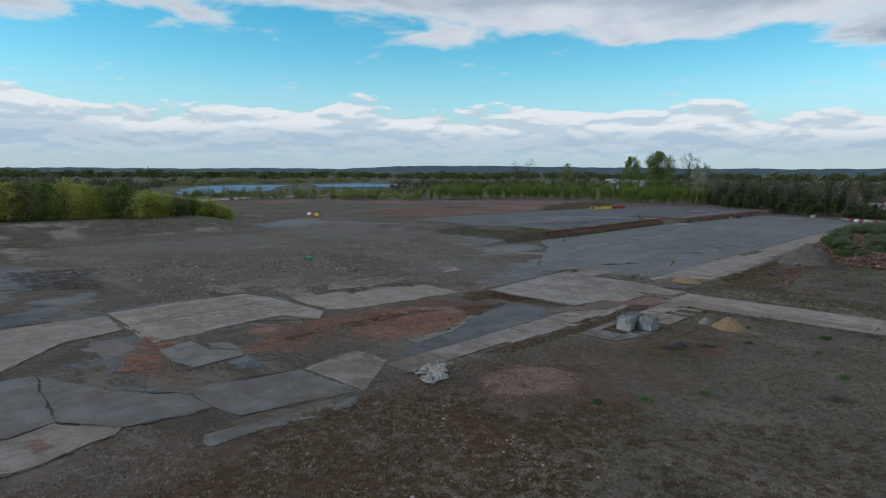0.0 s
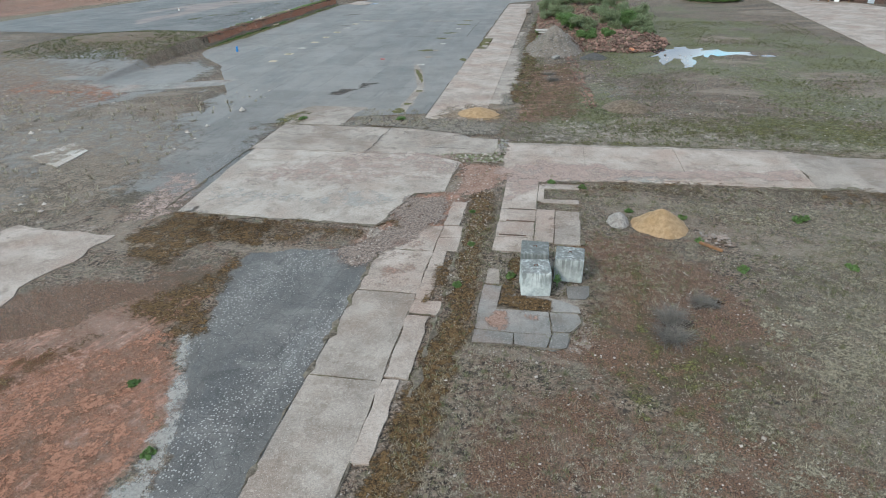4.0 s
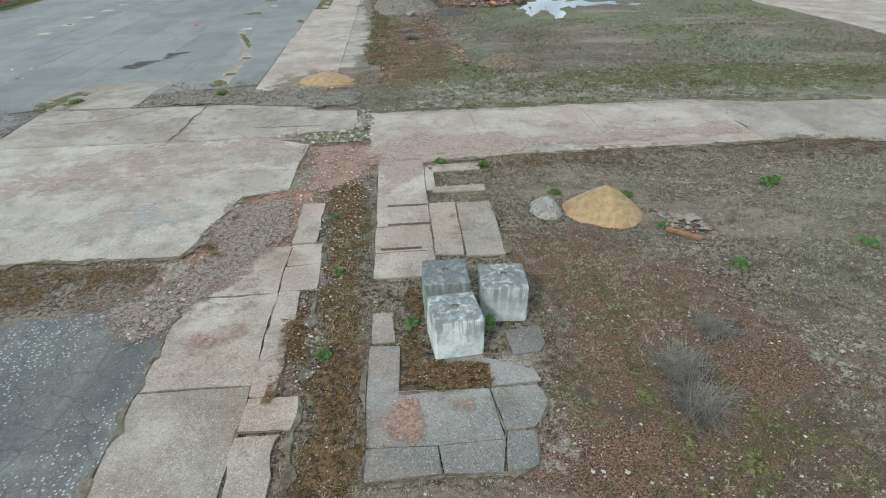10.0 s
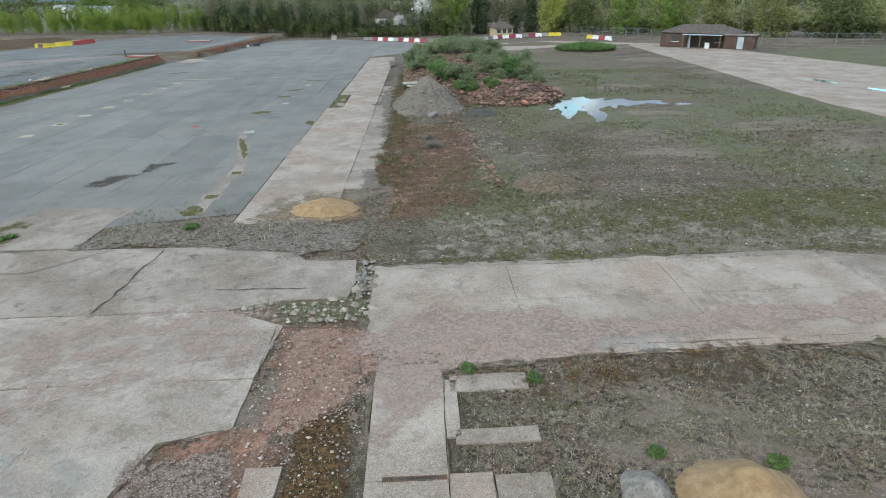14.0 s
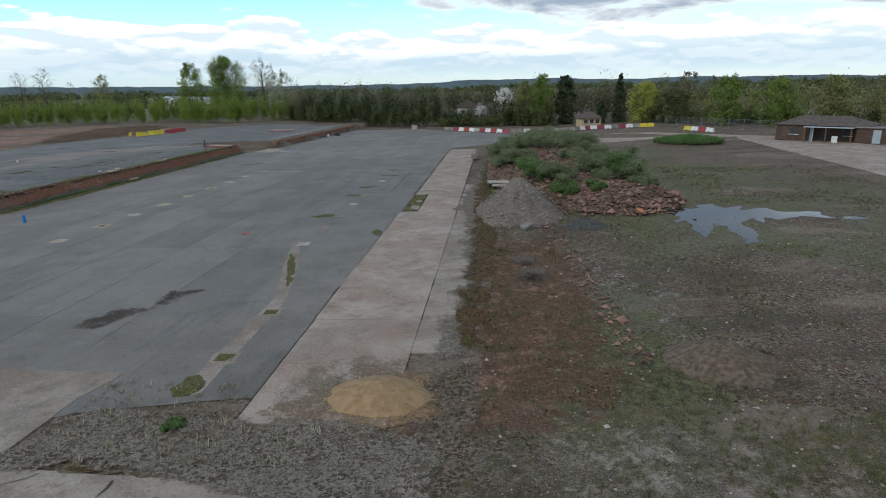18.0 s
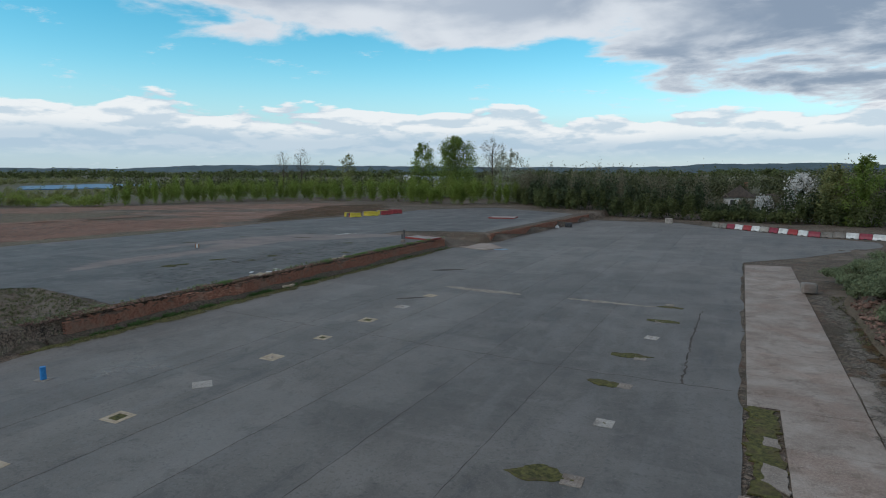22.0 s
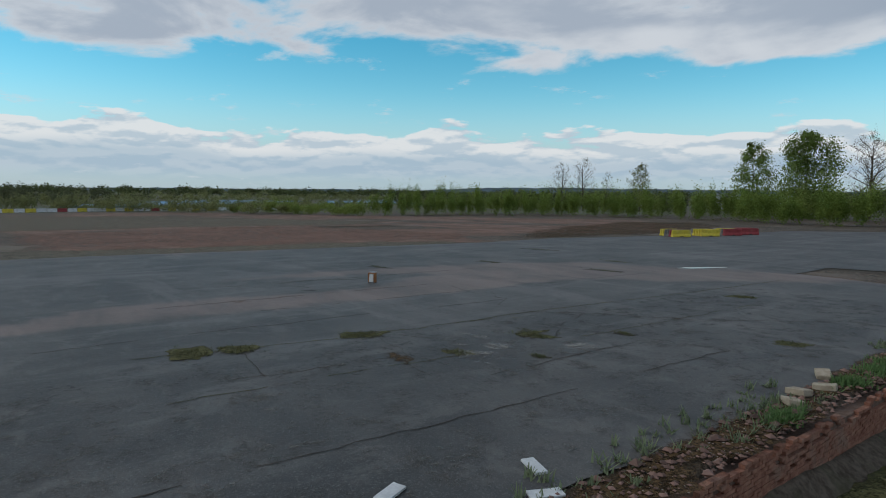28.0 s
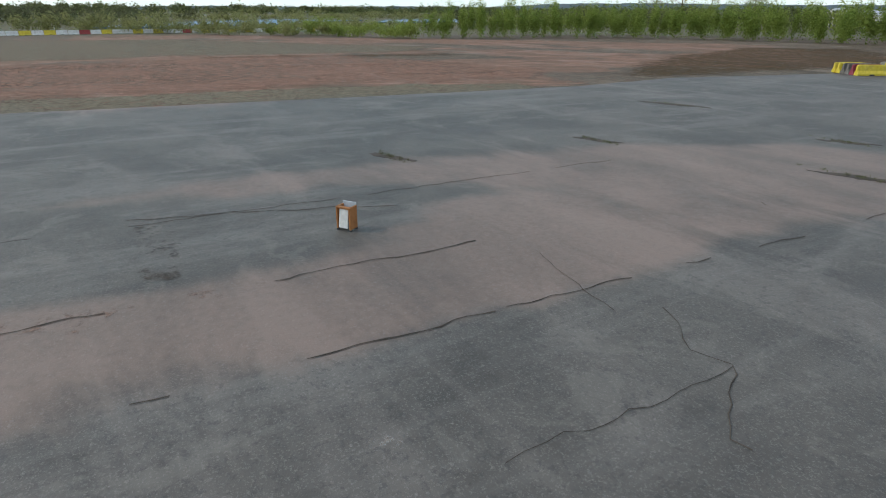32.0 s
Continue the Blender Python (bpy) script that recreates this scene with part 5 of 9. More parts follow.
heap("rubble_mound", "large overgrown mound of brick rubble", "rubble mound", 7.6, 31.0, 11.0, 2.2, "earth", 6, 0.68, 2.2, 44, 110, 0.75, rough=0.42, lump=0.16)
heap("rubble_mound", "low spill of broken brick before the large mound", "rubble mound", 10.8, 11.5, 5.2, 1.25, "earth", 16, 0.95, 1.3, 26, 60, 0.85, rough=0.4, lump=0.2)
heap("earth_mound", "weedy green topped earth mound", "earth mound", 30, 57, 5.5, 0.8, "earth", 7, 1.1, 0.9)
heap("rubble_bank", "grassy brown rubble bank at the platform end", "earth mound", -49, 7.0, 8.5, 0.35, "earth", 8, 1.25, 0.75, 30, 80, 0.7, 0.0, 1.3, rough=0.7, lump=0.13)
heap("earth_mound", "low brown bank of turf beside the road", "earth mound", 25, 72, 8.0, 0.5, "earth", 9, 1.3, 0.5)


def on_slab(x, y, pad=0.0):
    hit_it = np.zeros(np.shape(x), bool)
    for x0, y0, x1, y1 in SLABS:
        hit_it |= (x > x0 - pad) & (x < x1 + pad) & (y > y0 - pad) & (y < y1 + pad)
    return hit_it


# ---- brick retaining walls ----
def brick_boxes(rows):
    """Brick-shaped boxes in one go: (x, y, z, length along y, tilt)."""
    verts, faces = [], []
    for x, y, z, ln, dx in rows:
        o = len(verts)
        for sx in (-0.05, 0.055 + dx):
            for sy in (-ln / 2, ln / 2):
                for sz in (0, 0.065):
                    verts.append((x + sx, y + sy, z + sz))
        for f in ((0, 1, 3, 2), (4, 6, 7, 5), (0, 4, 5, 1), (2, 3, 7, 6), (1, 5, 7, 3), (0, 2, 6, 4)):
            faces.append(tuple(o + k for k in f))
    return verts, faces


def brick_wall(name, label, x_of, y0, y1, near, base=0.25, top=PLATFORM + 0.03, seed=5):
    wall = thing(name, label, "wall", kind="structure")
    core = plate([(x_of(y0) - 0.45, y0), (x_of(y0) - 0.03, y0), (x_of(y1) - 0.03, y1), (x_of(y1) - 0.45, y1)], top - 0.2, top)
    part("core", core, "mortar", wall, "crumbling mortar core")
    rng = random.Random(seed)
    rest, single = [], []
    n = int((y1 - y0) / 0.235)
    for c in range(int((top - base) / 0.075)):
        for k in range(n):
            y = y0 + 0.12 + k * 0.235 + (0.117 if c % 2 else 0)
            z = base + c * 0.075
            if z > top - 0.36 and rng.random() < 0.28 + (z - top + 0.36) + 0.5 * float(vnoise(y, 0, 2.0, 8)):
                continue
            if rng.random() < 0.03:
                continue
            row = (x_of(y), y, z, 0.222, rng.uniform(-0.008, 0.012))
            (single if near[0] < y < near[1] else rest).append(row)
    v, f = brick_boxes(rest)
    part("brickwork", data_mesh("brickwork", v, f, "brick"), "brick", wall, "weathered red brickwork")["kind"] = "stuff"
    shared = data_mesh("brick", *brick_boxes([(0, 0, 0, 0.222, 0.0)]), "brick")
    for x, y, z, ln, dx in single[:300]:
        ob = new("brick", shared)
        ob.parent = wall
        ob.location = (x + dx, y, z + float(fall(x, y)))
    return wall


wall_x = lambda y: -39.72 + 0.008 * (y - 9)
brick_wall("retaining_wall", "low weathered red brick retaining wall with weeds", wall_x, 9.0, 56.0, (17.0, 22.4), 0.0, PLATFORM - 0.06)
wall2_x = lambda y: -36.25 + 0.07 * (y - 63.8)
brick_wall("retaining_wall_north", "low weathered brick retaining wall under rubble", wall2_x, 63.8, 108.0, (0, 0), 0.0)


# ---- loose stuff ----
def stones(name, label, pts, sizes, mat, seed, flatten=0.6):
    rng = np.random.default_rng(seed)
    base = np.array([(1, 0, 0), (-1, 0, 0), (0, 1, 0), (0, -1, 0), (0, 0, 1), (0, 0, -1)], float)
    tri = np.array([(0, 2, 4), (2, 1, 4), (1, 3, 4), (3, 0, 4), (2, 0, 5), (1, 2, 5), (3, 1, 5), (0, 3, 5)])
    n = len(pts)
    v = base[None] * rng.uniform(0.6, 1.3, (n, 6, 1))
    a = rng.uniform(0, 6.28, n)
    c, s = np.cos(a)[:, None], np.sin(a)[:, None]
    x, y = v[..., 0] * c - v[..., 1] * s, v[..., 0] * s + v[..., 1] * c
    v = np.stack([x, y, v[..., 2] * flatten], -1) * np.asarray(sizes)[:, None, None] + np.asarray(pts)[:, None, :]
    f = (tri[None] + (np.arange(n) * 6)[:, None, None]).reshape(-1, 3)
    ob = new(name, data_mesh(name, v.reshape(-1, 3).tolist(), f.tolist(), mat))
    return tagged(ob, label, "stones", kind="stuff")


def scatter(seed, count, x0, x1, y0, y1, keep=None, off_slab=True, lap=0.02):
    rng = np.random.default_rng(seed)
    x, y = rng.uniform(x0, x1, count), rng.uniform(y0, y1, count)
    k = ~on_slab(x, y, lap) if off_slab else np.ones(count, bool)
    if keep is not None:
        k &= keep(x, y, rng.uniform(0, 1, count))
    return x[k], y[k], rng


x, y, rng = scatter(1, 30000, -6.0, 20, -60, -33, lambda x, y, r: (vnoise(x, y, 3, 61) + r * 1.2 > 0.35) & (inside(x, y, TAR_SOUTH) < 0))
s = rng.gamma(1.6, 0.007, len(x)) + 0.006
stones("loose_stones", "small pale and pinkish stones strewn on earth", np.stack([x, y, terrain(x, y) + s * 0.3], -1), s, "loose_stone", 1)
x, y, rng = scatter(2, 5000, -6, 26, -26.5, 4, lambda x, y, r: (x > 0.3) | (y < -22))
s = rng.gamma(2.0, 0.011, len(x)) + 0.008
stones("loose_stones_field", "small stones strewn over mossy field", np.stack([x, y, terrain(x, y) + s * 0.3], -1), s, "loose_stone", 2)
x, y, rng = scatter(3, 5000, -4.6, 2.0, -45, -26.5, lambda x, y, r: (inside(x, y, [(-4.8, -43.5), (-4, -36), (-1.9, -34.5), (-1.9, -30.5), (0.6, -30.3), (0.9, -34), (0.5, -41), (-0.5, -49), (-1.2, -41)]) > 0))
s = rng.gamma(2.0, 0.008, len(x)) + 0.008
stones("crushed_stone", "pale crushed stone and brick bits between slabs", np.stack([x, y, terrain(x, y) + 0.04 + s * 0.3], -1), s, "loose_stone", 3)
x, y, rng = scatter(4, 3200, -39.9, -38.9, 7, 56, off_slab=False)
s = rng.gamma(2.0, 0.016, len(x)) + 0.01
stones("wall_rubble", "brick and mortar crumbs along the wall", np.stack([x * 0 - 39.9 + (x + 39.9) * 1.0 - 0.6, y, np.full(len(x), PLATFORM + 0.01) + s * 0.2], -1), s, "rubble_mix", 4)
a = rng.uniform(0, 6.28, 15000)
r = np.sqrt(rng.uniform(0, 1, 15000))
x, y = 7.6 + r * np.cos(a) * 7.2, 29.0 + r * np.sin(a) * 24.0
s = rng.gamma(1.7, 0.036, len(x)) + 0.02
f = np.hypot((x - 7.6) / 7.48, (y - 31) / 24.2)
z = 2.2 * np.clip(1 - f, 0, 1) ** 0.75 * (1 + f * 0.9) + 0.02 + 0.42 * 2.2 * vnoise(x - 7.6 + 6, y - 31, 0.16 * 11, 6, 3) * (1 - f * 0.5)
x, y, s, z = (q[(vnoise(x, y, 4, 91) > -0.55) & (z > 0.02)] for q in (x, y, s, z))
stones("brick_rubble", "heaped broken brick and concrete rubble", np.stack([x, y, z], -1), s, "rubble_mix", 5, 0.7)
a, r = rng.uniform(0, 6.28, 4200), np.sqrt(rng.uniform(0, 1, 4200))
x, y = 10.8 + r * np.cos(a) * 5.1, 11.5 + r * np.sin(a) * 6.9
f = np.hypot((x - 10.8) / 4.94, (y - 11.5) / 6.76)
z = 1.25 * np.clip(1 - f, 0, 1) ** 0.85 * (1 + f * 0.9) + 0.04 + 0.4 * 1.25 * vnoise(x - 10.8 + 16, y - 11.5, 0.2 * 5.2, 16, 3) * (1 - f * 0.5)
x, y, f, z = (q[(z > 0.03) & (vnoise(x, y, 3, 92) > -0.5)] for q in (x, y, f, z))
stones("brick_rubble", "spilled broken brick and concrete rubble", np.stack([x, y, z], -1), rng.gamma(1.5, 0.045, len(x)) + 0.02, "rubble_mix", 15, 0.7)
a, r = rng.uniform(0, 6.28, 900), np.sqrt(rng.uniform(0, 1, 900))
x, y = 3.0 + r * np.cos(a) * 3.2, 7.0 + r * np.sin(a) * 5.9
f = np.hypot((x - 3.0) / 3.06, (y - 7.0) / 5.76)
stones("spoil_stones", "concrete and stone bits on the spoil heap", np.stack([x, y, 1.95 * np.clip(1 - f, 0, 1) * (1 + f * 0.9) + 0.05], -1), rng.gamma(1.6, 0.026, 900) + 0.012, "gravel_heap", 6)
x, y, rng = scatter(7, 700, 4.2, 6.6, -18, 3, off_slab=False, keep=lambda x, y, r: np.abs(x - (6.2 - 0.09 * (y + 18) * 0.8)) < 0.5)
stones("brick_edge", "line of broken brick along the red strip", np.stack([x, y, terrain(x, y) + 0.05], -1), rng.gamma(2.0, 0.03, len(x)) + 0.02, "rubble_mix", 7)
x, y, rng = scatter(8, 46, 0.1, 0.65, -28.9, -26.2, off_slab=False)
stones("white_stones", "white broken stones in the trench", np.stack([x, y, terrain(x, y) + 0.07], -1), rng.gamma(2.0, 0.035, len(x)) + 0.03, "concrete_grey", 8)
x, y, rng = scatter(9, 60, 9.7, 10.8, -39.3, -38.2, off_slab=False)
stones("broken_concrete", "little pile of broken pale concrete", np.stack([x, y, terrain(x, y) + 0.08], -1), rng.gamma(2.0, 0.03, len(x)) + 0.03, "concrete_grey", 9)
x, y, rng = scatter(10, 2600, -60, -20, -66, -14, lambda x, y, r: vnoise(x, y, 6, 63) + r > 0.7)
stones("stones_west", "brick bits and stones on cleared ground", np.stack([x, y, terrain(x, y) + 0.03], -1), rng.gamma(2.0, 0.045, len(x)) + 0.03, "loose_stone", 10)


x, y, rng = scatter(43, 170, -1.6, 1.0, -62.2, -59.0, off_slab=False, keep=lambda x, y, r: inside(x, y, [(-1.4, -61.2), (-1.2, -59.0), (1.0, -61.2), (0.8, -62.2)]) > -0.2)
stones("white_rubble", "clump of white broken stone at the slab end", np.stack([x, y, terrain(x, y) + 0.1], -1), rng.gamma(2.0, 0.06, len(x)) + 0.05, "concrete_white", 43)


def blades(name, label, x, y, z, mat, seed, per=9, length=0.22, spread=0.6, width=0.008, category="grass"):
    """Tufts of thin blades as one mass."""
    rng = np.random.default_rng(seed)
    n = len(x) * per
    px, py, pz = np.repeat(x, per) + rng.normal(0, 0.05, n), np.repeat(y, per) + rng.normal(0, 0.05, n), np.repeat(z, per)
    ln = np.repeat(rng.uniform(0.5, 1.4, len(x)), per) * length * rng.uniform(0.6, 1.2, n)
    a, lean_out = rng.uniform(0, 6.28, n), rng.uniform(0.1, 1, n) * spread
    dx, dy = np.cos(a) * lean_out * ln, np.sin(a) * lean_out * ln
    w = np.repeat(width, n) * rng.uniform(0.7, 1.5, n)
    ox, oy = -np.sin(a) * w, np.cos(a) * w
    p0 = np.stack([px - ox, py - oy, pz], -1)
    p1 = np.stack([px + ox, py + oy, pz], -1)
    tx, ty, tz = px + dx * 1.1, py + dy * 1.1, pz + ln * (0.95 - lean_out * 0.4)
    p2 = np.stack([tx + ox * 0.3, ty + oy * 0.3, tz], -1)
    p3 = np.stack([tx - ox * 0.3, ty - oy * 0.3, tz], -1)
    v = np.stack([p0, p1, p2, p3], 1).reshape(-1, 3)
    ob = new(name, data_mesh(name, v, None, mat))
    return tagged(ob, label, category, kind="stuff")




x, y, rng = scatter(21, 30000, -1, 24, -64, -33, lambda x, y, r: (x > -0.4) & (vnoise(x, y, 4, 71) + r > 0.62 + 0.5 * tones(x, y)[..., 0] - 0.4 * tones(x, y)[..., 1]), lap=-0.12)
blades("dry_grass", "thin dry straw-coloured grass tufts", x, y, terrain(x, y), "dry_grass", 1, 12, 0.11, 1.5, 0.004)
x, y, rng = scatter(30, 12000, -2, 26, -86, -61, lambda x, y, r: vnoise(x, y, 3, 79) + r > 0.5)
blades("dry_grass", "thin dry straw-coloured grass tufts", x, y, terrain(x, y), "dry_grass", 11, 10, 0.16, 1.4, 0.008)
x, y, rng = scatter(31, 9000, -2, 26, -86, -60, lambda x, y, r: vnoise(x, y, 2.5, 80) + r > 0.5)
stones("loose_stones", "small stones strewn over rusty moss", np.stack([x, y, terrain(x, y) + 0.01], -1), rng.gamma(1.6, 0.014, len(x)) + 0.01, "loose_stone", 31)
x, y, rng = scatter(22, 16000, -1.2, 26, -64, -18, lambda x, y, r: (x > -0.4) & (vnoise(x, y, 3, 72) + r > 0.6), lap=-0.12)
blades("green_grass", "small green grass and weed tufts", x, y, terrain(x, y), "grass_olive", 2, 11, 0.12, 1.1, 0.006)
x, y, rng = scatter(23, 24000, 1.0, 34, -26.3, 30, lambda x, y, r: (vnoise(x, y, 4, 73) + r > 0.6) & (inside(x, y, [(13, -3), (13, 9), (26, 9), (26, -3)]) < 0))
blades("field_grass", "short olive grass over the mossy field", x, y, terrain(x, y), "grass_olive", 3, 9, 0.14, 1.1, 0.009)
x, y, rng = scatter(24, 700, -16, -1.8, -24.2, -19.5, lambda x, y, r: (vnoise(x, y, 2, 74) + r > 0.5))
blades("verge_weeds", "weeds along the edge of the tarmac", x, y, terrain(x, y) + 0.02, "dry_grass", 4, 10, 0.17, 1.2, 0.011)
x, y, rng = scatter(124, 1500, -0.3, 2.2, -17, 40, lambda x, y, r: (vnoise(x, y, 2, 174) + r > 0.62), lap=-0.3)
blades("strip_weeds", "weeds along the worn edge of the slab strip", x, y, terrain(x, y) + 0.03, "grass_olive", 24, 10, 0.2, 1.2, 0.011)
x, y, rng = scatter(25, 1300, -39.4, -38.8, 9, 56, off_slab=False, keep=lambda x, y, r: vnoise(y, x * 0, 3, 75) + r > 0.55)
blades("wall_foot_grass", "green grass at the foot of the wall", x, y, terrain(x, y), "leaf_weed", 5, 12, 0.2, 0.9, 0.016)
x, y, rng = scatter(26, 1100, -41.2, -39.8, 7, 57, off_slab=False, keep=lambda x, y, r: vnoise(y, x * 0, 4, 76) + r > 0.75)
blades("wall_top_weeds", "weeds and dry stalks on the wall top", x, y, x * 0 + PLATFORM - 0.02, "leaf_broom", 6, 12, 0.16, 1.0, 0.015)
x, y, rng = scatter(27, 2400, -60, -20, -66, -16, lambda x, y, r: vnoise(x, y, 5, 77) + r > 0.75)
blades("west_grass", "dry grass on the cleared ground", x, y, terrain(x, y), "dry_grass", 7, 9, 0.35, 1.1, 0.02)
x, y, rng = scatter(28, 2600, 25, 36, 50, 64, off_slab=False, keep=lambda x, y, r: np.hypot((x - 30) / 5.0, (y - 57) / 4.2) < 1)
blades("mound_nettles", "bright green nettles over the earth mound", x, y, 0.8 * np.clip(1 - np.hypot((x - 30) / 6, (y - 57) / 5), 0, 1) ** 1.0 + 0.1, "leaf_weed", 8, 12, 0.55, 0.8, 0.05)
x, y, rng = scatter(29, 5000, -62, -38.8, -5, 14, off_slab=False, keep=lambda x, y, r: inside(x, y, [(-60, -4), (-58, 10), (-54, 12.5), (-51, 14), (-41, 12.3), (-40, 7), (-40, -4)]) > 0)
blades("bank_grass", "dry grass and weeds on the rubble bank", x, y, terrain(x, y) + 0.3 * np.clip(1 - np.hypot((x + 49) / 10.6, (y - 7) / 6.4), 0, 1), "grass_olive", 9, 10, 0.14, 1.2, 0.014)


# ---- patches on the surfaces ----
def patch(name, label, category, poly, top, mat, rag=0.15, step=0.4, thick=0.05):
    ob = new(name, mesh_of(name, plate(ragged(ragged(poly, step, rag, int(poly[0][0] * 3 + poly[0][1])), step * 0.4, rag * 0.9, int(poly[0][0])), top, thick), mat))
    return tagged(ob, label, category, kind="stuff")


def blob(x, y, rx, ry, n=10, turn=0.0, seed=0):
    out = []
    for k in range(n):
        a = 2 * math.pi * k / n
        q = 1 + 0.35 * float(vnoise(math.cos(a) * 3 + seed, math.sin(a) * 3 + x, 1.0, seed + 2))
        u, v = math.cos(a) * rx * q, math.sin(a) * ry * q
        out.append((x + u * math.cos(turn) - v * math.sin(turn), y + u * math.sin(turn) + v * math.cos(turn)))
    return out


for x, y, rx, ry, t in ((-27.5, 27, 1.2, 0.25, 0.7), (-31, 40, 1.5, 0.4, 0.6)):
    patch("silt_patch", "dark damp silt patch on tarmac", "stain", blob(x, y, rx, ry, 12, t, int(x)), 0.018, "silt", 0.12, 0.3)
for x, y, rx, ry, t in ((-24, 31.8, 3.2, 0.45, -0.1), (-14, 31.3, 3.4, 0.3, -0.05)):
    patch("sandy_patch", "pale sandy strip on tarmac", "stain", blob(x, y, rx, ry, 14, t, int(x)), 0.018, "sandy", 0.2, 0.3)
for x, y, rx, ry, t in ((-9.2, -7.2, 0.2, 3.0, 0.3), (-8.1, -19.8, 0.5, 0.7, 0.2), (-11.1, 6.0, 0.9, 0.5, 0.2), (-11.0, 14.7, 0.7, 0.4, 0),
                        (-10.6, 19.2, 1.0, 0.4, 0.1), (-9.9, 27.2, 1.1, 0.4, 0), (-10.1, 31.4, 0.8, 0.3, 0), (-5.0, 11, 0.5, 3.0, 0.05), (-6.2, 0.5, 0.25, 0.9, 0.2)):
    patch("moss_patch", "olive moss growing on tarmac", "moss", blob(x, y, rx, ry, 12, t, int(y)), 0.03, "moss", 0.15, 0.3, 0.06)
for i in range(24):
    yy = 7.5 + i * 2.05
    patch("moss_patch", "moss and wet silt along the wall foot", "moss", blob(-38.75 + random.uniform(-.1, .1), yy, 0.42, 1.25, 10, 0, i), 0.022, "moss", 0.2, 0.3, 0.06)
P = PLATFORM
for yy in (18.5, 23.0, 24.2, 27.4, 30.2, 33.0, 36.5, 38.0, 39.2, 41.5, 43.0, 44.6, 46.0, 48.3, 51.0, 53.0, 21.0, 29.0, 13.0, 15.5):
    n = 70
    rng = np.random.default_rng(int(yy * 10))
    up = yy > 34 or int(yy * 10) % 3 == 0
    x, y = rng.normal(-40.0 if up else -39.1, 0.14, n), rng.normal(yy, 0.3, n)
    blades("wall_weed", "leafy green weed clump on the brick wall", x, y, x * 0 + (P - 0.03 if up else 0.0), "leaf_weed", int(yy), 10, 0.2, 0.9, 0.016, "weed")
for x, y, rx, ry, t, mat in ((-47.4, 34.3, 0.55, 0.2, 0.7, "moss"), (-47.3, 31.2, 0.45, 0.22, 0.6, "moss"), (-46.1, 36.7, 0.35, 0.12, 0.6, "silt"), (-47.6, 46.9, 0.6, 0.25, 0.5, "moss"), (-51.4, 25.2, 0.7, 0.3, 0.3, "moss"), (-64.8, 47.6, 0.9, 0.2, 0.3, "silt"),
                             (-60.0, 55, 1.0, 0.2, 0.4, "silt"), (-57, 50, 1.2, 0.22, 0.3, "silt"), (-70, 58, 2.0, 0.3, 0.3, "silt"), (-66, 40, 1.0, 0.2, 0.4, "silt"), (-42.5, 39.5, 0.5, 0.3, 0.7, "moss"), (-45.8, 32.6, 0.25, 0.1, 0.5, "silt")):
    patch("dirt_patch", "dark mossy dirt patch on platform tarmac", "stain", ragged(blob(x, y, rx, ry, 14, t, int(y * 3)), 0.2, 0.14, int(x)), P - 0.012, mat, 0.12, 0.15)
    k = 40
    rng = np.random.default_rng(int(abs(x * 10)))
    blades("patch_weed", "small weeds in a dirt patch", rng.normal(x, rx * 0.5, k), rng.normal(y, ry * 0.5, k), np.full(k, P - 0.02), "grass_olive", int(abs(x)), 8, 0.07, 1.2, 0.006, "weed")
patch("pit_moss", "mossy earth in a broken pit between slabs", "moss", [(-3.8, -29.3), (-2, -30.35), (0.6, -30.35), (0.5, -28.9), (-1.2, -28.98), (-2.2, -28.95)], 0.0, "earth", 0.35, 0.25)
x, y, rng = scatter(41, 420, -3.6, 0.7, -30.4, -26.2, off_slab=False, keep=lambda x, y, r: inside(x, y, [(-3.6, -29.4), (-2, -30.3), (0.7, -30.3), (0.6, -26.2), (0.1, -26.2), (0.0, -28.9), (-2.2, -29.0)]) > 0)
blades("pit_weeds", "mossy weeds in the broken pit", x, y, x * 0 + 0.0, "leaf_broom", 41, 10, 0.12, 1.3, 0.012)
s = rng.gamma(2.0, 0.03, len(x)) + 0.02
stones("pit_stones", "broken stones in the pit", np.stack([x + 0.1, y, x * 0 + 0.02], -1), s, "loose_stone", 42)
patch("grey_gravel_patch", "grey gravel patch in red earth", "gravel", blob(-0.3, -31.6, 0.75, 0.7, 12, 0, 3), -0.02, "gravel_heap", 0.4, 0.2)
patch("pad_gravel", "pale gravel before the concrete blocks", "gravel", [(1.9, -44.65), (3.5, -44.75), (3.4, -44.0), (2.3, -44.1), (1.9, -43.4)], 0.005, "gravel_heap", 0.1, 0.25)


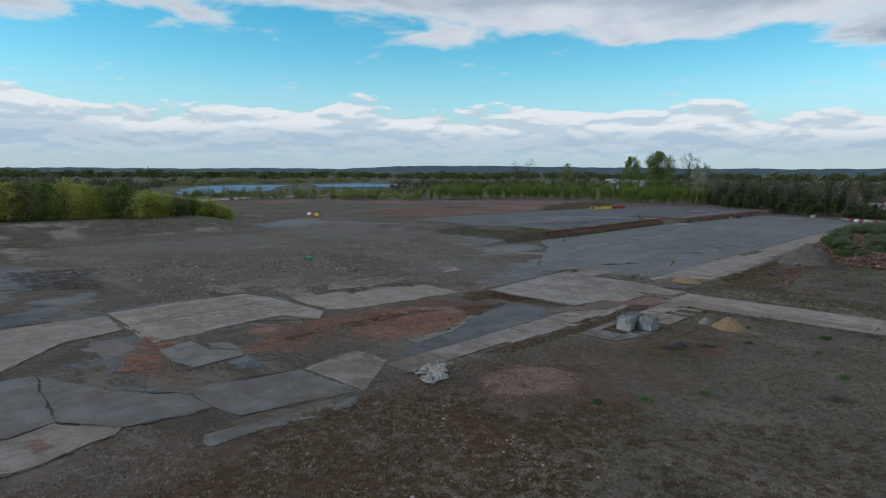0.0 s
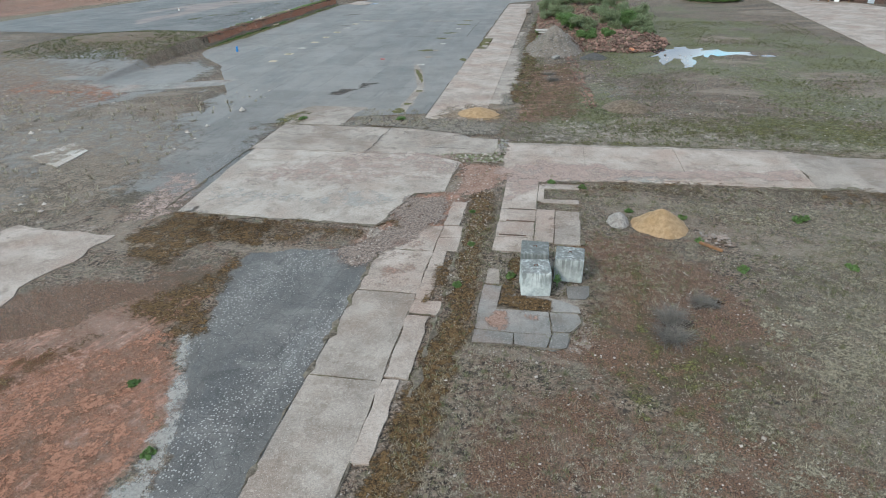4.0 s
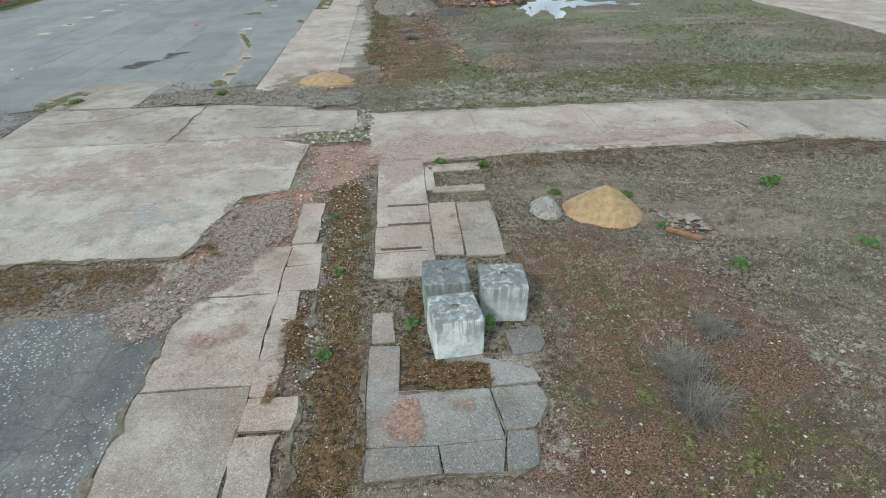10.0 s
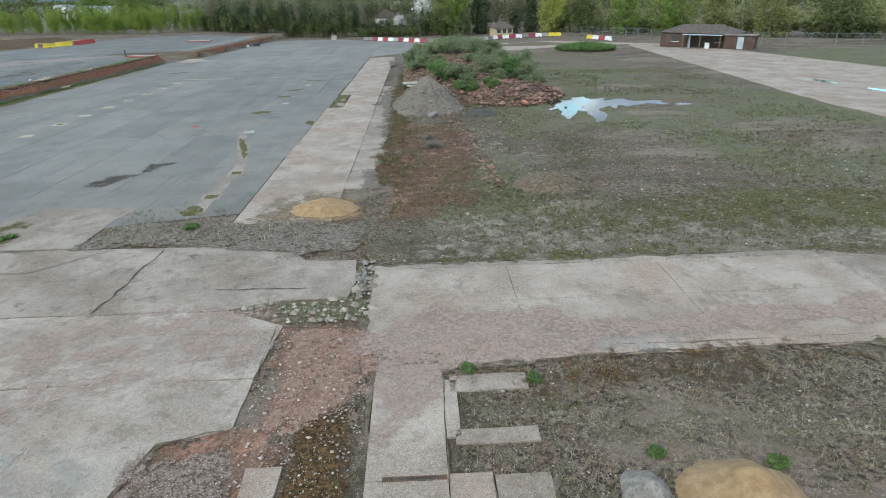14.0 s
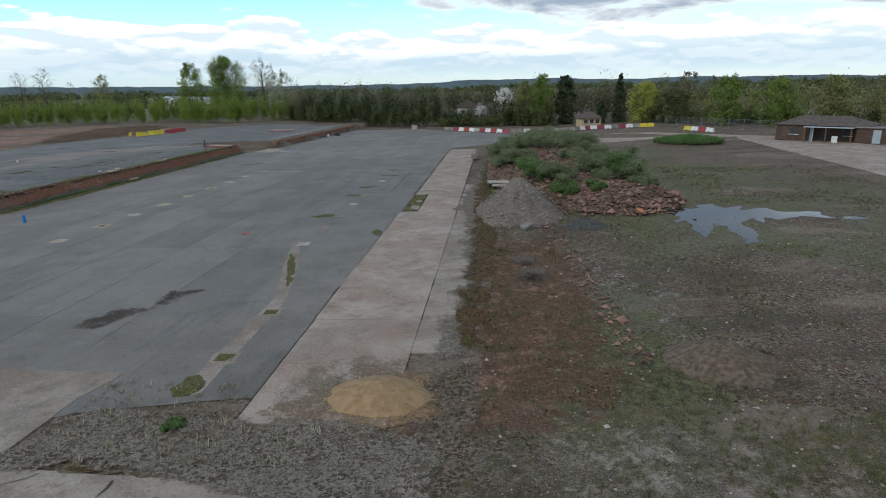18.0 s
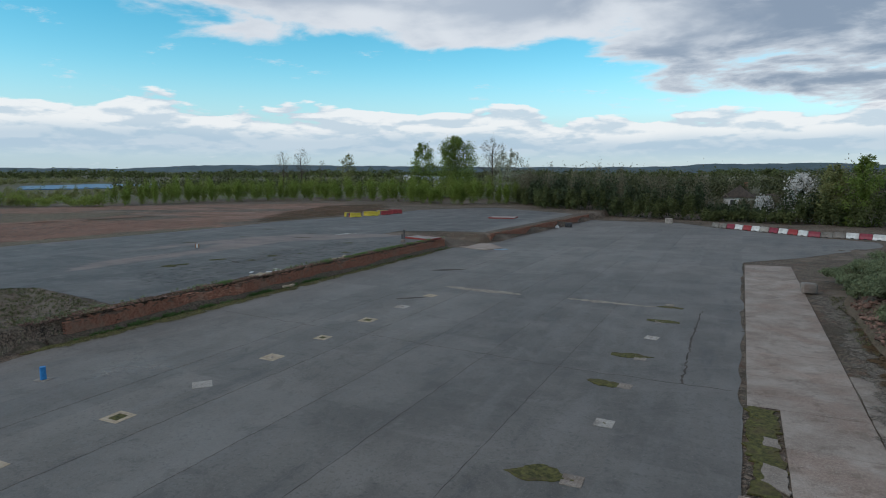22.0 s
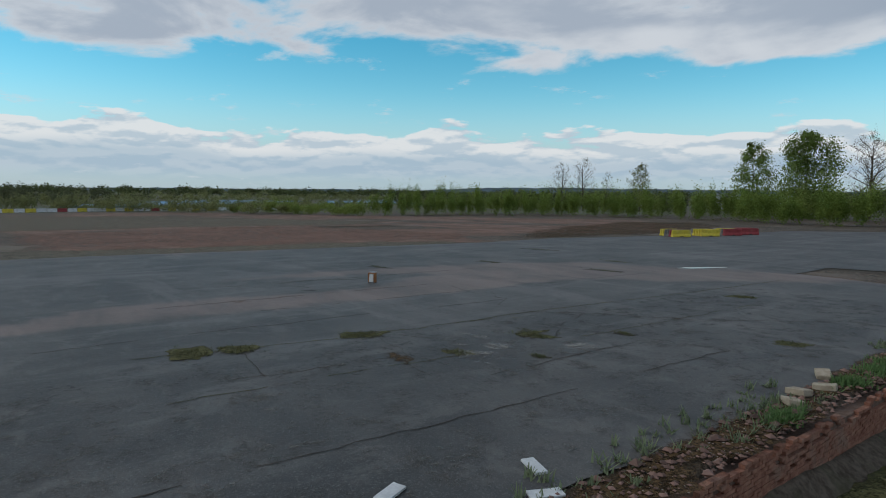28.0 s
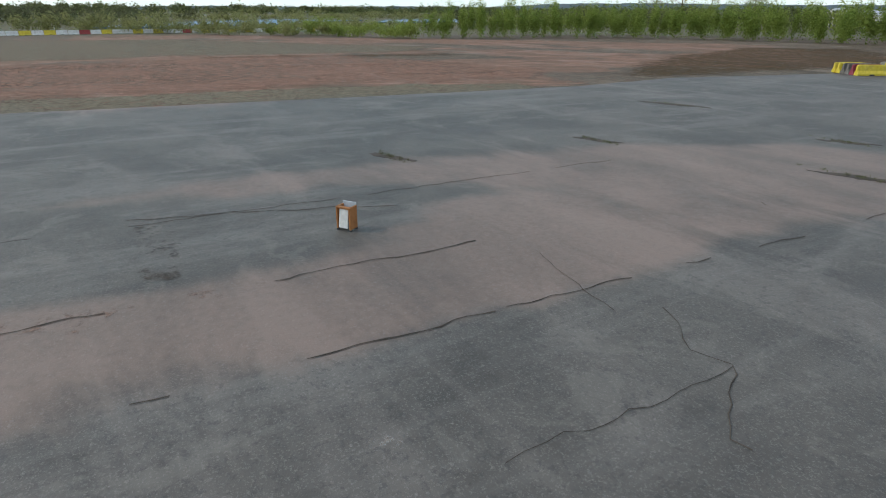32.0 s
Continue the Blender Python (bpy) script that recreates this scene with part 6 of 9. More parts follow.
def crack(pts, width=0.035, z=P - 0.008, mat="silt", wig=0.14):
    """A weedy joint or crack along a line."""
    line = []
    for (x0, y0), (x1, y1) in zip(pts, pts[1:]):
        n = max(2, int(math.hypot(x1 - x0, y1 - y0) / 0.22))
        for k in range(n):
            t = k / n
            x, y = x0 + (x1 - x0) * t, y0 + (y1 - y0) * t
            line.append((x + wig * float(vnoise(x, y, 0.45, 3, 3)), y + wig * float(vnoise(x, y, 0.45, 4, 3))))
    line.append(pts[-1])
    bm = bmesh.new()
    prev = None
    for i, (x, y) in enumerate(line):
        x1, y1 = line[min(i + 1, len(line) - 1)]
        x0, y0 = line[max(i - 1, 0)]
        d = math.hypot(x1 - x0, y1 - y0) + 1e-6
        w = width * (0.28 if z > 0.5 else 0.5) * (0.25 + 1.3 * hashed(i, int(x * 10), 3))
        nx, ny = -(y1 - y0) / d * w, (x1 - x0) / d * w
        row = (bm.verts.new((x - nx, y - ny, z)), bm.verts.new((x, y, z + 0.006)), bm.verts.new((x + nx, y + ny, z)))
        if prev and (z < 0.5 or float(vnoise(x, y, 1.6, 12, 2)) > -0.22):
            bm.faces.new((prev[0], prev[1], row[1], row[0]))
            bm.faces.new((prev[1], prev[2], row[2], row[1]))
        prev = row
    ob = new("crack", mesh_of("crack", bm, mat))
    tagged(ob, "dirt-filled crack in the platform tarmac", "crack", kind="stuff")


crack([(-58.9, 26), (-58.7, 30.3), (-58.5, 34.5), (-58.4, 38)], 0.06)
crack([(-56.2, 29), (-55.9, 33), (-55.7, 37.9), (-55.3, 43.4), (-55.0, 52)], 0.045)
crack([(-57.2, 38.7), (-55.7, 38.2), (-54.85, 38.1)], 0.02)
crack([(-54.5, 38.8), (-53.5, 38.1), (-53, 38.25), (-52.1, 37.0), (-51.2, 36.9), (-50.2, 36.9)], 0.025)
crack([(-53.1, 34.6), (-53.0, 36.0), (-52.98, 37.2), (-53.0, 38.25)], 0.02)
crack([(-50.4, 33.5), (-50.4, 36.9), (-50.0, 41), (-49.5, 46), (-49, 54)], 0.06, mat="moss")
crack([(-50.4, 36.9), (-49.0, 38.4), (-46.0, 40.5), (-43, 44)], 0.03)
crack([(-49.0, 38.4), (-48.2, 36.2), (-47.0, 34.5)], 0.03)
crack([(-47.6, 24), (-47.2, 30), (-46.6, 36), (-46.2, 46)], 0.05, mat="moss")
crack([(-50, 31), (-48.5, 31.8), (-47.1, 31.5), (-45, 33)], 0.025)
crack([(-44, 20), (-43.6, 28), (-43.2, 38)], 0.05)
crack([(-63, 28), (-62.6, 36), (-62.2, 46)], 0.03)
crack([(-53.74, 22), (-53.7, 25.4), (-53.65, 27.3), (-53.5, 29), (-53.5, 32)], 0.03)
crack([(-51.6, 24), (-51.0, 27.1), (-50.7, 29.2), (-50.5, 31.7), (-50.4, 34.3), (-49.8, 36)], 0.05, mat="moss")
crack([(-50.9, 26.5), (-49.4, 26.3), (-48.2, 26.2)], 0.03), crack([(-48.4, 25.5), (-48.1, 27.6), (-48.0, 28.8), (-47.9, 30)], 0.035)
crack([(-50.2, 30.3), (-49.4, 30.1), (-48.5, 30.1), (-47, 29.4), (-46, 29.3)], 0.035), crack([(-45.3, 30.5), (-45.3, 32), (-45.3, 33.4), (-45.25, 36)], 0.045)
crack([(-46.7, 34.5), (-45.8, 34.1), (-45.2, 34)], 0.03), crack([(-57.1, 45.3), (-56, 44.7), (-55.4, 44.5)], 0.03)
crack([(-64, 30.2), (-63.3, 32), (-62.4, 35.1), (-61.8, 36.5), (-60.7, 39)], 0.045)
for yy in (16,):
    crack([(-37, yy + 2), (-24, yy + 1), (-12, yy), (-6, yy)], 0.02, 0.012)
crack([(-8.0, 16), (-8.1, 24), (-8.0, 31)], 0.09, 0.014)


FILMS = []


def film(name, label, poly, mat, dens=0.75, soft=0.4, rag=0.5, lump=1.4, step=0.3, z=None, category="dirt"):
    """A thin layer lying on ground and slabs, thick within the outline and breaking up towards it."""
    k = len(FILMS)
    m = soft + rag
    xs = np.arange(min(p[0] for p in poly) - m, max(p[0] for p in poly) + m + step, step)
    ys = np.arange(min(p[1] for p in poly) - m, max(p[1] for p in poly) + m + step, step)
    x, y = np.meshgrid(xs, ys, indexing="ij")
    a = dens * smooth(-soft, soft, inside(x, y, poly) + rag * vnoise(x, y, lump, 200 + k, 3))
    live = a > 0.02
    keep = live[:-1, :-1] | live[1:, :-1] | live[:-1, 1:] | live[1:, 1:]
    ny = len(ys)
    i, j = np.where(keep)
    c = i * ny + j
    quads = np.stack([c, c + ny, c + ny + 1, c + 1], -1)
    used, back = np.unique(quads, return_inverse=True)
    x, y, a = x.ravel()[used], y.ravel()[used], a.ravel()[used]
    h = np.where(on_slab(x, y, 0.15), 0.046, terrain(x, y) + 0.016) if z is None else np.full(len(x), z)
    me = data_mesh(name, np.stack([x, y, h + 0.0015 * (k % 7)], -1).tolist(), back.reshape(-1, 4).tolist(), mat, True)
    at = me.color_attributes.new("zone", "FLOAT_COLOR", "POINT")
    at.data.foreach_set("color", np.stack([a, a, a, a], -1).astype(np.float32).ravel())
    FILMS.append(tagged(new(name, me), label, category, kind="stuff"))


# crossing and hardstanding
crack([(-7.5, -24.4), (-7.6, -25.7), (-7.6, -27.3), (-7.8, -29.3)], 0.05, 0.05)
crack([(-4.4, -28.0), (-2.8, -28.15), (-1.45, -28.15)], 0.05, 0.05)
crack([(-15, -26.4), (-11.5, -26.0), (-9.5, -24.2)], 0.03, 0.05)
film("gravel_spread", "pinkish crushed gravel spilled over tarmac and slabs", [(-4.65, -42.96), (-5.67, -42.0), (-4.85, -40.65), (-3.86, -39.0), (-3.98, -35.5), (-1.67, -35.6), (-1.3, -38.0), (-1.9, -39.3), (-2.5, -40.9), (-3.5, -42.2), (-3.5, -43.1)], "film_gravel", 0.72, 0.5, 0.5)
film("red_dust", "orange-red dust on the slab edge", [(-3.2, -40.2), (-1.4, -40.0), (-1.5, -44.2), (-3.3, -44.0)], "film_red", 0.34, 0.6, 0.6)
film("edge_moss", "brown moss along the hardstanding edge", [(-12.5, -41.0), (-14.0, -38.8), (-9.1, -39.2), (-6.15, -39.4), (-4.52, -39.3), (-3.73, -37.7), (-3.6, -35.2), (-2.95, -36.6), (-3.4, -39.7), (-4.3, -40.1), (-6.5, -40.3), (-8.0, -41.0)], "film_moss", 0.46, 0.6, 0.9, 1.0, 0.2)
film("median_moss", "rusty moss and weeds between the slab rows", [(-0.6, -34.6), (0.72, -34.4), (0.75, -38.2), (0.98, -43.5), (1.0, -47.6), (0.6, -54), (-1.0, -56), (-0.5, -48), (-0.05, -45.7), (-0.2, -43.4), (-0.35, -39.4)], "film_moss", 0.62, 0.3, 0.3, 1.0)
film("row_moss", "earth and moss over broken slabs", [(-1.1, -45.1), (-1.0, -44.6), (-0.95, -42.5), (-0.43, -41.4), (-0.2, -42.6), (-0.25, -44), (-0.57, -45), (-0.9, -45.5)], "film_moss", 0.55, 0.25, 0.3, 0.8, 0.15)
film("red_dust", "fine red dust over the slab joint", [(-1.5, -30.6), (0.9, -30.9), (1.3, -31.8), (0.9, -33.0), (0.6, -34.4), (-0.7, -35.3), (-1.6, -35.2), (-1.4, -32.7)], "film_red", 0.72, 0.4, 0.3)
film("red_dust", "pink dust blown over the crossroad", [(0.4, -31.0), (2.8, -29.6), (6.9, -30.6), (12, -30.4), (16, -30), (16, -31.4), (8, -32.2), (4.9, -32.8), (3.2, -33.2), (2.4, -35.6), (1.0, -36.0), (0.9, -33)], "film_pink", 0.6, 0.6, 0.7, 2.0)
film("red_dust", "red earth washed over the crossroad", [(0.8, -31.2), (2.4, -30.6), (4.0, -31.6), (3.0, -33.0), (1.2, -33.6)], "film_red", 0.4, 0.7, 0.6)
film("pale_dust", "whitish worn patch on the crossroad", [(5.8, -31.7), (8.4, -31.4), (10, -31.9), (8.0, -32.6), (6.1, -32.5)], "film_pale", 0.55, 0.4, 0.5)
film("pink_dust", "pinkish dust on the hardstanding", [(-14.5, -31.5), (-6, -28.2), (-1.6, -29), (-1.6, -33), (-5, -33.5), (-13.5, -36.5)], "film_pink", 0.45, 1.5, 1.6, 3.5)
film("pale_dust", "pale worn streak on the hardstanding", [(-14, -38), (-5.5, -37.6), (-4, -36), (-6, -35.4), (-13.5, -35.8)], "film_pale", 0.42, 0.9, 1.2, 3.0)
film("crossroad_moss", "earth and moss creeping over the crossroad's edge", [(0.6, -26.0), (0.5, -26.9), (5.8, -26.8), (11, -27.0), (14.3, -26.7), (18, -27.3), (24, -28), (24, -26.5), (12, -25.8)], "film_olive", 0.42, 0.6, 0.8, 0.9, 0.22)
film("crossroad_moss", "earth and moss creeping over the crossroad's edge", [(3.0, -33.6), (5.0, -33.0), (8.0, -32.7), (11.9, -32.5), (16.5, -32.0), (24, -33.5), (24, -35), (12, -33.8), (5, -34.4)], "film_moss", 0.4, 0.7, 0.9, 0.9, 0.22)
film("verge_gravel", "grey broken gravel between slabs and tarmac", [(-11.1, -24.0), (-10.9, -21.9), (-9.9, -20.0), (-8.4, -21.5), (-5.9, -21.6), (-2.9, -21.7), (-0.5, -22.2), (0.3, -22.1), (0.0, -25.5), (-2.2, -25.4), (-3.5, -24.9), (-7.7, -23.9)], "film_verge", 0.62, 0.4, 0.5, 0.7, 0.15)
film("verge_moss", "olive moss and weeds between slabs and tarmac", [(-11.3, -23.9), (-10.8, -22.9), (-9.0, -23.2), (-7.2, -22.6), (-5.6, -23.3), (-3.0, -23.2), (-1.2, -24.4), (-1.4, -25.6), (-2.4, -25.3), (-5.2, -24.2), (-9.4, -23.8)], "film_moss", 0.55, 0.35, 0.8, 0.6, 0.15)
film("verge_moss", "olive moss over the slab corner", [(-16.6, -22.2), (-15.4, -20.6), (-14.6, -21.2), (-14.3, -23.4), (-15.6, -24.4)], "film_olive", 0.5, 0.5, 0.8, 0.8, 0.2)
film("wet_edge", "dark damp band along the broken slab edge", [(-7.3, -24.4), (-2.2, -25.7), (-2.6, -26.5), (-6.2, -25.7)], "film_damp", 0.34, 0.7, 0.8, 0.9, 0.15)
film("worn_slabs", "grey worn weathering over the hardstanding", [(-15.2, -29), (-15.2, -24.2), (-8, -24.5), (-3, -26), (-1, -27.5), (-4, -30), (-9, -30.5)], "film_worn", 0.24, 1.8, 2.0, 2.4, 0.25)
film("tan_dust", "sandy dust on the end of the slab strip", [(-5.6, -21.6), (-5.0, -18.4), (-2.6, -17.0), (-1.0, -18.4), (-1.4, -21.6)], "film_tan", 0.45, 0.6, 0.8, 1.0, 0.2)
film("strip_dirt", "dark dirt and weeds over the worn slab edge", [(-0.7, -17.5), (-0.35, -10), (-0.6, -2), (-0.9, 4), (-1.6, 8), (-1.5, 14), (-0.9, 20), (-0.9, 30), (-1.2, 40), (0.9, 40), (0.9, 20), (0.9, -17.5)], "film_verge", 0.62, 0.5, 0.9, 1.0, 0.2)
film("strip_moss", "brown moss along the slab edge", [(-0.15, -17), (0.0, -6), (-0.25, 4), (-0.5, 16), (0.2, 30), (1.8, 30), (1.6, 12), (1.3, -4), (1.0, -17)], "film_moss", 0.6, 0.35, 0.7, 0.8, 0.2)
film("strip_stain", "dark weathering streaks on the slab strip", [(-5.4, -16), (-5.2, 4), (-4.2, 20), (-4.6, 52), (-2.0, 52), (-1.8, 16), (-2.2, -4), (-2.6, -16)], "film_worn", 0.16, 2.0, 2.0, 2.6, 0.3)
film("sand_spill", "ochre sand trodden over the strip", [(-5.2, -21.2), (-3.0, -18.2), (-0.6, -18.6), (0.2, -21.2), (-2.0, -22.6)], "film_sand", 0.55, 0.7, 0.6)
# pad
film("red_patch", "orange-red stain on the grey pad", [(1.46, -45.9), (1.67, -45.35), (2.12, -45.25), (2.2, -46.4), (1.86, -46.6)], "film_red", 0.8, 0.2, 0.2, 0.5, 0.12)
film("red_patch", "orange-red stain on the grey pad", [(2.6, -45.4), (3.3, -45.35), (3.2, -45.8), (2.7, -45.75)], "film_red", 0.55, 0.2, 0.2, 0.5, 0.12)
film("pad_moss", "dark moss and grit round the blocks", [(1.72, -43.6), (1.95, -40.9), (2.5, -41.4), (2.3, -43.9), (3.5, -44.55), (3.6, -45.0), (3.0, -45.25), (2.57, -45.1), (1.75, -44.9)], "film_moss", 0.66, 0.2, 0.25, 0.7, 0.15)
film("pad_dust", "grey-pink dust over old slabs", [(1.1, -39.6), (4.7, -39.9), (4.7, -36.7), (2.8, -36.6), (2.8, -41.3), (1.1, -41.6)], "film_red", 0.26, 0.5, 0.6, 1.0)
# south-west cleared floors
film("moss_band", "dark brown moss band across red earth", [(-15.6, -54.2), (-13.7, -51.6), (-11.7, -47.9), (-10.7, -48.3), (-12.0, -52.0), (-12.4, -55.5)], "film_moss", 0.42, 0.7, 0.8, 1.0)
film("moss_band", "dark brown moss band across red earth", [(-10.6, -55.7), (-11.4, -54.1), (-10.5, -52.4), (-8.9, -49.5), (-7.9, -50.4), (-8.6, -52.9), (-8.4, -54.7)], "film_moss", 0.42, 0.7, 0.8, 1.0)
film("moss_band", "brown moss beside the dark tarmac", [(-12.0, -47.0), (-11, -46), (-9.5, -42.7), (-8.5, -43.4), (-8.7, -45.6), (-7.7, -48.1), (-8.0, -48.7), (-9.5, -47.8)], "film_moss", 0.55, 0.6, 0.7, 1.0)
film("moss_band", "brown moss between old floors", [(-14.2, -43.5), (-15.2, -41.8), (-14.2, -38.8), (-11.5, -39.6), (-9.1, -39.4), (-8.9, -41.8), (-11, -42.1), (-12.2, -43.9)], "film_moss", 0.55, 0.5, 0.7, 1.2)
film("moss_band", "brown moss over old floors", [(-31.3, -40.3), (-26.4, -38.2), (-24.6, -41.6), (-20, -42.3), (-23, -46), (-22.5, -50), (-25.5, -48.5), (-24.5, -46)], "film_moss", 0.45, 0.6, 0.9, 1.6, 0.4)
film("pale_dust", "whitish dried mud on an old floor", [(-28, -46.7), (-27.3, -42.4), (-26.2, -39.5), (-25.2, -39.9), (-24.4, -43.9), (-24.7, -46.4)], "film_pale", 0.85, 0.4, 0.5, 1.6)
film("concrete_sliver", "thin pale concrete edge beside dark tarmac", [(-8.6, -48.2), (-8.3, -47.9), (-6.3, -51.7), (-5.8, -53.2), (-5.6, -57), (-6.6, -57), (-6.8, -52)], "film_pale", 0.6, 0.25, 0.3, 0.8, 0.2)
film("red_earth", "bare red earth amid dark moss", [(2.9, -60.3), (1.7, -57.3), (3.4, -55), (5.7, -54.9), (6.7, -57.8), (5.6, -61.1)], "film_red", 0.6, 0.6, 0.8, 1.6)
film("rust_moss", "thick rusty moss over gravel", [(2, -79), (-0.5, -70), (-1.0, -65.3), (2.4, -62.5), (6.8, -61.6), (9, -56), (13, -56), (14, -64), (12, -73)], "film_moss", 0.46, 1.5, 1.8, 2.0, 0.4)
film("moss_band", "dark moss round the floor slabs", [(-15.8, -75.8), (-16, -73), (-11.6, -70.4), (-6.9, -62.6), (-10.1, -62.1), (-10, -65.6), (-8.2, -68.4), (-7.2, -70.2), (-10.6, -74.4)], "film_damp", 0.3, 0.5, 0.8, 1.4, 0.35)
film("red_earth", "orange-red earth by a floor slab", [(-16, -73), (-21.5, -69.2), (-16, -67.5), (-13.7, -70.9), (-9.8, -71.3), (-13.6, -73.7)], "film_orange", 0.5, 0.5, 0.7, 1.4, 0.35)
film("red_stain", "dull red stain on a dark floor", [(-6.8, -79.5), (-6.6, -79), (-4.8, -78.4), (-4.7, -79.3)], "film_red", 0.7, 0.25, 0.3, 0.8, 0.2)
film("red_earth", "red earth between cleared floors", [(-12.8, -65.7), (-17.2, -57.5), (-15, -51), (-9.3, -47), (-6.4, -51), (-7.4, -57.5), (-11.8, -63.8)], "film_orange", 0.46, 0.8, 1.3, 1.4, 0.3)
film("moss_band", "dark moss streak over red earth", [(-13.5, -63), (-14.5, -57), (-12.5, -53), (-11.5, -55), (-12.0, -60), (-12.4, -63)], "film_moss", 0.45, 0.6, 1.0, 1.2, 0.3)
film("tarmac_remnant", "dark remnant of tarmac on cleared ground", [(-47, -73), (-65, -71), (-60, -62), (-44, -66)], "film_damp", 0.5, 1.5, 2.0, 4.0, 0.8)
film("straw_band", "straw-coloured rough grass on cleared ground", [(-78, -60), (-62, -36), (-46, -28), (-38, -40), (-50, -56)], "film_straw", 0.5, 2.0, 3.5, 4.0, 0.9)
film("straw_band", "brown rough grass before the willows", [(-99, -66), (-97, -22), (-90, -18), (-86, -40), (-88, -64)], "film_olive", 0.5, 2.0, 3.0, 4.0, 0.9)
film("pink_dust", "pinkish dust on an old floor", [(-30, -68), (-29.8, -57), (-19, -56.5), (-19.4, -68)], "film_pink", 0.42, 1.0, 1.6, 2.5, 0.4)
film("brown_turf", "dark brown turf and gravel", [(8, -76), (11, -61), (15, -52), (30, -48), (36, -75), (20, -86)], "film_moss", 0.36, 2.0, 3.0, 3.0, 0.7)
film("pale_track", "pale dusty track over turf", [(12.5, -67), (10.8, -60), (12.4, -56), (13.6, -57), (12.8, -61), (15, -67)], "film_tan", 0.42, 0.8, 1.2, 2.0, 0.4)
film("tan_dust", "pale tan dust over the cleared west ground", [(-105, -60), (-95, 0), (-62, 2), (-41, -10), (-20, -26), (-17, -40), (-32, -56), (-60, -70)], "film_tan", 0.5, 4.0, 5.0, 7.0, 1.2)
film("tan_dust", "pale tan gravel by the cleared floors", [(-17, -57), (-9, -64), (-3, -63), (-2, -73), (-4, -82), (2, -82), (0, -66), (-3, -58)], "film_tan", 0.4, 0.8, 1.2, 2.0, 0.5)
film("brown_turf", "brown turf on cleared ground", [(-36.2, -42.4), (-52.9, -32.9), (-41.7, -30.4), (-33, -30.7), (-32.3, -39.5), (-32, -43.9)], "film_moss", 0.5, 1.2, 2.0, 3.5, 0.7)
film("red_earth", "red earth washed over the west tarmac", [(-58, -30), (-55.4, -21.3), (-52.7, -8), (-36, -14), (-33.2, -16), (-34.6, -22.8), (-44.2, -25.6)], "film_orange", 0.45, 1.5, 2.0, 3.5, 0.7)
film("pink_dust", "pink dust over the tarmac by the hardstanding", [(-17, -41), (-18, -34.5), (-16, -32.4), (-14.7, -37.3), (-14.1, -39.7)], "film_pink", 0.5, 0.8, 0.8, 1.8)
# mossy field and red strip
film("rust_moss", "rusty moss and brick dust strip", [(0.8, -21.3), (0.5, -16.5), (0.6, -2.9), (4.8, -0.6), (5.2, -9.4), (5.7, -16), (5.2, -20.9)], "film_rust", 0.5, 0.6, 0.7, 1.4)
film("pale_dust", "pale dried mud on the mossy field", [(7.1, -9.3), (11.6, -9.6), (10.1, -15), (7.5, -15.9), (6.3, -14.1)], "film_pale", 0.3, 1.0, 1.2, 2.0)
film("straw_mat", "matted grey straw and dry moss", [(9.6, -47), (11.5, -43.5), (12.5, -39), (17, -36.5), (24, -38), (24, -50), (16, -52)], "film_straw", 0.46, 1.0, 1.6, 2.2)
film("straw_mat", "matted grey straw and dry moss", [(5, -50), (9, -47.8), (15, -51), (14, -58), (8, -57)], "film_straw", 0.36, 1.0, 1.6, 2.0)
film("straw_mat", "matted straw along the crossroad", [(4.5, -34.6), (10, -34.2), (20, -35), (20, -37.5), (12, -38.2), (9.6, -36.2), (5.2, -36)], "film_straw", 0.42, 0.7, 1.1, 1.8)
film("green_moss", "olive green moss cushions on earth", [(4.8, -47.8), (5.2, -44), (6.2, -40), (8, -41), (7.4, -44.6), (9.5, -46.5), (11, -50), (6, -52)], "film_olive", 0.34, 0.9, 1.4, 1.2)
film("green_moss", "olive green moss on the mossy field", [(6, -24.5), (9, -20), (20, -19), (30, -22), (30, -26)], "film_olive", 0.42, 1.5, 2.0, 3.0, 0.6)
# shade beneath the stalk bundles, painted as dark sheets on the ground
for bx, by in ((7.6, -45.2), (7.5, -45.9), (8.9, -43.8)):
    film("dark_litter", "dark film painted as shade under dead stalks", blob(bx, by, 0.5, 0.35, 10, 0.3, 3), "film_damp", 0.75, 0.2, 0.25, 0.5, 0.12)
# yard and platform
for poly in ([(-15.3, -15.4), (-14.9, -12.9), (-13.2, -12.7), (-13.7, -14.9)], [(-13.8, -12.7), (-13.7, -10.8), (-12.2, -10.8), (-12.7, -12.8)]):
    film("damp_stain", "dark damp stain on tarmac", poly, "film_damp", 0.6, 0.4, 0.5, 0.9, 0.2, 0.02, "stain")
film("worn_tarmac", "pale scuffed patch on tarmac", [(-34, 5.5), (-32.6, 9), (-29.5, 8.4), (-31.4, 5.4)], "film_pale", 0.36, 0.7, 0.8, 1.5, 0.3, 0.018, "stain")
PF = P - 0.006
film("worn_tarmac", "rough old tarmac with pale lichen", [(-50.6, 22), (-50.5, 31.7), (-50.4, 34.3), (-49.9, 40.8), (-49.9, 50), (-41, 50), (-41, 20), (-46, 17)], "film_worn", 0.3, 0.3, 0.5, 1.2, 0.4, PF, "stain")
film("worn_tarmac", "pale lichen blotch on tarmac", [(-49.5, 32.8), (-47.7, 33.6), (-45.6, 31.3), (-46, 30.4), (-47.6, 30.9)], "film_pale", 0.36, 0.5, 0.8, 0.9, 0.2, PF, "stain")
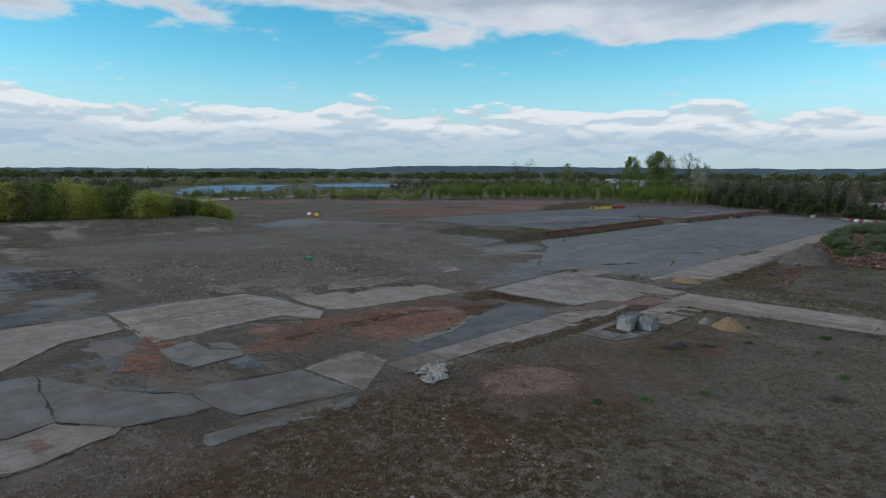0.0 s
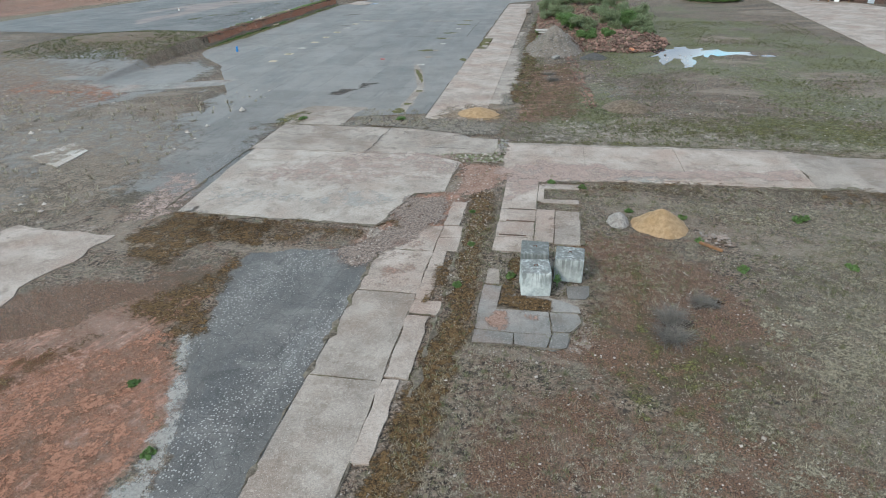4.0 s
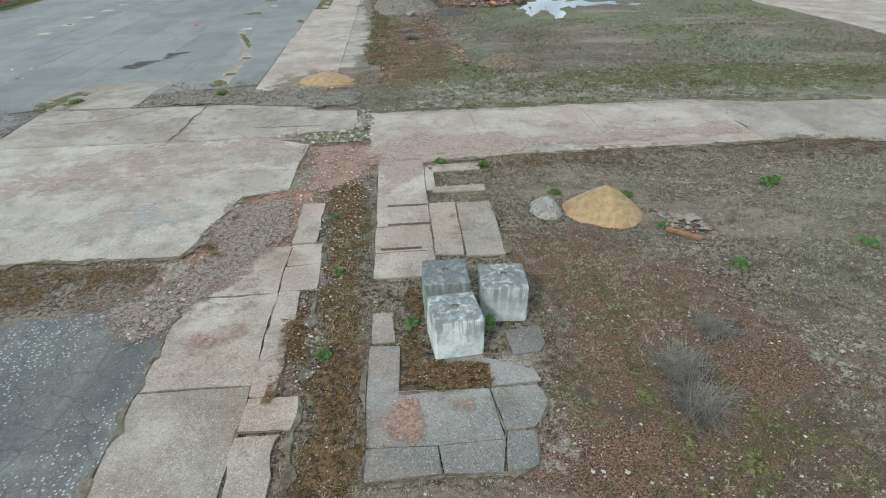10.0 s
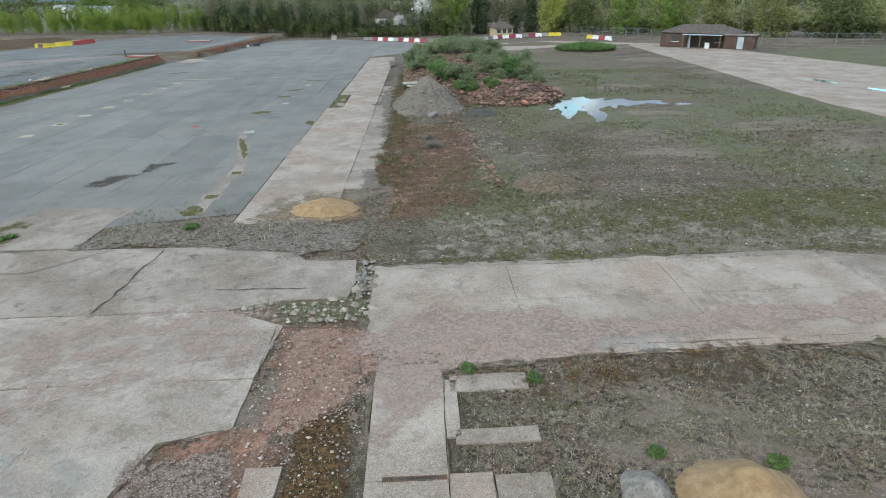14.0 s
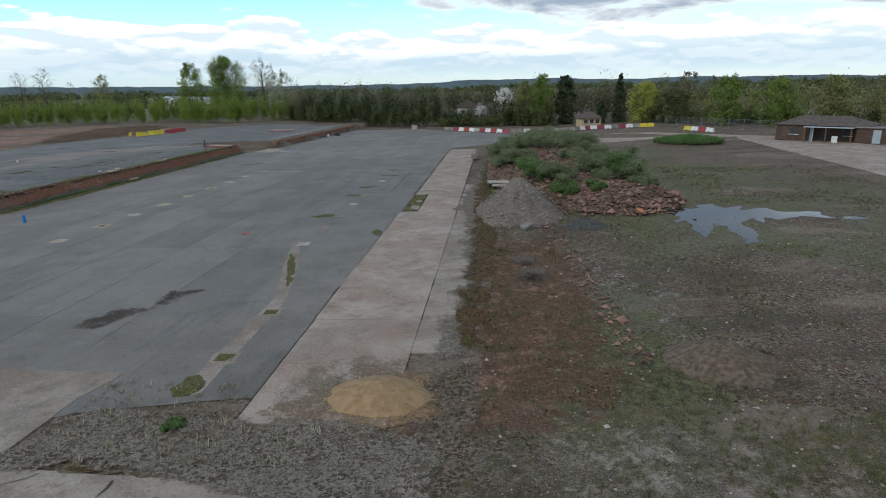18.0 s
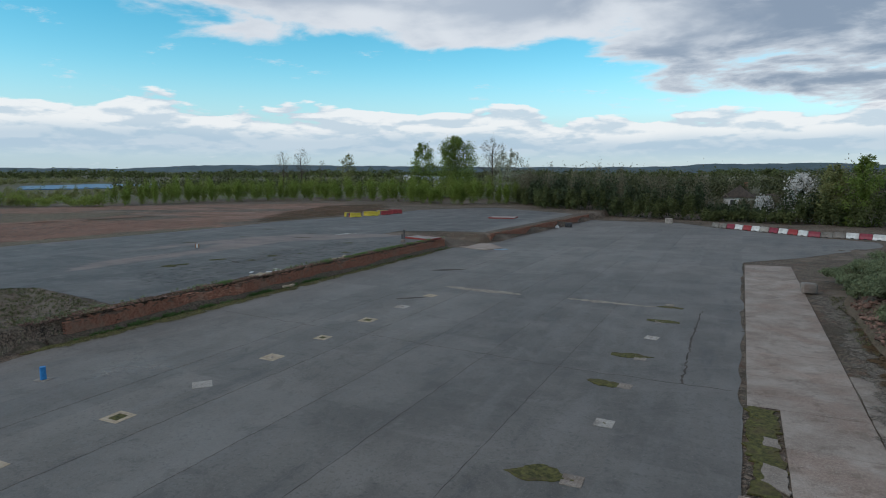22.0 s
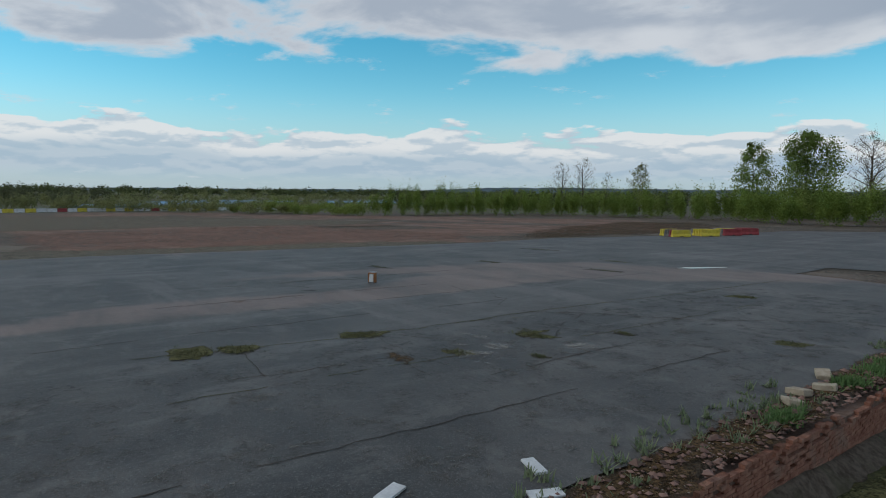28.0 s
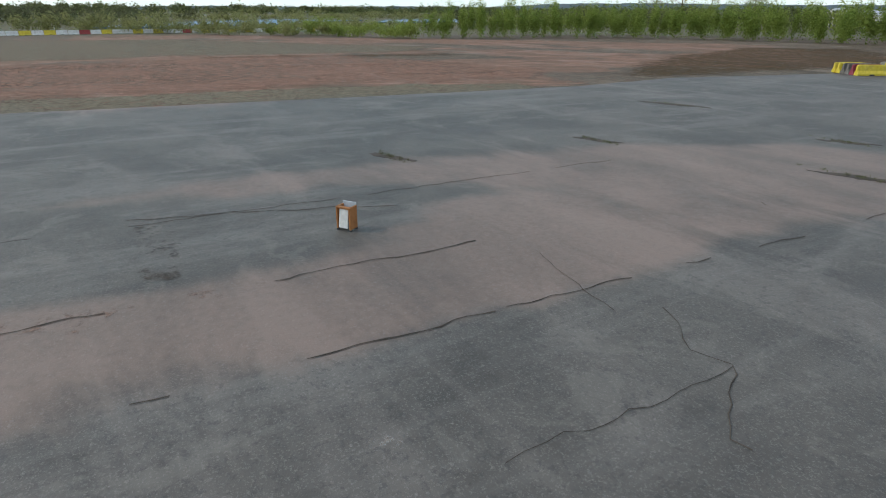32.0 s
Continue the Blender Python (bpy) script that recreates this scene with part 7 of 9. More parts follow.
film("worn_tarmac", "pale worn square of tarmac", [(-46.25, 33.85), (-46.3, 35), (-45.45, 34.7), (-45.35, 33.4)], "film_pale", 0.45, 0.2, 0.2, 0.6, 0.15, PF, "stain")
film("tarmac_repair", "dark rectangular tarmac repair", [(-62.75, 32.3), (-62.3, 33.2), (-59.3, 32.75), (-59.7, 32.0)], "film_damp", 0.32, 0.06, 0.05, 0.5, 0.12, PF, "stain")
film("tarmac_repair", "pale square tarmac repair", [(-54.35, 33.85), (-54.05, 34.4), (-53.5, 34), (-53.85, 33.55)], "film_pale", 0.24, 0.05, 0.06, 0.4, 0.1, PF, "stain")
film("brown_dust", "brown silt along a platform crack", [(-59.3, 26.5), (-58.9, 33), (-58.4, 35), (-58.2, 31), (-58.3, 26.5)], "film_red", 0.32, 0.4, 0.3, 1.0, 0.2, PF, "stain")
film("brown_dust", "brown rubble in a broken patch", [(-48.5, 29.6), (-47.7, 29.9), (-46.9, 29.5), (-47.0, 29.1), (-47.9, 29.3)], "film_moss", 0.6, 0.2, 0.25, 0.6, 0.12, PF, "stain")
for poly in ([(-51.1, 29.5), (-51.3, 29.8), (-50.6, 31.0), (-50.2, 30.4), (-50.25, 29.9), (-50.6, 29.4)], [(-47.9, 33.85), (-48.05, 34.3), (-47.8, 35.15), (-47.6, 34.3), (-47.7, 33.8)],
             [(-50.95, 26.0), (-51.6, 26.1), (-51.2, 27.0), (-50.85, 27.0), (-50.65, 26.4)], [(-50.9, 24.8), (-52.1, 25.0), (-52, 25.8), (-51.3, 26), (-50.8, 25.7)]):
    film("moss_patch", "thick brown-green moss in a worn hollow", poly, "film_olive", 0.95, 0.12, 0.14, 0.5, 0.1, PF, "moss")
    cx, cy = sum(p[0] for p in poly) / len(poly), sum(p[1] for p in poly) / len(poly)
    rng = np.random.default_rng(int(abs(cx * 7)))
    blades("patch_weed", "small weeds in a mossy hollow", rng.normal(cx, 0.28, 60), rng.normal(cy, 0.28, 60), np.full(60, P - 0.01), "grass_olive", int(abs(cx)), 8, 0.07, 1.2, 0.006, "weed")
# red field beyond the platform
film("red_field", "bare pinkish red earth beyond the platform", [(-91.3, 24), (-117, 22), (-121, 41), (-120, 60), (-104, 66), (-93, 68), (-81.8, 61.3), (-86.4, 57.2), (-87.8, 46.8), (-88, 36.4)], "film_redfield", 0.5, 2.5, 3.0, 6.0, 1.2)
for poly in ([(-116, 24), (-113, 40), (-110, 40), (-112, 24)], [(-108, 44), (-104, 60), (-101, 59), (-105, 44)], [(-99, 22), (-98, 38), (-96, 38), (-97, 22)], [(-96, 48), (-92, 62), (-90, 61), (-94, 48)], [(-124, 44), (-118, 72), (-112, 74), (-119, 44)]):
    film("moss_streak", "dark mossy streak across red earth", poly, "film_moss", 0.45, 0.9, 1.6, 3.0, 0.8)
film("straw_band", "band of brown dry turf at the tarmac's edge", [(-83, 20), (-81.8, 35.5), (-79.8, 40.6), (-79.2, 46.7), (-78.4, 57.5), (-83, 58.5), (-87, 46.8), (-88, 36.4), (-91, 20)], "film_straw", 0.62, 0.8, 1.2, 3.0, 0.6)
film("brown_turf", "dark brown turf on the red field", [(-82, 67), (-96.8, 85.4), (-108.7, 120), (-97, 136), (-80, 110), (-77.6, 92)], "film_moss", 0.5, 2.0, 2.5, 5.0, 1.2)
film("straw_band", "straw-grey rough grass behind the red earth", [(-124, 18), (-190, 15), (-182, 49), (-150, 72), (-132, 80), (-124, 70), (-126, 42)], "film_straw", 0.6, 3.0, 4.0, 7.0, 2.0)


def foot_bank(y0, y1):
    """Earth and fallen mortar banked against the brick wall."""
    prof = [(0.62, -0.03), (0.5, 0.05), (0.34, 0.17), (0.18, 0.3), (0.04, 0.36), (-0.06, 0.34)]
    ys = np.arange(y0, y1, 0.22)
    verts, faces = [], []
    for y in ys:
        w = 0.9 + 0.5 * float(vnoise(y, 3, 2.4, 301, 3))
        h = max(0.15, 0.75 + 0.75 * float(vnoise(y, 9, 3.2, 302, 3)))
        for k, (dx, z) in enumerate(prof):
            verts.append((wall_x(y) + 0.05 + dx * w + 0.05 * float(vnoise(y, k * 2.0, 0.5, 303)), y, z * (h if z > 0 else 1.0) + 0.03 * float(vnoise(y, k * 3.0, 0.4, 304))))
    n = len(prof)
    for i in range(len(ys) - 1):
        for k in range(n - 1):
            a = i * n + k
            faces.append((a, a + 1, a + n + 1, a + n))
    tagged(new("foot_bank", data_mesh("foot_bank", verts, faces, "earth", True)), "earth and mortar crumbs banked against the brick wall", "earth bank", kind="stuff")


foot_bank(8.0, 56.5)
film("wall_foot_moss", "wet olive moss along the foot of the wall", [(-39.1, 6), (-37.9, 8), (-37.6, 20), (-37.9, 34), (-38.2, 57), (-38.9, 57), (-39.1, 30)], "film_olive", 0.62, 0.4, 0.5, 1.6, 0.25, 0.028, "moss")
film("wall_top_rubble", "crumbled brick and weeds along the wall top", [(-40.9, 9), (-40.5, 30), (-40.6, 56), (-39.5, 56), (-39.6, 9)], "film_moss", 0.62, 0.25, 0.4, 1.2, 0.25, P + 0.0, "moss")


def joint(pts, width, z=0.032, mat="joint_earth", label="mossy earth in a slab joint"):
    """Earth and moss lying unevenly along an edge."""
    line = []
    for (x0, y0), (x1, y1) in zip(pts, pts[1:]):
        n = max(2, int(math.hypot(x1 - x0, y1 - y0) / 0.16))
        line += [(x0 + (x1 - x0) * k / n, y0 + (y1 - y0) * k / n, (y0 - y1), (x1 - x0)) for k in range(n)]
    bm = bmesh.new()
    prev = None
    for x, y, nx, ny in line:
        d = math.hypot(nx, ny)
        a = width * max(0.0, 0.12 + 1.7 * float(vnoise(x, y, 0.6, 6, 3)))
        c = width * max(0.0, 0.12 + 1.7 * float(vnoise(x, y, 0.6, 7, 3)))
        row = [bm.verts.new((x + nx / d * q, y + ny / d * q, z - (0.02 if e else 0))) for q, e in ((-a, 1), (-a * 0.4, 0), (c * 0.4, 0), (c, 1))]
        if prev:
            for k in range(3):
                bm.faces.new((prev[k], prev[k + 1], row[k + 1], row[k]))
        prev = row
    bmesh.ops.recalc_face_normals(bm, faces=bm.faces[:])
    tagged(new("joint_moss", mesh_of("joint_moss", bm, mat)), label, "moss", kind="stuff")


joint([(-3.6, -62), (-3.58, -50), (-3.55, -39)], 0.16)
joint([(-1.27, -62), (-1.26, -50), (-1.25, -39)], 0.07)
joint([(-0.28, -50), (-0.25, -45), (-0.3, -38.8)], 0.22)
for yy in (-58.2, -54.15, -49.45, -44.6, -41.3):
    joint([(-3.5, yy), (-1.3, yy)], 0.06)
for yy in (-45.9, -41.23, -40.03):
    joint([(-1.25, yy), (-0.3, yy + 0.02)], 0.08)
joint([(1.05, -47.2), (1.04, -43)], 0.14), joint([(1.05, -47.25), (4.2, -47.15)], 0.12), joint([(2.4, -47.1), (2.38, -46.5)], 0.03), joint([(3.5, -45.15), (3.64, -46.3), (3.46, -47.2)], 0.05)
joint([(1.1, -46.455), (2.4, -46.51), (3.6, -46.47)], 0.025), joint([(1.7, -45.1), (3.5, -45.16)], 0.09), joint([(3.66, -46.28), (4.2, -46.28)], 0.05), joint([(4.1, -47.1), (4.2, -46.4), (4.6, -45.6), (4.5, -45.0)], 0.12)
joint([(2.75, -41), (2.75, -33.2)], 0.06), joint([(3.61, -40), (3.61, -36.6)], 0.05), joint([(1.06, -41), (1.06, -33)], 0.12), joint([(4.8, -40), (4.8, -36.6)], 0.16)
for yy in (-36.59, -37.965, -39.5, -41.0):
    joint([(1.1, yy - 0.1), (2.7, yy - 0.1)], 0.07)
joint([(0.62, -26.6), (4, -26.55), (10, -26.55), (16.3, -26.6), (18.2, -27.3), (34, -28.5)], 0.28)
joint([(2.75, -32.9), (8, -32.62), (16.3, -32.6), (18.1, -32.35), (22.6, -33.9), (34, -33)], 0.3)
joint([(-14.4, -38.95), (-4.3, -39.15), (-3.4, -35.35), (-1.95, -34.9)], 0.25)
joint([(-15.2, -23.95), (-4.0, -24.05), (-1.9, -24.4)], 0.3), joint([(-1.9, -33), (-1.93, -30.4)], 0.08), joint([(0.64, -33), (0.64, -26.6)], 0.16)
joint([(-15.3, -38.5), (-15.4, -24)], 0.25), joint([(-5.78, -21.6), (-5.78, 7)], 0.05), joint([(-1.51, -21.5), (-1.51, 50)], 0.05), joint([(0.1, -17), (0.1, 19.5)], 0.2), joint([(-5.8, -21.9), (-1.5, -21.9)], 0.2)
for yy in (-18.15, -14.24, -10.4, -6.4, -2.5, 1.4, 4.3, 7.2, 11, 14.5, 18.5, 22.5, 26.5):
    joint([(-5.7, yy), (-1.55, yy)], 0.025)
for pts in ([(-16.3, -77), (-10.5, -74.6), (-7.6, -72.4), (-6.7, -71.9), (-7.5, -69.5), (-6.4, -65.7), (-7.1, -61)], [(-7.8, -77.9), (-4.9, -75.85), (-4.4, -72), (-2.2, -71.4), (-1.4, -67.2), (-0.8, -65.4), (-4, -61)],
            [(-30.8, -69.2), (-24.9, -69.4), (-18.4, -69.8), (-19.6, -62), (-16.2, -57.8), (-18.3, -56), (-28, -56.2), (-31, -62.7), (-30.7, -69)], [(-25.0, -69.3), (-25.5, -56)], [(-23.8, -70.1), (-22.9, -74.2), (-18.5, -78.3)],
            [(-4.4, -76.4), (-3.5, -79.4), (-3.5, -81)], [(-1.6, -73.7), (-1.1, -69.7), (-0.6, -65.9)], [(0.4, -66.8), (0.5, -68.8), (-0.1, -73.8)], [(-6.4, -65.6), (-0.9, -65.4)], [(-17, -70.4), (-11.3, -70.4), (-11.4, -66.6), (-17.1, -67.6)]):
    joint(pts, 0.22, 0.045)


def puddle(poly, z=0.03, label="shallow rain puddle mirroring the sky", rag=0.25, step=0.5):
    ob = new("puddle", mesh_of("puddle", plate(ragged(poly, step, rag, 3), z, 0.04), "water"))
    return tagged(ob, label, "puddle", kind="stuff")


puddle([(13.0, 6.0), (14.6, 8.2), (15.2, 7.2), (17.0, 9.2), (17.2, 7.4), (18.6, 8.2), (18.8, 6.8), (20.3, 7.5), (20.8, 6.2), (23.2, 5.8), (22.6, 5.0), (23.0, 3.9), (21.2, 4.4), (19.6, 3.4), (19.3, 4.2), (18.2, 2.2), (18.2, 3.8), (17.3, 3.0),
        (16.2, -1.8), (15.3, -2.6), (15.7, 1.4), (15.3, 2.6), (14.7, 1.8), (13.9, -1.4), (13.1, -1.0), (13.9, 2.2), (13.6, 3.4), (12.6, 2.8), (14.0, 4.6)], -0.004, rag=0.5, step=0.35)
puddle(blob(24.4, 3.6, 0.7, 0.5, 10, 0, 4), -0.004)
puddle(blob(42.5, 14, 0.5, 2.2, 12, 0.1, 5), 0.036)
puddle(blob(43.8, 6, 0.6, 3.0, 12, 0.1, 6), 0.036)
puddle(blob(-54.6, 56.1, 1.6, 0.3, 12, 1.0, 7), P - 0.004)
lake_z = 1.55
LAKES = ([(-320, 49.7), (-439, 111), (-470, 165), (-446, 204), (-400, 160), (-332, 117), (-289, 65), (-280, 40)], [(-455, 228), (-470, 292), (-424, 318), (-345, 252), (-375, 183)])
for k, poly in enumerate(LAKES):
    ob = new("water", mesh_of("water", plate(ragged(poly, 12, 5, k), lake_z, 0.8), "lake_water"))
    tagged(ob, "blue gravel-pit lake beyond the scrub", "lake", kind="structure")


# ---- small fittings on the yard ----
def drain_cover(x, y, s=0.85, rz=0.0, label="pale concrete drain surround set in tarmac", grate="dark_metal", hole=0.3, mat="concrete_white"):
    ob = thing("drain_cover", label, "drain cover", x, y, 0.0, rz, "drain covers on the yard")
    w = (s - hole * s) / 2
    for dx, dy, sx, sy in ((0, s / 2 - w / 2, s, w), (0, -s / 2 + w / 2, s, w), (s / 2 - w / 2, 0, w, s - 2 * w), (-s / 2 + w / 2, 0, w, s - 2 * w)):
        part("surround_bar", new_box(dx, dy, -0.02, sx, sy * 0.995, 0.05 + random.uniform(-.006, .006), 0, 0.012), mat, ob)
    part("cover", new_box(0, 0, -0.03, s * hole, s * hole, 0.05), grate, ob)
    return ob


for i, yy in enumerate((-1.05, 3.24, 7.13, 11.44, 15.44, 19.92, 24.13, 28.29)):
    drain_cover(-26.6, yy, random.uniform(0.75, 0.95), 45 + random.uniform(-6, 6) if i == 2 else random.uniform(-6, 6), hole=(0.2, 0.55, 0.1, 0.2, 0.45, 0.5, 0.2, 0.15)[i], grate="moss" if i in (1, 4, 5) else "concrete_worn",
                mat="concrete_white" if i in (2, 6) else "sandstone")
for i, yy in enumerate((-2.2, 1.96, 6.0, 10.5, 14.7, 18.96, 23.0, 26.95, 32.1)):
    drain_cover(-10.1, yy, random.uniform(0.55, 0.75), random.uniform(-8, 8), hole=0.15, grate="moss", mat="concrete_worn" if i % 3 else "concrete_white")
drain_cover(-7.85, -17.75, 0.95, 4, "open mossy drain frame in tarmac", "moss", 0.6, "concrete_worn"), drain_cover(-7.85, -13.45, 0.85, 6, "broken mossy drain frame in tarmac", "moss", 0.6, "concrete_worn")
patch("moss_patch", "yellow-green moss filling a missing slab", "moss", [(-5.55, 9.6), (-4.5, 9.2), (-4.5, 14.3), (-5.5, 14.4), (-5.3, 12.4)], 0.05, "moss", 0.3, 0.3)
patch("moss_patch", "yellow-green moss filling a missing slab", "moss", [(-5.5, 7.4), (-4.8, 7.3), (-4.9, 8.9), (-5.3, 9.0)], 0.05, "moss", 0.25, 0.3)
patch("slab_remnant", "pale broken slab remnant in a mossy gap", "slab", [(-5.2, 8.3), (-4.5, 7.7), (-4.5, 9.3), (-5.1, 9.6)], 0.056, "concrete_worn", 0.15, 0.3)
patch("slab_remnant", "pale broken slab remnant in a mossy gap", "slab", [(-5.1, 10.9), (-4.6, 10.8), (-4.65, 11.5), (-5.05, 11.6)], 0.062, "concrete_worn", 0.08, 0.3)
film("gap_dirt", "brown dirt and moss round a missing slab", [(-5.9, 7.2), (-4.5, 7.2), (-4.5, 14.4), (-5.8, 14.6)], "film_moss", 0.3, 0.3, 0.5, 0.5, 0.12)
for xx in (-13.3, -17.1, -20.9, -24.7, -29.5):
    crack([(xx, -17), (xx - 0.05, 20), (xx - 0.1, 60), (xx - 0.2, 98)], 0.02, 0.012, wig=0.05)
ob = new("infill_strip", mesh_of("infill_strip", plate(ragged([(-8.2, -20.3), (-7.5, -20.3), (-7.7, -12), (-9.2, -5.5), (-10.4, -2.2), (-10.8, -2.2), (-9.9, -6), (-8.3, -12)], 0.6, 0.06, 3), 0.016, 0.05), "concrete_worn"))
tagged(ob, "patched trench strip across the tarmac", "tarmac patch", kind="structure")
# blue standpipe marker
ob = thing("bollard", "short blue plastic bollard on tarmac", "bollard", -33.6, 4.5, 0.0)
bm = bmesh.new()
tube(bm, (0, 0, 0), (0, 0, 0.62), 0.13, 0.12, 12)
part("post", bm, "blue_plastic", ob)
part("base", new_box(0, 0, 0, 0.6, 0.5, 0.04, 10, 0.01), "concrete_white", ob)
ob = thing("plastic_scrap", "crumpled pink plastic scrap on tarmac", "litter", -14.8, 0.5, 0.01, 20)
part("sheet", new_box(0, 0, 0, 0.5, 0.3, 0.05, 0, 0.015, (6, 4)), "red_plastic", ob)


def chunk(name, label, x, y, z, sx, sy, sz, mat, rz=0, tilt=(0, 0), category="rubble", seed=1):
    bm = bmesh.new()
    box(bm, 0, 0, 0, sx, sy, sz, 0, min(sx, sy, sz) * 0.12, tilt)
    bmesh.ops.subdivide_edges(bm, edges=[e for e in bm.edges if e.calc_length() > min(sx, sy) * 0.5], cuts=2, use_grid_fill=True)
    for v in bm.verts:
        v.co += Vector((1, 1, 0.5)) * 0.06 * min(sx, sy) * noise.noise(v.co * 4 + Vector((seed, seed, 0)))
    ob = new(name, mesh_of(name, bm, mat))
    ob.matrix_basis = pose(x, y, z, 0, 0, rz)
    return tagged(ob, label, category)


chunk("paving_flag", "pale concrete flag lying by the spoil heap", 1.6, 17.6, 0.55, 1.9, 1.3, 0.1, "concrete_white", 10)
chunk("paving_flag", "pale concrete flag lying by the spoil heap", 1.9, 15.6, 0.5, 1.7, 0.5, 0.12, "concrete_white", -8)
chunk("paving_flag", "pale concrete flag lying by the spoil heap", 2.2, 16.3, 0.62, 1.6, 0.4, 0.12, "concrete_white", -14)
chunk("concrete_box", "grey concrete box at the strip edge", -1.3, 40.5, 0.05, 1.0, 0.8, 0.75, "concrete_grey", 8)
for i, (x, y, s) in enumerate(((9.2, 7.6, 0.9), (11.4, 5.4, 0.8), (10.4, 6.6, 0.5), (6.6, 11, 0.7), (7.6, 9.2, 0.5), (12.6, 8, 0.6), (8.4, 6.0, 0.45), (5.2, 5.2, 0.4))):
    chunk("brick_slab", "broken orange brickwork lump on rubble", x, y, 0.08, s, s * 0.8, s * 0.35, "brick_orange" if i < 2 else "rubble_brick", i * 50, (15, 10), seed=i)
for i, (x, y, s) in enumerate(((1.9, 2.6, 0.7), (3.3, 1.2, 0.8), (2.2, 5.2, 0.6), (0.9, 7.2, 0.5), (4.9, 13, 0.9), (7.4, 27, 1.1), (9.2, 30, 0.9), (5, 22, 0.8), (11.5, 24, 0.9))):
    chunk("concrete_lump", "broken grey concrete lump on the heap", x, y, 0.1 if y < 10 else 1.1 if y > 20 else 0.6, s, s * 0.6, s * 0.3, "concrete_grey", i * 41, (10, -12), seed=i + 20)
for i, (x, y, z) in enumerate(((-40.1, 24.6, P), (-40.3, 25.1, P), (-40.0, 25.5, P), (-40.4, 24.2, P), (-40.2, 34.0, P), (-40.4, 34.8, P), (-40.2, 35.6, P), (-38.3, 25.6, 0.25), (-38.2, 26.2, 0.25), (-40.6, 36.6, P))):
    chunk("stone_lump", "buff broken stone by the brick wall", x, y, z - 0.02, 0.45, 0.3, 0.14, "sandstone", i * 33, (5, 8), seed=i + 40)
for i, (x, y) in enumerate(((-40.7, 26.4), (-40.6, 27.3), (-41.9, 25.6), (-41.3, 27.8))):
    chunk("white_board", "white broken board on the platform", x, y, P - 0.01, 0.5, 0.22, 0.04, "white_plastic", 20 + i * 47, category="litter", seed=i)
chunk("timber_beam", "dark weathered timber lying by stones", 9.9, -39.6, 0.04, 1.0, 0.12, 0.1, "timber", -40)
chunk("stone_block", "white stone block at the yard's end", -17.7, 104.2, 0.0, 1.3, 0.9, 1.0, "concrete_white", 10)
chunk("black_box", "black plastic crate dumped on tarmac", -32.6, 90.6, 0.0, 1.2, 0.9, 0.75, "dark_metal", 15, category="crate")
for i, (x, y, s) in enumerate(((-34.6, 89.5, 0.9), (-35.2, 88.4, 0.8), (-34.2, 90.8, 0.7), (-33.9, 88.2, 0.6), (-33.8, 101, 0.6))):
    chunk("rubbish_bag", "white fly-tipped rubbish bag on tarmac", x, y, 0.0, s, s * 0.8, s * 0.55, "white_plastic", i * 60, (4, 6), "rubbish bag", i + 60)
# ramp sheet and tarpaulin
ob = new("ramp_slab", mesh_of("ramp_slab", plate(ragged([(-38.5, 57.5), (-33.5, 55.2), (-32.2, 58.0), (-35.5, 62.0), (-38.0, 62.5)], 0.6, 0.1, 3), 0.07, 0.1), "concrete"))
tagged(ob, "pale concrete ramp foot on tarmac", "ramp", kind="structure")
patch("blue_sheet", "flat blue plastic sheet on tarmac", "sheet", blob(-31.9, 56.4, 0.9, 0.45, 10, 0.4, 3), 0.09, "blue_pale", 0.1, 0.3, 0.02)


# ---- platform fittings ----
def steel_post(x, y, h):
    ob = thing("steel_post", "rusty square steel post on the platform", "post", x, y, P - 0.04, 10)
    part("shaft", new_box(0, 0, 0, 0.12, 0.12, h, 0, 0.01), "dark_metal", ob)
    part("foot_plate", new_box(0, 0, 0, 0.3, 0.3, 0.03), "rust_steel", ob)
    part("cap", new_box(0, 0, h, 0.14, 0.14, 0.02), "rust_steel", ob)


steel_post(-43.2, 52.6, 1.25), steel_post(-42.3, 50.6, 0.95)
chunk("concrete_stub", "broken concrete stub by the post", -42.0, 50.3, P - 0.04, 0.5, 0.45, 0.35, "concrete_grey", 20, seed=71)


def dock_plate(x, y, sx, sy, rz, label):
    ob = thing("dock_plate", label, "steel plate", x, y, P - 0.03, rz)
    part("deck", new_box(0, 0, 0.14, sx, sy, 0.06, 0, 0.01), "deck_steel", ob)
    for dx, dy, ax, ay in ((0, sy / 2 + 0.04, sx + 0.16, 0.08), (0, -sy / 2 - 0.04, sx + 0.16, 0.08), (sx / 2 + 0.04, 0, 0.08, sy), (-sx / 2 - 0.04, 0, 0.08, sy)):
        part("edge_beam", new_box(dx, dy, 0, ax, ay, 0.21, 0, 0.01), "red_steel", ob, "red-painted edge beam")
    return ob


dock_plate(-41.6, 54.6, 3.9, 2.2, -14, "rusty red-edged steel dock plate by the wall")
dock_plate(-45.4, 92.6, 4.6, 3.6, 8, "pale red-edged steel dock plate on tarmac")
# wooden cabinet
ob = cabinet = thing("wooden_cabinet", "discarded brown wooden cabinet with white front", "cabinet", -60.35, 36.1, P - 0.03, 32)
for sx in (-0.2, 0.2):
    part("side_panel", new_box(sx, 0, 0.06, 0.05, 0.36, 0.66, 0, 0.008), "timber_orange", ob)
part("front_panel", new_box(0, -0.15, 0.1, 0.28, 0.03, 0.56, 0, 0.005, (-8, 0)), "white_plastic", ob, "white front panel")
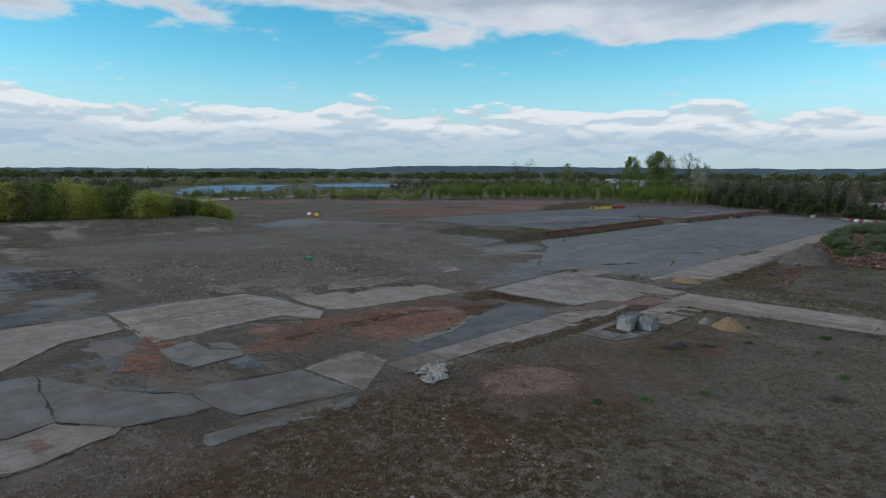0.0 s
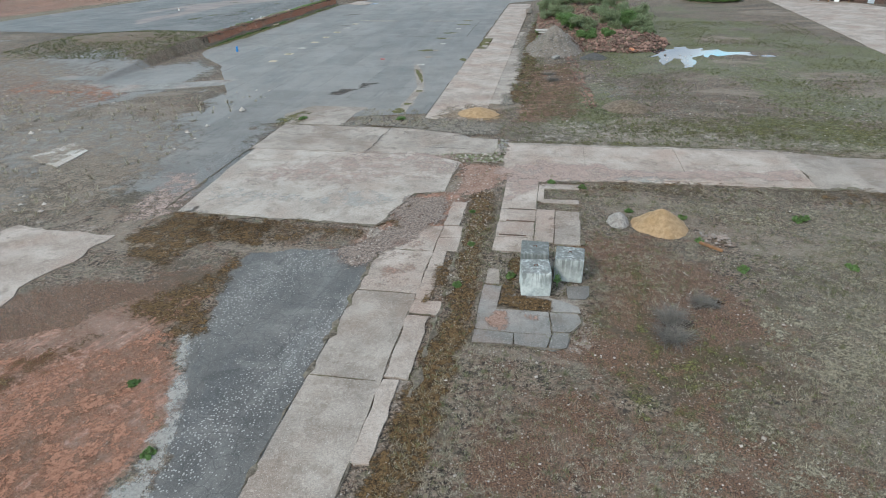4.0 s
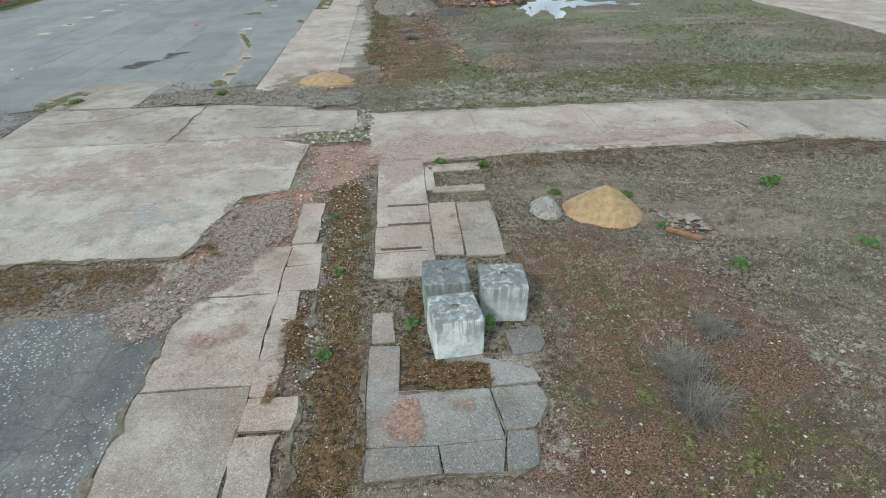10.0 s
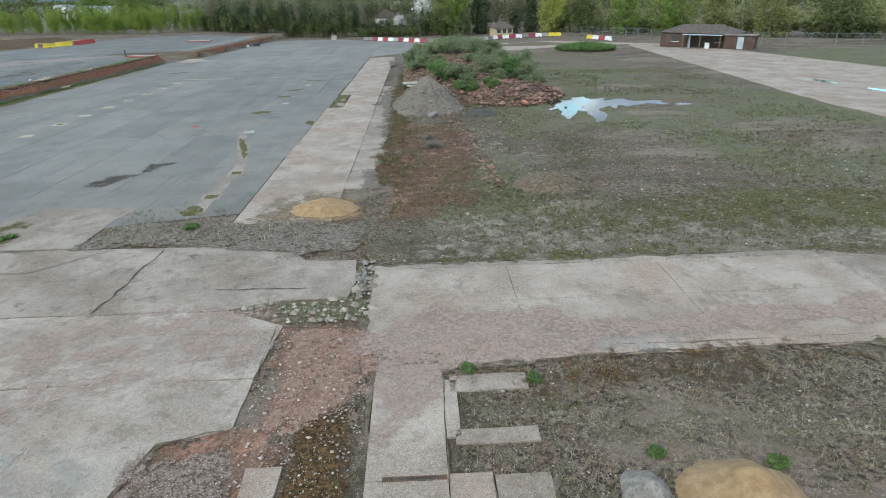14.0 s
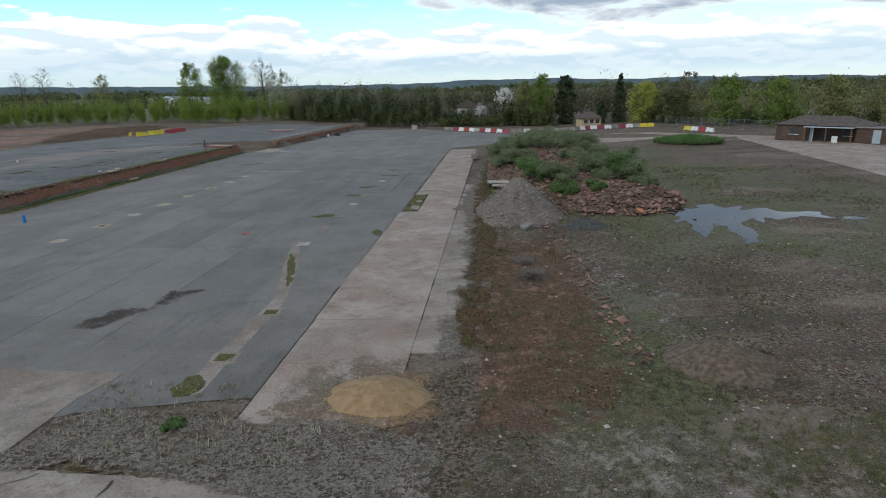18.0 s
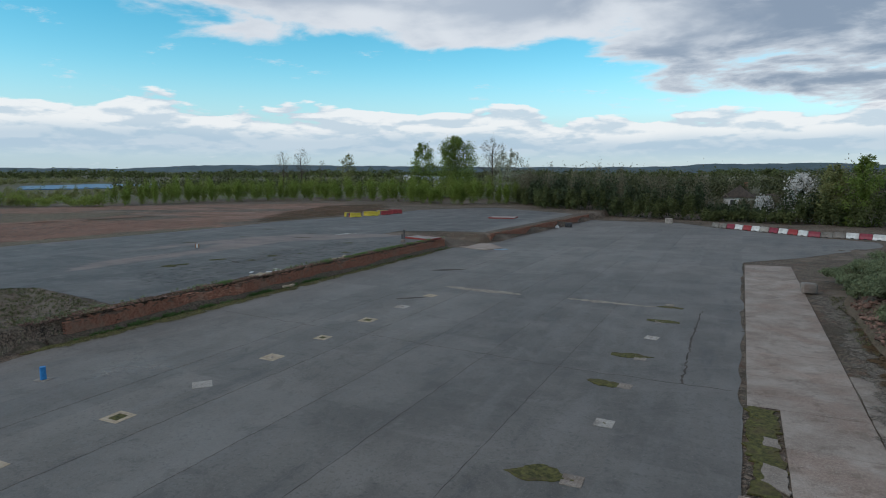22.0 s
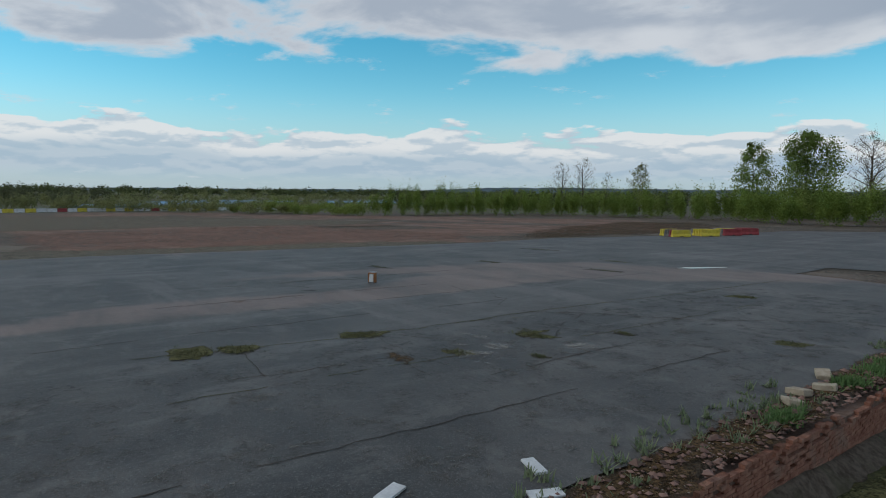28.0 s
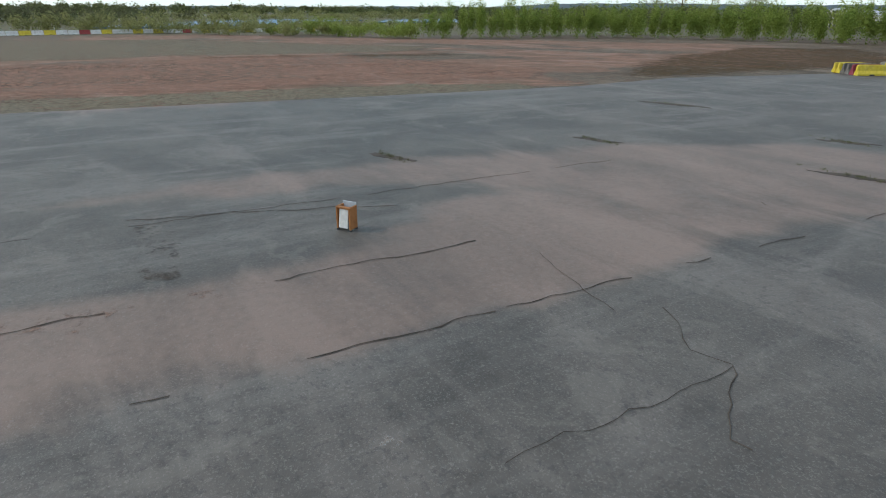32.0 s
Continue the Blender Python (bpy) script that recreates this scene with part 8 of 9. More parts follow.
part("top_rail", new_box(0, -0.12, 0.66, 0.42, 0.1, 0.06, 0, 0.008), "timber_orange", ob)
part("back_board", new_box(0, 0.16, 0.1, 0.42, 0.03, 0.7, 0, 0.006, (-4, 0)), "grey_sheet", ob, "pale torn back board")
for sx in (-0.19, 0.19):
    for sy in (-0.16, 0.16):
        part("foot", new_box(sx, sy, 0, 0.07, 0.07, 0.07, 0, 0.01), "dark_metal", ob)
cabinet.scale = (0.78, 0.7, 0.72)


# ---- barriers ----
def barrier_mesh(mat, ln=2.0, h=0.95):
    h = 0.78 if ln == 2.3 else 0.74 if ln < 2.1 else h
    prof = [(-0.26, 0), (-0.26, 0.14), (-0.13, 0.38), (-0.09, h), (0.09, h), (0.13, 0.38), (0.26, 0.14), (0.26, 0)]
    bm = bmesh.new()
    rows = [[bm.verts.new((x, yy, z)) for x, z in prof] for yy in (-ln / 2 + 0.02, ln / 2 - 0.02)]
    for i in range(len(prof)):
        k = (i + 1) % len(prof)
        bm.faces.new((rows[0][i], rows[0][k], rows[1][k], rows[1][i]))
    bm.faces.new(rows[0][::-1]), bm.faces.new(rows[1])
    bmesh.ops.recalc_face_normals(bm, faces=bm.faces[:])
    bmesh.ops.bevel(bm, geom=bm.edges[:], offset=0.02, segments=1, affect="EDGES")
    return mesh_of("barrier_body", bm, mat)


BARRIERS = {}


def barrier(x, y, rz, colour, group, ln=2.0):
    """A water-filled road barrier; the first of each colour is built, the rest are copies."""
    if (colour, ln) in BARRIERS:
        ob = copy_thing(BARRIERS[colour, ln], pose(x, y, float(terrain(x, y)) + 0.03, 0, 0, rz))
        return tagged(ob, group=group)
    mat, word = {"red": ("red_plastic", "red"), "white": ("white_plastic", "white"), "yellow": ("yellow_plastic", "yellow"), "grey": ("concrete_grey", "grey"), "cream": ("concrete_white", "cream"),
                 "maroon": ("maroon_plastic", "dark red")}[colour]
    ob = thing("road_barrier", f"faded {word} road barrier in a row", "barrier", x, y, float(terrain(x, y)) + 0.03, rz, group)
    part("body", barrier_mesh(mat, ln), mat, ob)
    part("top_rail", new_box(0, 0, 0.78 if ln == 2.3 else 0.74 if ln < 2.1 else 0.95, 0.1, ln - 0.2, 0.05, 0, 0.01), mat, ob)
    # solid dark box in place of the shaded hollow in the foot
    part("foot_slot", new_box(0.24, 0, 0.02, 0.06, 0.4, 0.09), "dark_metal", ob)
    BARRIERS[colour, ln] = ob
    return ob


def barrier_row(pts, colours, group, ln=2.0):
    cells = []
    for (x0, y0), (x1, y1) in zip(pts, pts[1:]):
        d = math.hypot(x1 - x0, y1 - y0)
        n = max(1, int(d / ln))
        cells += [(x0 + (x1 - x0) * (k + 0.5) / n, y0 + (y1 - y0) * (k + 0.5) / n, math.degrees(math.atan2(-(x1 - x0), y1 - y0))) for k in range(n)]
    for (x, y, a), c in zip(cells, colours * 20):
        barrier(x, y, a, c, group, ln)


barrier_row([(-10.3, 99.4), (2.65, 87.6), (12.6, 84.2), (20.7, 91.6), (34.5, 95.0)],
            ["grey", "grey", "maroon", "white", "red", "white", "cream", "maroon", "white", "red", "white", "maroon", "grey", "grey", "white", "maroon", "white", "grey", "cream", "cream", "cream", "cream", "grey", "white", "maroon", "white",
             "maroon", "white", "grey", "maroon", "white", "cream", "yellow", "yellow", "yellow"],
            "row of barriers along the yard's end", 1.5)
barrier_row([(37.6, 84.4), (40.4, 76.5)], ["yellow", "white", "red", "white", "red"], "barriers across the gate")
barrier_row([(-216, 18), (-226, 44), (-234, 104)], ["white", "white", "yellow", "white", "yellow", "white", "white", "red", "white", "yellow"], "barriers beyond the red field", 2.4)
barrier_row([(-116, 5.4), (-110, 4.9)], ["white", "red", "yellow"], "barriers on the west ground")
for x0, y0, cols in ((-73.5, 85.4, ["yellow", "maroon", "grey", "grey", "yellow", "yellow"]), (-72.3, 89.6, ["yellow"] * 4 + ["cream"]), (-71.7, 93.8, ["red", "grey", "yellow", "yellow", "cream"]), (-71.4, 97.6, ["red"] * 4)):
    for k, c in enumerate(cols):
        barrier(x0 - k * 0.5, y0 + k * 0.31, -32, c, "stored barriers on the platform", 2.3)
chunk("plastic_scrap", "crumpled green plastic scrap on cleared ground", -46.7, -39.1, 0.05, 1.0, 0.7, 0.35, "green_plastic", 20, (5, 8), "litter", 81)


# ---- foliage ----
def leaves(rng, count, centre, size, leaf, shell=0.3, upright=0.0, clump=0.2):
    """Small leaves in clumps through an ellipsoid, each turned outwards and to the light."""
    n = max(5, count // 40)
    v = rng.normal(size=(n, 3))
    v /= np.linalg.norm(v, axis=1)[:, None]
    clumps = v * rng.uniform(shell, 1.0, (n, 1)) * size * 0.86 + centre
    p = clumps[rng.integers(0, n, count)] + rng.normal(size=(count, 3)) * size * clump
    face = (p - centre) / size + rng.normal(size=(count, 3)) * 0.55 + np.array([0, 0, 0.7])
    face /= np.linalg.norm(face, axis=1)[:, None]
    u = rng.normal(size=(count, 3))
    u[:, 2] += upright * 3.0
    u -= face * (u * face).sum(1)[:, None] * (1 - 0.7 * upright)
    u /= np.linalg.norm(u, axis=1)[:, None]
    w = np.cross(u, face)
    w /= np.linalg.norm(w, axis=1)[:, None]
    s = leaf * rng.uniform(0.6, 1.4, (count, 1))
    u, w = u * s * (1 + 0.8 * upright), w * s * (0.7 - 0.3 * upright)
    return np.stack([p - u, p + w, p + u, p - w], 1).reshape(-1, 3)


def crown_mesh(name, lobes, leaf, mat, seed, upright=0.0):
    """lobes: (count, centre, half sizes)."""
    rng = np.random.default_rng(seed)
    v = np.concatenate([leaves(rng, c, np.array(o, float), np.array(s, float), leaf, upright=upright) for c, o, s in lobes])
    return data_mesh(name, v, None, mat)


def limb_mesh(name, height, spread, r, seed, limbs=9, start=0.3, twigs=3, rise=0.8, fine=0):
    rng = random.Random(seed)
    bm = bmesh.new()
    lx, ly = rng.uniform(-.05, .05) * height, rng.uniform(-.05, .05) * height
    pts = [Vector((lx * t, ly * t, height * t * 0.92)) for t in (-0.02, 0.25, 0.5, 0.75, 1)]
    for i in range(4):
        tube(bm, pts[i], pts[i + 1], r * (1 - i * 0.22), r * (1 - (i + 1) * 0.22), 7)
    for k in range(limbs):
        t = start + (0.95 - start) * k / limbs
        base = Vector((lx * t, ly * t, height * t * 0.92))
        a = k * 2.4 + rng.uniform(-.4, .4)
        ln = spread * (1.1 - 0.55 * t) * rng.uniform(0.7, 1.1)
        tip = base + Vector((math.cos(a) * ln, math.sin(a) * ln, ln * rise * rng.uniform(0.6, 1.3)))
        tube(bm, base, tip, r * 0.38 * (1.1 - t), r * 0.1, 5)
        for _ in range(twigs):
            q = base.lerp(tip, rng.uniform(0.35, 0.95))
            e = q + Vector((rng.uniform(-1, 1), rng.uniform(-1, 1), rng.uniform(0.2, 1.2))) * ln * 0.4
            tube(bm, q, e, r * 0.12, r * 0.03, 4)
            for _ in range(fine):
                g = q.lerp(e, rng.uniform(0.2, 1.0))
                tube(bm, g, g + Vector((rng.uniform(-1, 1), rng.uniform(-1, 1), rng.uniform(0.1, 1.1))) * ln * 0.2, r * 0.05, r * 0.02, 3)
    return mesh_of(name, bm, "bark")


def tree(x, y, height, width, mat, label, seed, leaf=0.3, count=2400, bare=0.22, group="", trunk=0.2, shape="round", fine=0, limbs=9):
    ob = thing("tree", label, "tree", x, y, float(terrain(x, y)), seed * 37 % 360, group)
    part("trunk", limb_mesh("trunk", height * 0.93, width * 0.5, trunk, seed, limbs, bare * 0.8 + 0.05, 3, 0.8, fine), "bark", ob)
    rng = random.Random(seed)
    lobes = []
    n = 30
    for k in range(n):
        u = (k + 0.5) / n
        t = bare + (1 - bare) * u
        if shape == "cone":
            w = width / 2 * (1.02 - u) ** 0.8
        elif shape == "column":
            w = width / 2 * (0.8 + 0.2 * math.sin(u * 9 + seed)) * min(1, (1.06 - u) * 3.2, 0.55 + u * 3)
        else:
            w = width / 2 * math.sqrt(max(0.05, 1 - (2 * u - 0.8) ** 2 / 1.5))
        a, off = k * 2.4 + rng.uniform(-0.5, 0.5), w * (0.25 if shape == "cone" else 0.72 * math.sqrt(rng.uniform(0.05, 1)))
        s = max(w, 0.25) * rng.uniform(0.4, 0.62) + 0.15
        lobes.append((count // n, (math.cos(a) * off, math.sin(a) * off, height * t), (s, s, s * rng.uniform(0.8, 1.35))))
    if count:
        part("crown", crown_mesh("crown", lobes, leaf, mat, seed, 0.25 if shape == "column" else 0.0), mat, ob)
    return ob


tree(-100, 186, 21.5, 17, "leaf_spring", "tall poplar in fresh green leaf", 3, 0.22, 22000, 0.0)
tree(-112, 184, 19.5, 13, "leaf_spring", "tall slender poplar in fresh green leaf", 5, 0.2, 11000, 0.02)
tree(-88, 193, 21, 14, "leaf_twig", "tall bare tree behind the poplars", 6, 0.12, 2600, 0.3, trunk=0.5, fine=6, limbs=22)
tree(-167, 213, 17.5, 9, "leaf_olive", "lone round tree just coming into leaf", 7, 0.16, 4500, 0.25, trunk=0.3, fine=4, limbs=16)
tree(-187, 205, 20.5, 11, "leaf_twig", "tall leaning bare tree above the scrub", 21, 0.12, 1600, 0.35, trunk=0.4, fine=6, limbs=18)
tree(-197, 203, 19.0, 10, "leaf_twig", "tall leaning bare tree above the scrub", 22, 0.12, 1400, 0.35, trunk=0.4, fine=6, limbs=18)
tree(-178, 208, 15.0, 6, "leaf_twig", "thin bare tree above the scrub", 23, 0.2, 250, 0.4, trunk=0.2, fine=4)
tree(-68, 156, 14.5, 12, "leaf_pale", "pale grey-green tree coming into blossom", 28, 0.16, 7000, 0.03)
tree(31, 115, 11.5, 7.0, "leaf_dark", "dark broad conifer by the barriers", 8, 0.2, 8000, 0.03, shape="cone")
tree(17.5, 112, 11.2, 6.4, "leaf_dark", "dark broad conifer by the barriers", 9, 0.2, 7000, 0.03)
tree(26.3, 112, 5.2, 3.2, "leaf_dark", "small dark clipped conifer", 25, 0.16, 2500, 0.02)
tree(12, 110, 11.2, 8, "leaf_spring", "green spring tree by the barriers", 10, 0.17, 7000, 0.04)
tree(8, 113, 9.8, 8, "leaf_olive", "olive spring tree by the barriers", 26, 0.17, 7000, 0.04)
tree(36.5, 114, 9.0, 8.5, "leaf_willow", "bright yellow-green spring tree", 11, 0.17, 7000, 0.04)
tree(3.5, 115, 8.6, 8.0, "leaf_blossom", "white blossoming cherry tree in the hedge", 12, 0.14, 5200, 0.06)
tree(-2.5, 117, 4.8, 4.0, "leaf_blossom", "small white blossoming bush in the hedge", 27, 0.13, 1200, 0.06)
for i, (x, y, h, w, mat) in enumerate(((56, 88, 12, 10, "leaf_spring"), (49, 95, 13, 9, "leaf_spring"), (64, 84, 12, 9, "leaf_olive"), (72, 76, 12, 9, "leaf_olive"), (80, 68, 11, 9, "leaf_hedge"), (42, 108, 10, 8, "leaf_hedge"),
                                       (88, 58, 11, 9, "leaf_olive"), (95, 46, 12, 10, "leaf_spring"), (100, 32, 12, 10, "leaf_olive"), (104, 16, 12, 10, "leaf_hedge"), (60, 96, 12, 8, "leaf_twig"), (46, 112, 15, 8, "leaf_twig"), (76, 88, 11, 8, "leaf_twig"), (52, 112, 13, 8, "leaf_twig"))):
    tree(x, y, h * 0.74, w, mat, "leafing roadside tree behind the brick shed", 60 + i, 0.18, 5200 if mat != "leaf_twig" else 2200, 0.06, "trees behind the shed", 0.25, fine=2)
for i in range(18):
    f = i / 17
    h = (5.2 + 2.6 * math.sin(math.pi * min(1, f * 1.25)) + random.uniform(-0.5, 0.5)) * (1 if f < 0.65 else 1 - 1.4 * (f - 0.65))
    tree(-131 + 9 * f + random.uniform(-4, 4), -78 + 62 * f, h, random.uniform(9, 13) * (0.5 + 0.5 * h / 8), ["leaf_willow", "leaf_willow", "leaf_olive", "leaf_spring"][i % 4],
         "spring willow in yellow-green leaf", 40 + i, 0.16, 7500, 0.0, "clump of willows")


def open_view(x, y):
    """Open water and the low meadow before it."""
    return x < -240 and (any(float(inside(x, y, p)) > -14 for p in LAKES) or float(inside(x, y, [(-240, 5), (-300, 35), (-470, 150), (-440, 330), (-330, 250), (-250, 130)])) > 0)


def belt(name, label, pts, mat, seed, depth=8.0, height=4.0, per=3.0, leaf=0.5, density=120, vary=0.3, upright=0.0, width=1.0, category="scrub"):
    """A hedge or wood along a line, as one mass of leaf clumps."""
    rng = np.random.default_rng(seed)
    out = []
    for (x0, y0), (x1, y1) in zip(pts, pts[1:]):
        ln = math.hypot(x1 - x0, y1 - y0)
        for k in range(int(ln / per) + 1):
            t = (k + rng.uniform(0, 1)) * per / max(ln, 1e-3)
            off = rng.uniform(-0.5, 0.5) * depth
            nx, ny = -(y1 - y0) / ln, (x1 - x0) / ln
            x, y = x0 + (x1 - x0) * t + nx * off, y0 + (y1 - y0) * t + ny * off
            if open_view(x, y):
                continue
            h = height * rng.uniform(1 - vary, 1 + vary)
            if -13 < x < 1.5 and 105 < y < 132:
                h *= 0.5
            w = per * rng.uniform(0.9, 1.5) * width
            out.append(leaves(rng, density, np.array([x, y, float(terrain(x, y)) + h * 0.5]), np.array([w, w, h * 0.5]), leaf, 0.1, upright, 0.25))
    v = np.concatenate(out)
    ob = new(name, data_mesh(name, v, None, mat))
    return tagged(ob, label, category, kind="stuff")


belt("willow_scrub", "dense thicket of young green willow", [(-170, 100), (-154, 140), (-132, 152), (-106, 151), (-88, 142), (-76, 138), (-63, 147)], "leaf_lime", 1, 10, 7.0, 1.1, 0.14, 700, 0.28, 0.35)
belt("willow_scrub_back", "green willow thicket behind", [(-180, 120), (-160, 165), (-120, 172), (-75, 172)], "leaf_scrub", 11, 12, 8.0, 1.6, 0.18, 420, 0.25, 0.3)
belt("hedge", "dark overgrown hedge behind the yard", [(-62, 152), (-47, 128), (-22, 117), (4, 111), (14, 108)], "leaf_hedge", 2, 5, 5.0, 0.9, 0.17, 480, 0.3)
belt("hedge_ivy", "dark ivy-clad trunks in the hedge", [(-60, 152), (-46, 130), (-20, 119), (6, 113)], "leaf_dark", 12, 6, 7.6, 1.3, 0.2, 420, 0.25, 0.3)
belt("tree_belt", "belt of grey-brown spring trees behind the hedge", [(-80, 178), (-48, 146), (0, 130), (45, 124)], "leaf_twig", 3, 16, 9.8, 1.5, 0.18, 480, 0.12, 0.5)
belt("tree_belt_green", "belt of leafing trees behind the hedge", [(-78, 182), (-45, 150), (2, 136), (45, 130)], "leaf_far", 13, 18, 9.4, 2.0, 0.22, 560, 0.1, 0.2)
belt("roadside_wood", "ivy-clad roadside wood behind the fence", [(40, 118), (62, 100), (90, 72), (108, 34), (116, -30)], "leaf_olive", 4, 12, 7.6, 1.6, 0.2, 420, 0.25, 0.3)
belt("roadside_hedge", "dark hedge under the roadside wood", [(36, 112), (58, 92), (84, 66), (100, 30), (108, -30)], "leaf_hedge", 14, 5, 3.6, 1.2, 0.18, 380, 0.3)
belt("scrub_west", "patchy green scrub at the edge of the red field", [(-166, 98), (-185, 88), (-205, 76)], "leaf_scrub", 5, 10, 4.2, 2.4, 0.18, 500, 0.4, 0.5)
belt("scrub_west_low", "low olive scrub on the west side", [(-190, 90), (-228, 62), (-262, 0), (-250, -60)], "leaf_olive", 15, 26, 4.2, 2.6, 0.2, 360, 0.5, 0.3)
belt("lake_scrub", "patchy scrub before the lakes", [(-238, 20), (-239, 90), (-237, 150), (-225, 200)], "leaf_olive", 17, 8, 4.4, 1.6, 0.18, 320, 0.5, 0.3)
belt("far_wood_olive", "far woodland of mixed greens", [(-560, -220), (-420, -20), (-330, 190), (-250, 290), (-120, 330), (60, 320), (220, 250), (320, 120), (340, -80)], "leaf_far", 6, 130, 7.0, 1.7, 0.45, 130, 0.35, 0.2, 2.0, "wood")
belt("far_wood_green", "far leafing woodland", [(-520, -150), (-400, 80), (-300, 250), (-150, 360), (80, 350), (260, 240)], "leaf_far", 16, 150, 7.5, 2.4, 0.5, 130, 0.35, 0.2, 2.0, "wood")
belt("far_wood_dark", "dark far woodland below the hills", [(-1200, -300), (-900, 200), (-640, 680), (-200, 900), (250, 860), (700, 550), (860, 100)], "leaf_hedge", 7, 260, 11.0, 5.0, 1.3, 150, 0.3, 0.2, 2.2, "wood")
belt("lake_trees", "trees round the far lakes", [(-470, 90), (-510, 200), (-500, 330)], "leaf_olive", 8, 30, 6.0, 4.0, 0.45, 200, 0.4, 0.2, 1.5, "wood")

for k, (az0, az1, dist, hgt) in enumerate(((-95, -38, 2300, 16), (-58, -8, 2450, 36), (-24, 26, 2550, 38), (4, 75, 2450, 42))):
    verts, faces = [], []
    n = 120
    for i in range(n + 1):
        a = radians(az0 + (az1 - az0) * i / n)
        e = math.sin(math.pi * i / n) ** 0.45
        h = hgt * e * (0.78 + 0.28 * float(vnoise(i * 1.0 + k * 50, 0, 17, 3))) + 2.5 * float(vnoise(i * 1.0 + k * 9, 5, 1.2, 4))
        for r, z in ((dist - 350, -30), (dist, h), (dist + 350, -30)):
            verts.append((math.sin(a) * r, math.cos(a) * r, z))
    for i in range(n):
        for j in (0, 1):
            o = i * 3 + j
            faces.append((o, o + 3, o + 4, o + 1))
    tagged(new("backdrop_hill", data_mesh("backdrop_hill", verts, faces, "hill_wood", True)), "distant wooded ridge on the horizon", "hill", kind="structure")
ob = new("green_field", mesh_of("green_field", plate(ragged([(60, 330), (130, 330), (150, 560), (60, 560)], 20, 4, 2), 1.0, 0.5), "field_green"))
tagged(ob, "bright green field beyond the hedge", "field", kind="structure")


def shrub(x, y, z, w, h, mat, seed, label, group=""):
    ob = thing("shrub", label, "shrub", x, y, z, seed * 53 % 360, group)
    bm = bmesh.new()
    rng = random.Random(seed)
    for k in range(9):
        a = k * 0.7
        tube(bm, (0, 0, -0.1), (math.cos(a) * w * 0.35 * rng.uniform(.4, 1), math.sin(a) * w * 0.35 * rng.uniform(.4, 1), h * rng.uniform(0.5, 0.95)), 0.03, 0.008, 4)
    part("stem", bm, "bark", ob)
    lobes = []
    for k in range(9):
        f = rng.uniform(0.1, 0.4) * w
        q = rng.uniform(0.14, 0.26)
        lobes.append((130 + int(300 * min(w, 3)), (math.cos(k * 2.4) * f, math.sin(k * 2.4) * f, h * rng.uniform(0.15, 0.62)), (w * q, w * q, h * rng.uniform(0.2, 0.36))))
    part("foliage", crown_mesh("foliage", lobes, 0.03 + 0.012 * min(w, 2.0), mat, seed, 0.4), mat, ob)


mound_h = lambda x, y: 0.42 * 2.2 * float(vnoise(x - 7.6 + 6, y - 31, 0.16 * 11, 6, 3)) * 0.7 + 2.2 * max(0, 1 - math.hypot((x - 7.6) / 7.48, (y - 31) / 24.2)) ** 0.75 * (1 + math.hypot((x - 7.6) / 7.48, (y - 31) / 24.2) * 0.9)
for i, (x, y, w, h) in enumerate(((4.6, 14.5, 2.4, 1.5), (6.2, 13.2, 2.0, 1.3), (9.5, 16, 2.2, 1.4), (11.5, 17, 2.6, 1.6), (12.8, 21, 3.2, 1.9), (3.6, 24, 2.6, 1.2), (6.0, 28, 3.4, 1.7), (8.5, 30, 3.6, 1.8), (10.5, 27, 2.8, 1.4),
                                  (5.0, 34, 3.4, 1.5), (8.0, 36, 3.6, 1.7), (11.0, 34, 3.2, 1.5), (4.0, 42, 3.2, 1.3), (7.0, 43, 3.4, 1.5), (10.0, 41, 3.2, 1.4), (5.5, 49, 3.0, 1.2), (2.2, 33, 2.4, 1.0), (1.6, 39, 2.2, 0.9), (8.6, 21.5, 2.2, 1.1), (13.6, 26, 2.6, 1.3),
                                  (2.0, 46, 2.6, 1.0), (8, 50, 3, 1.2), (1.7, 28, 1.7, 0.9), (1.9, 24.5, 1.5, 0.8), (1.5, 36, 1.6, 0.9), (1.8, 43, 1.8, 0.9), (2.9, 30, 2.2, 1.2), (2.6, 50, 2.0, 0.9), (1.7, 32, 1.5, 0.9), (3.2, 37, 2.4, 1.2), (3.4, 46, 2.4, 1.1), (12.8, 15.5, 2.6, 1.7), (13.6, 18.5, 2.4, 1.6))):
    shrub(x, y, mound_h(x, y) + 0.0, w * 1.5, h * 1.35, "leaf_weed" if i in (0, 3) else "leaf_broom", i + 1, "grey-green broom shrub on rubble", "shrubs on the rubble mound")
spill_h = lambda x, y: 1.25 * max(0, 1 - math.hypot((x - 10.8) / 4.94, (y - 11.5) / 6.76)) ** 0.85 * (1 + 0.9 * math.hypot((x - 10.8) / 4.94, (y - 11.5) / 6.76))
for i, (x, y, w, h) in enumerate(((6.6, 10.5, 2.6, 1.5), (8.9, 9.6, 2.0, 1.1), (9.8, 13.5, 2.4, 1.3), (12.6, 11.0, 2.0, 1.0), (14.0, 14.0, 1.8, 0.9))):
    shrub(x, y, spill_h(x, y), w, h, "leaf_weed" if i < 2 else "leaf_broom", i + 140, "green leafy shrub growing through brick rubble", "shrubs on the rubble mound")
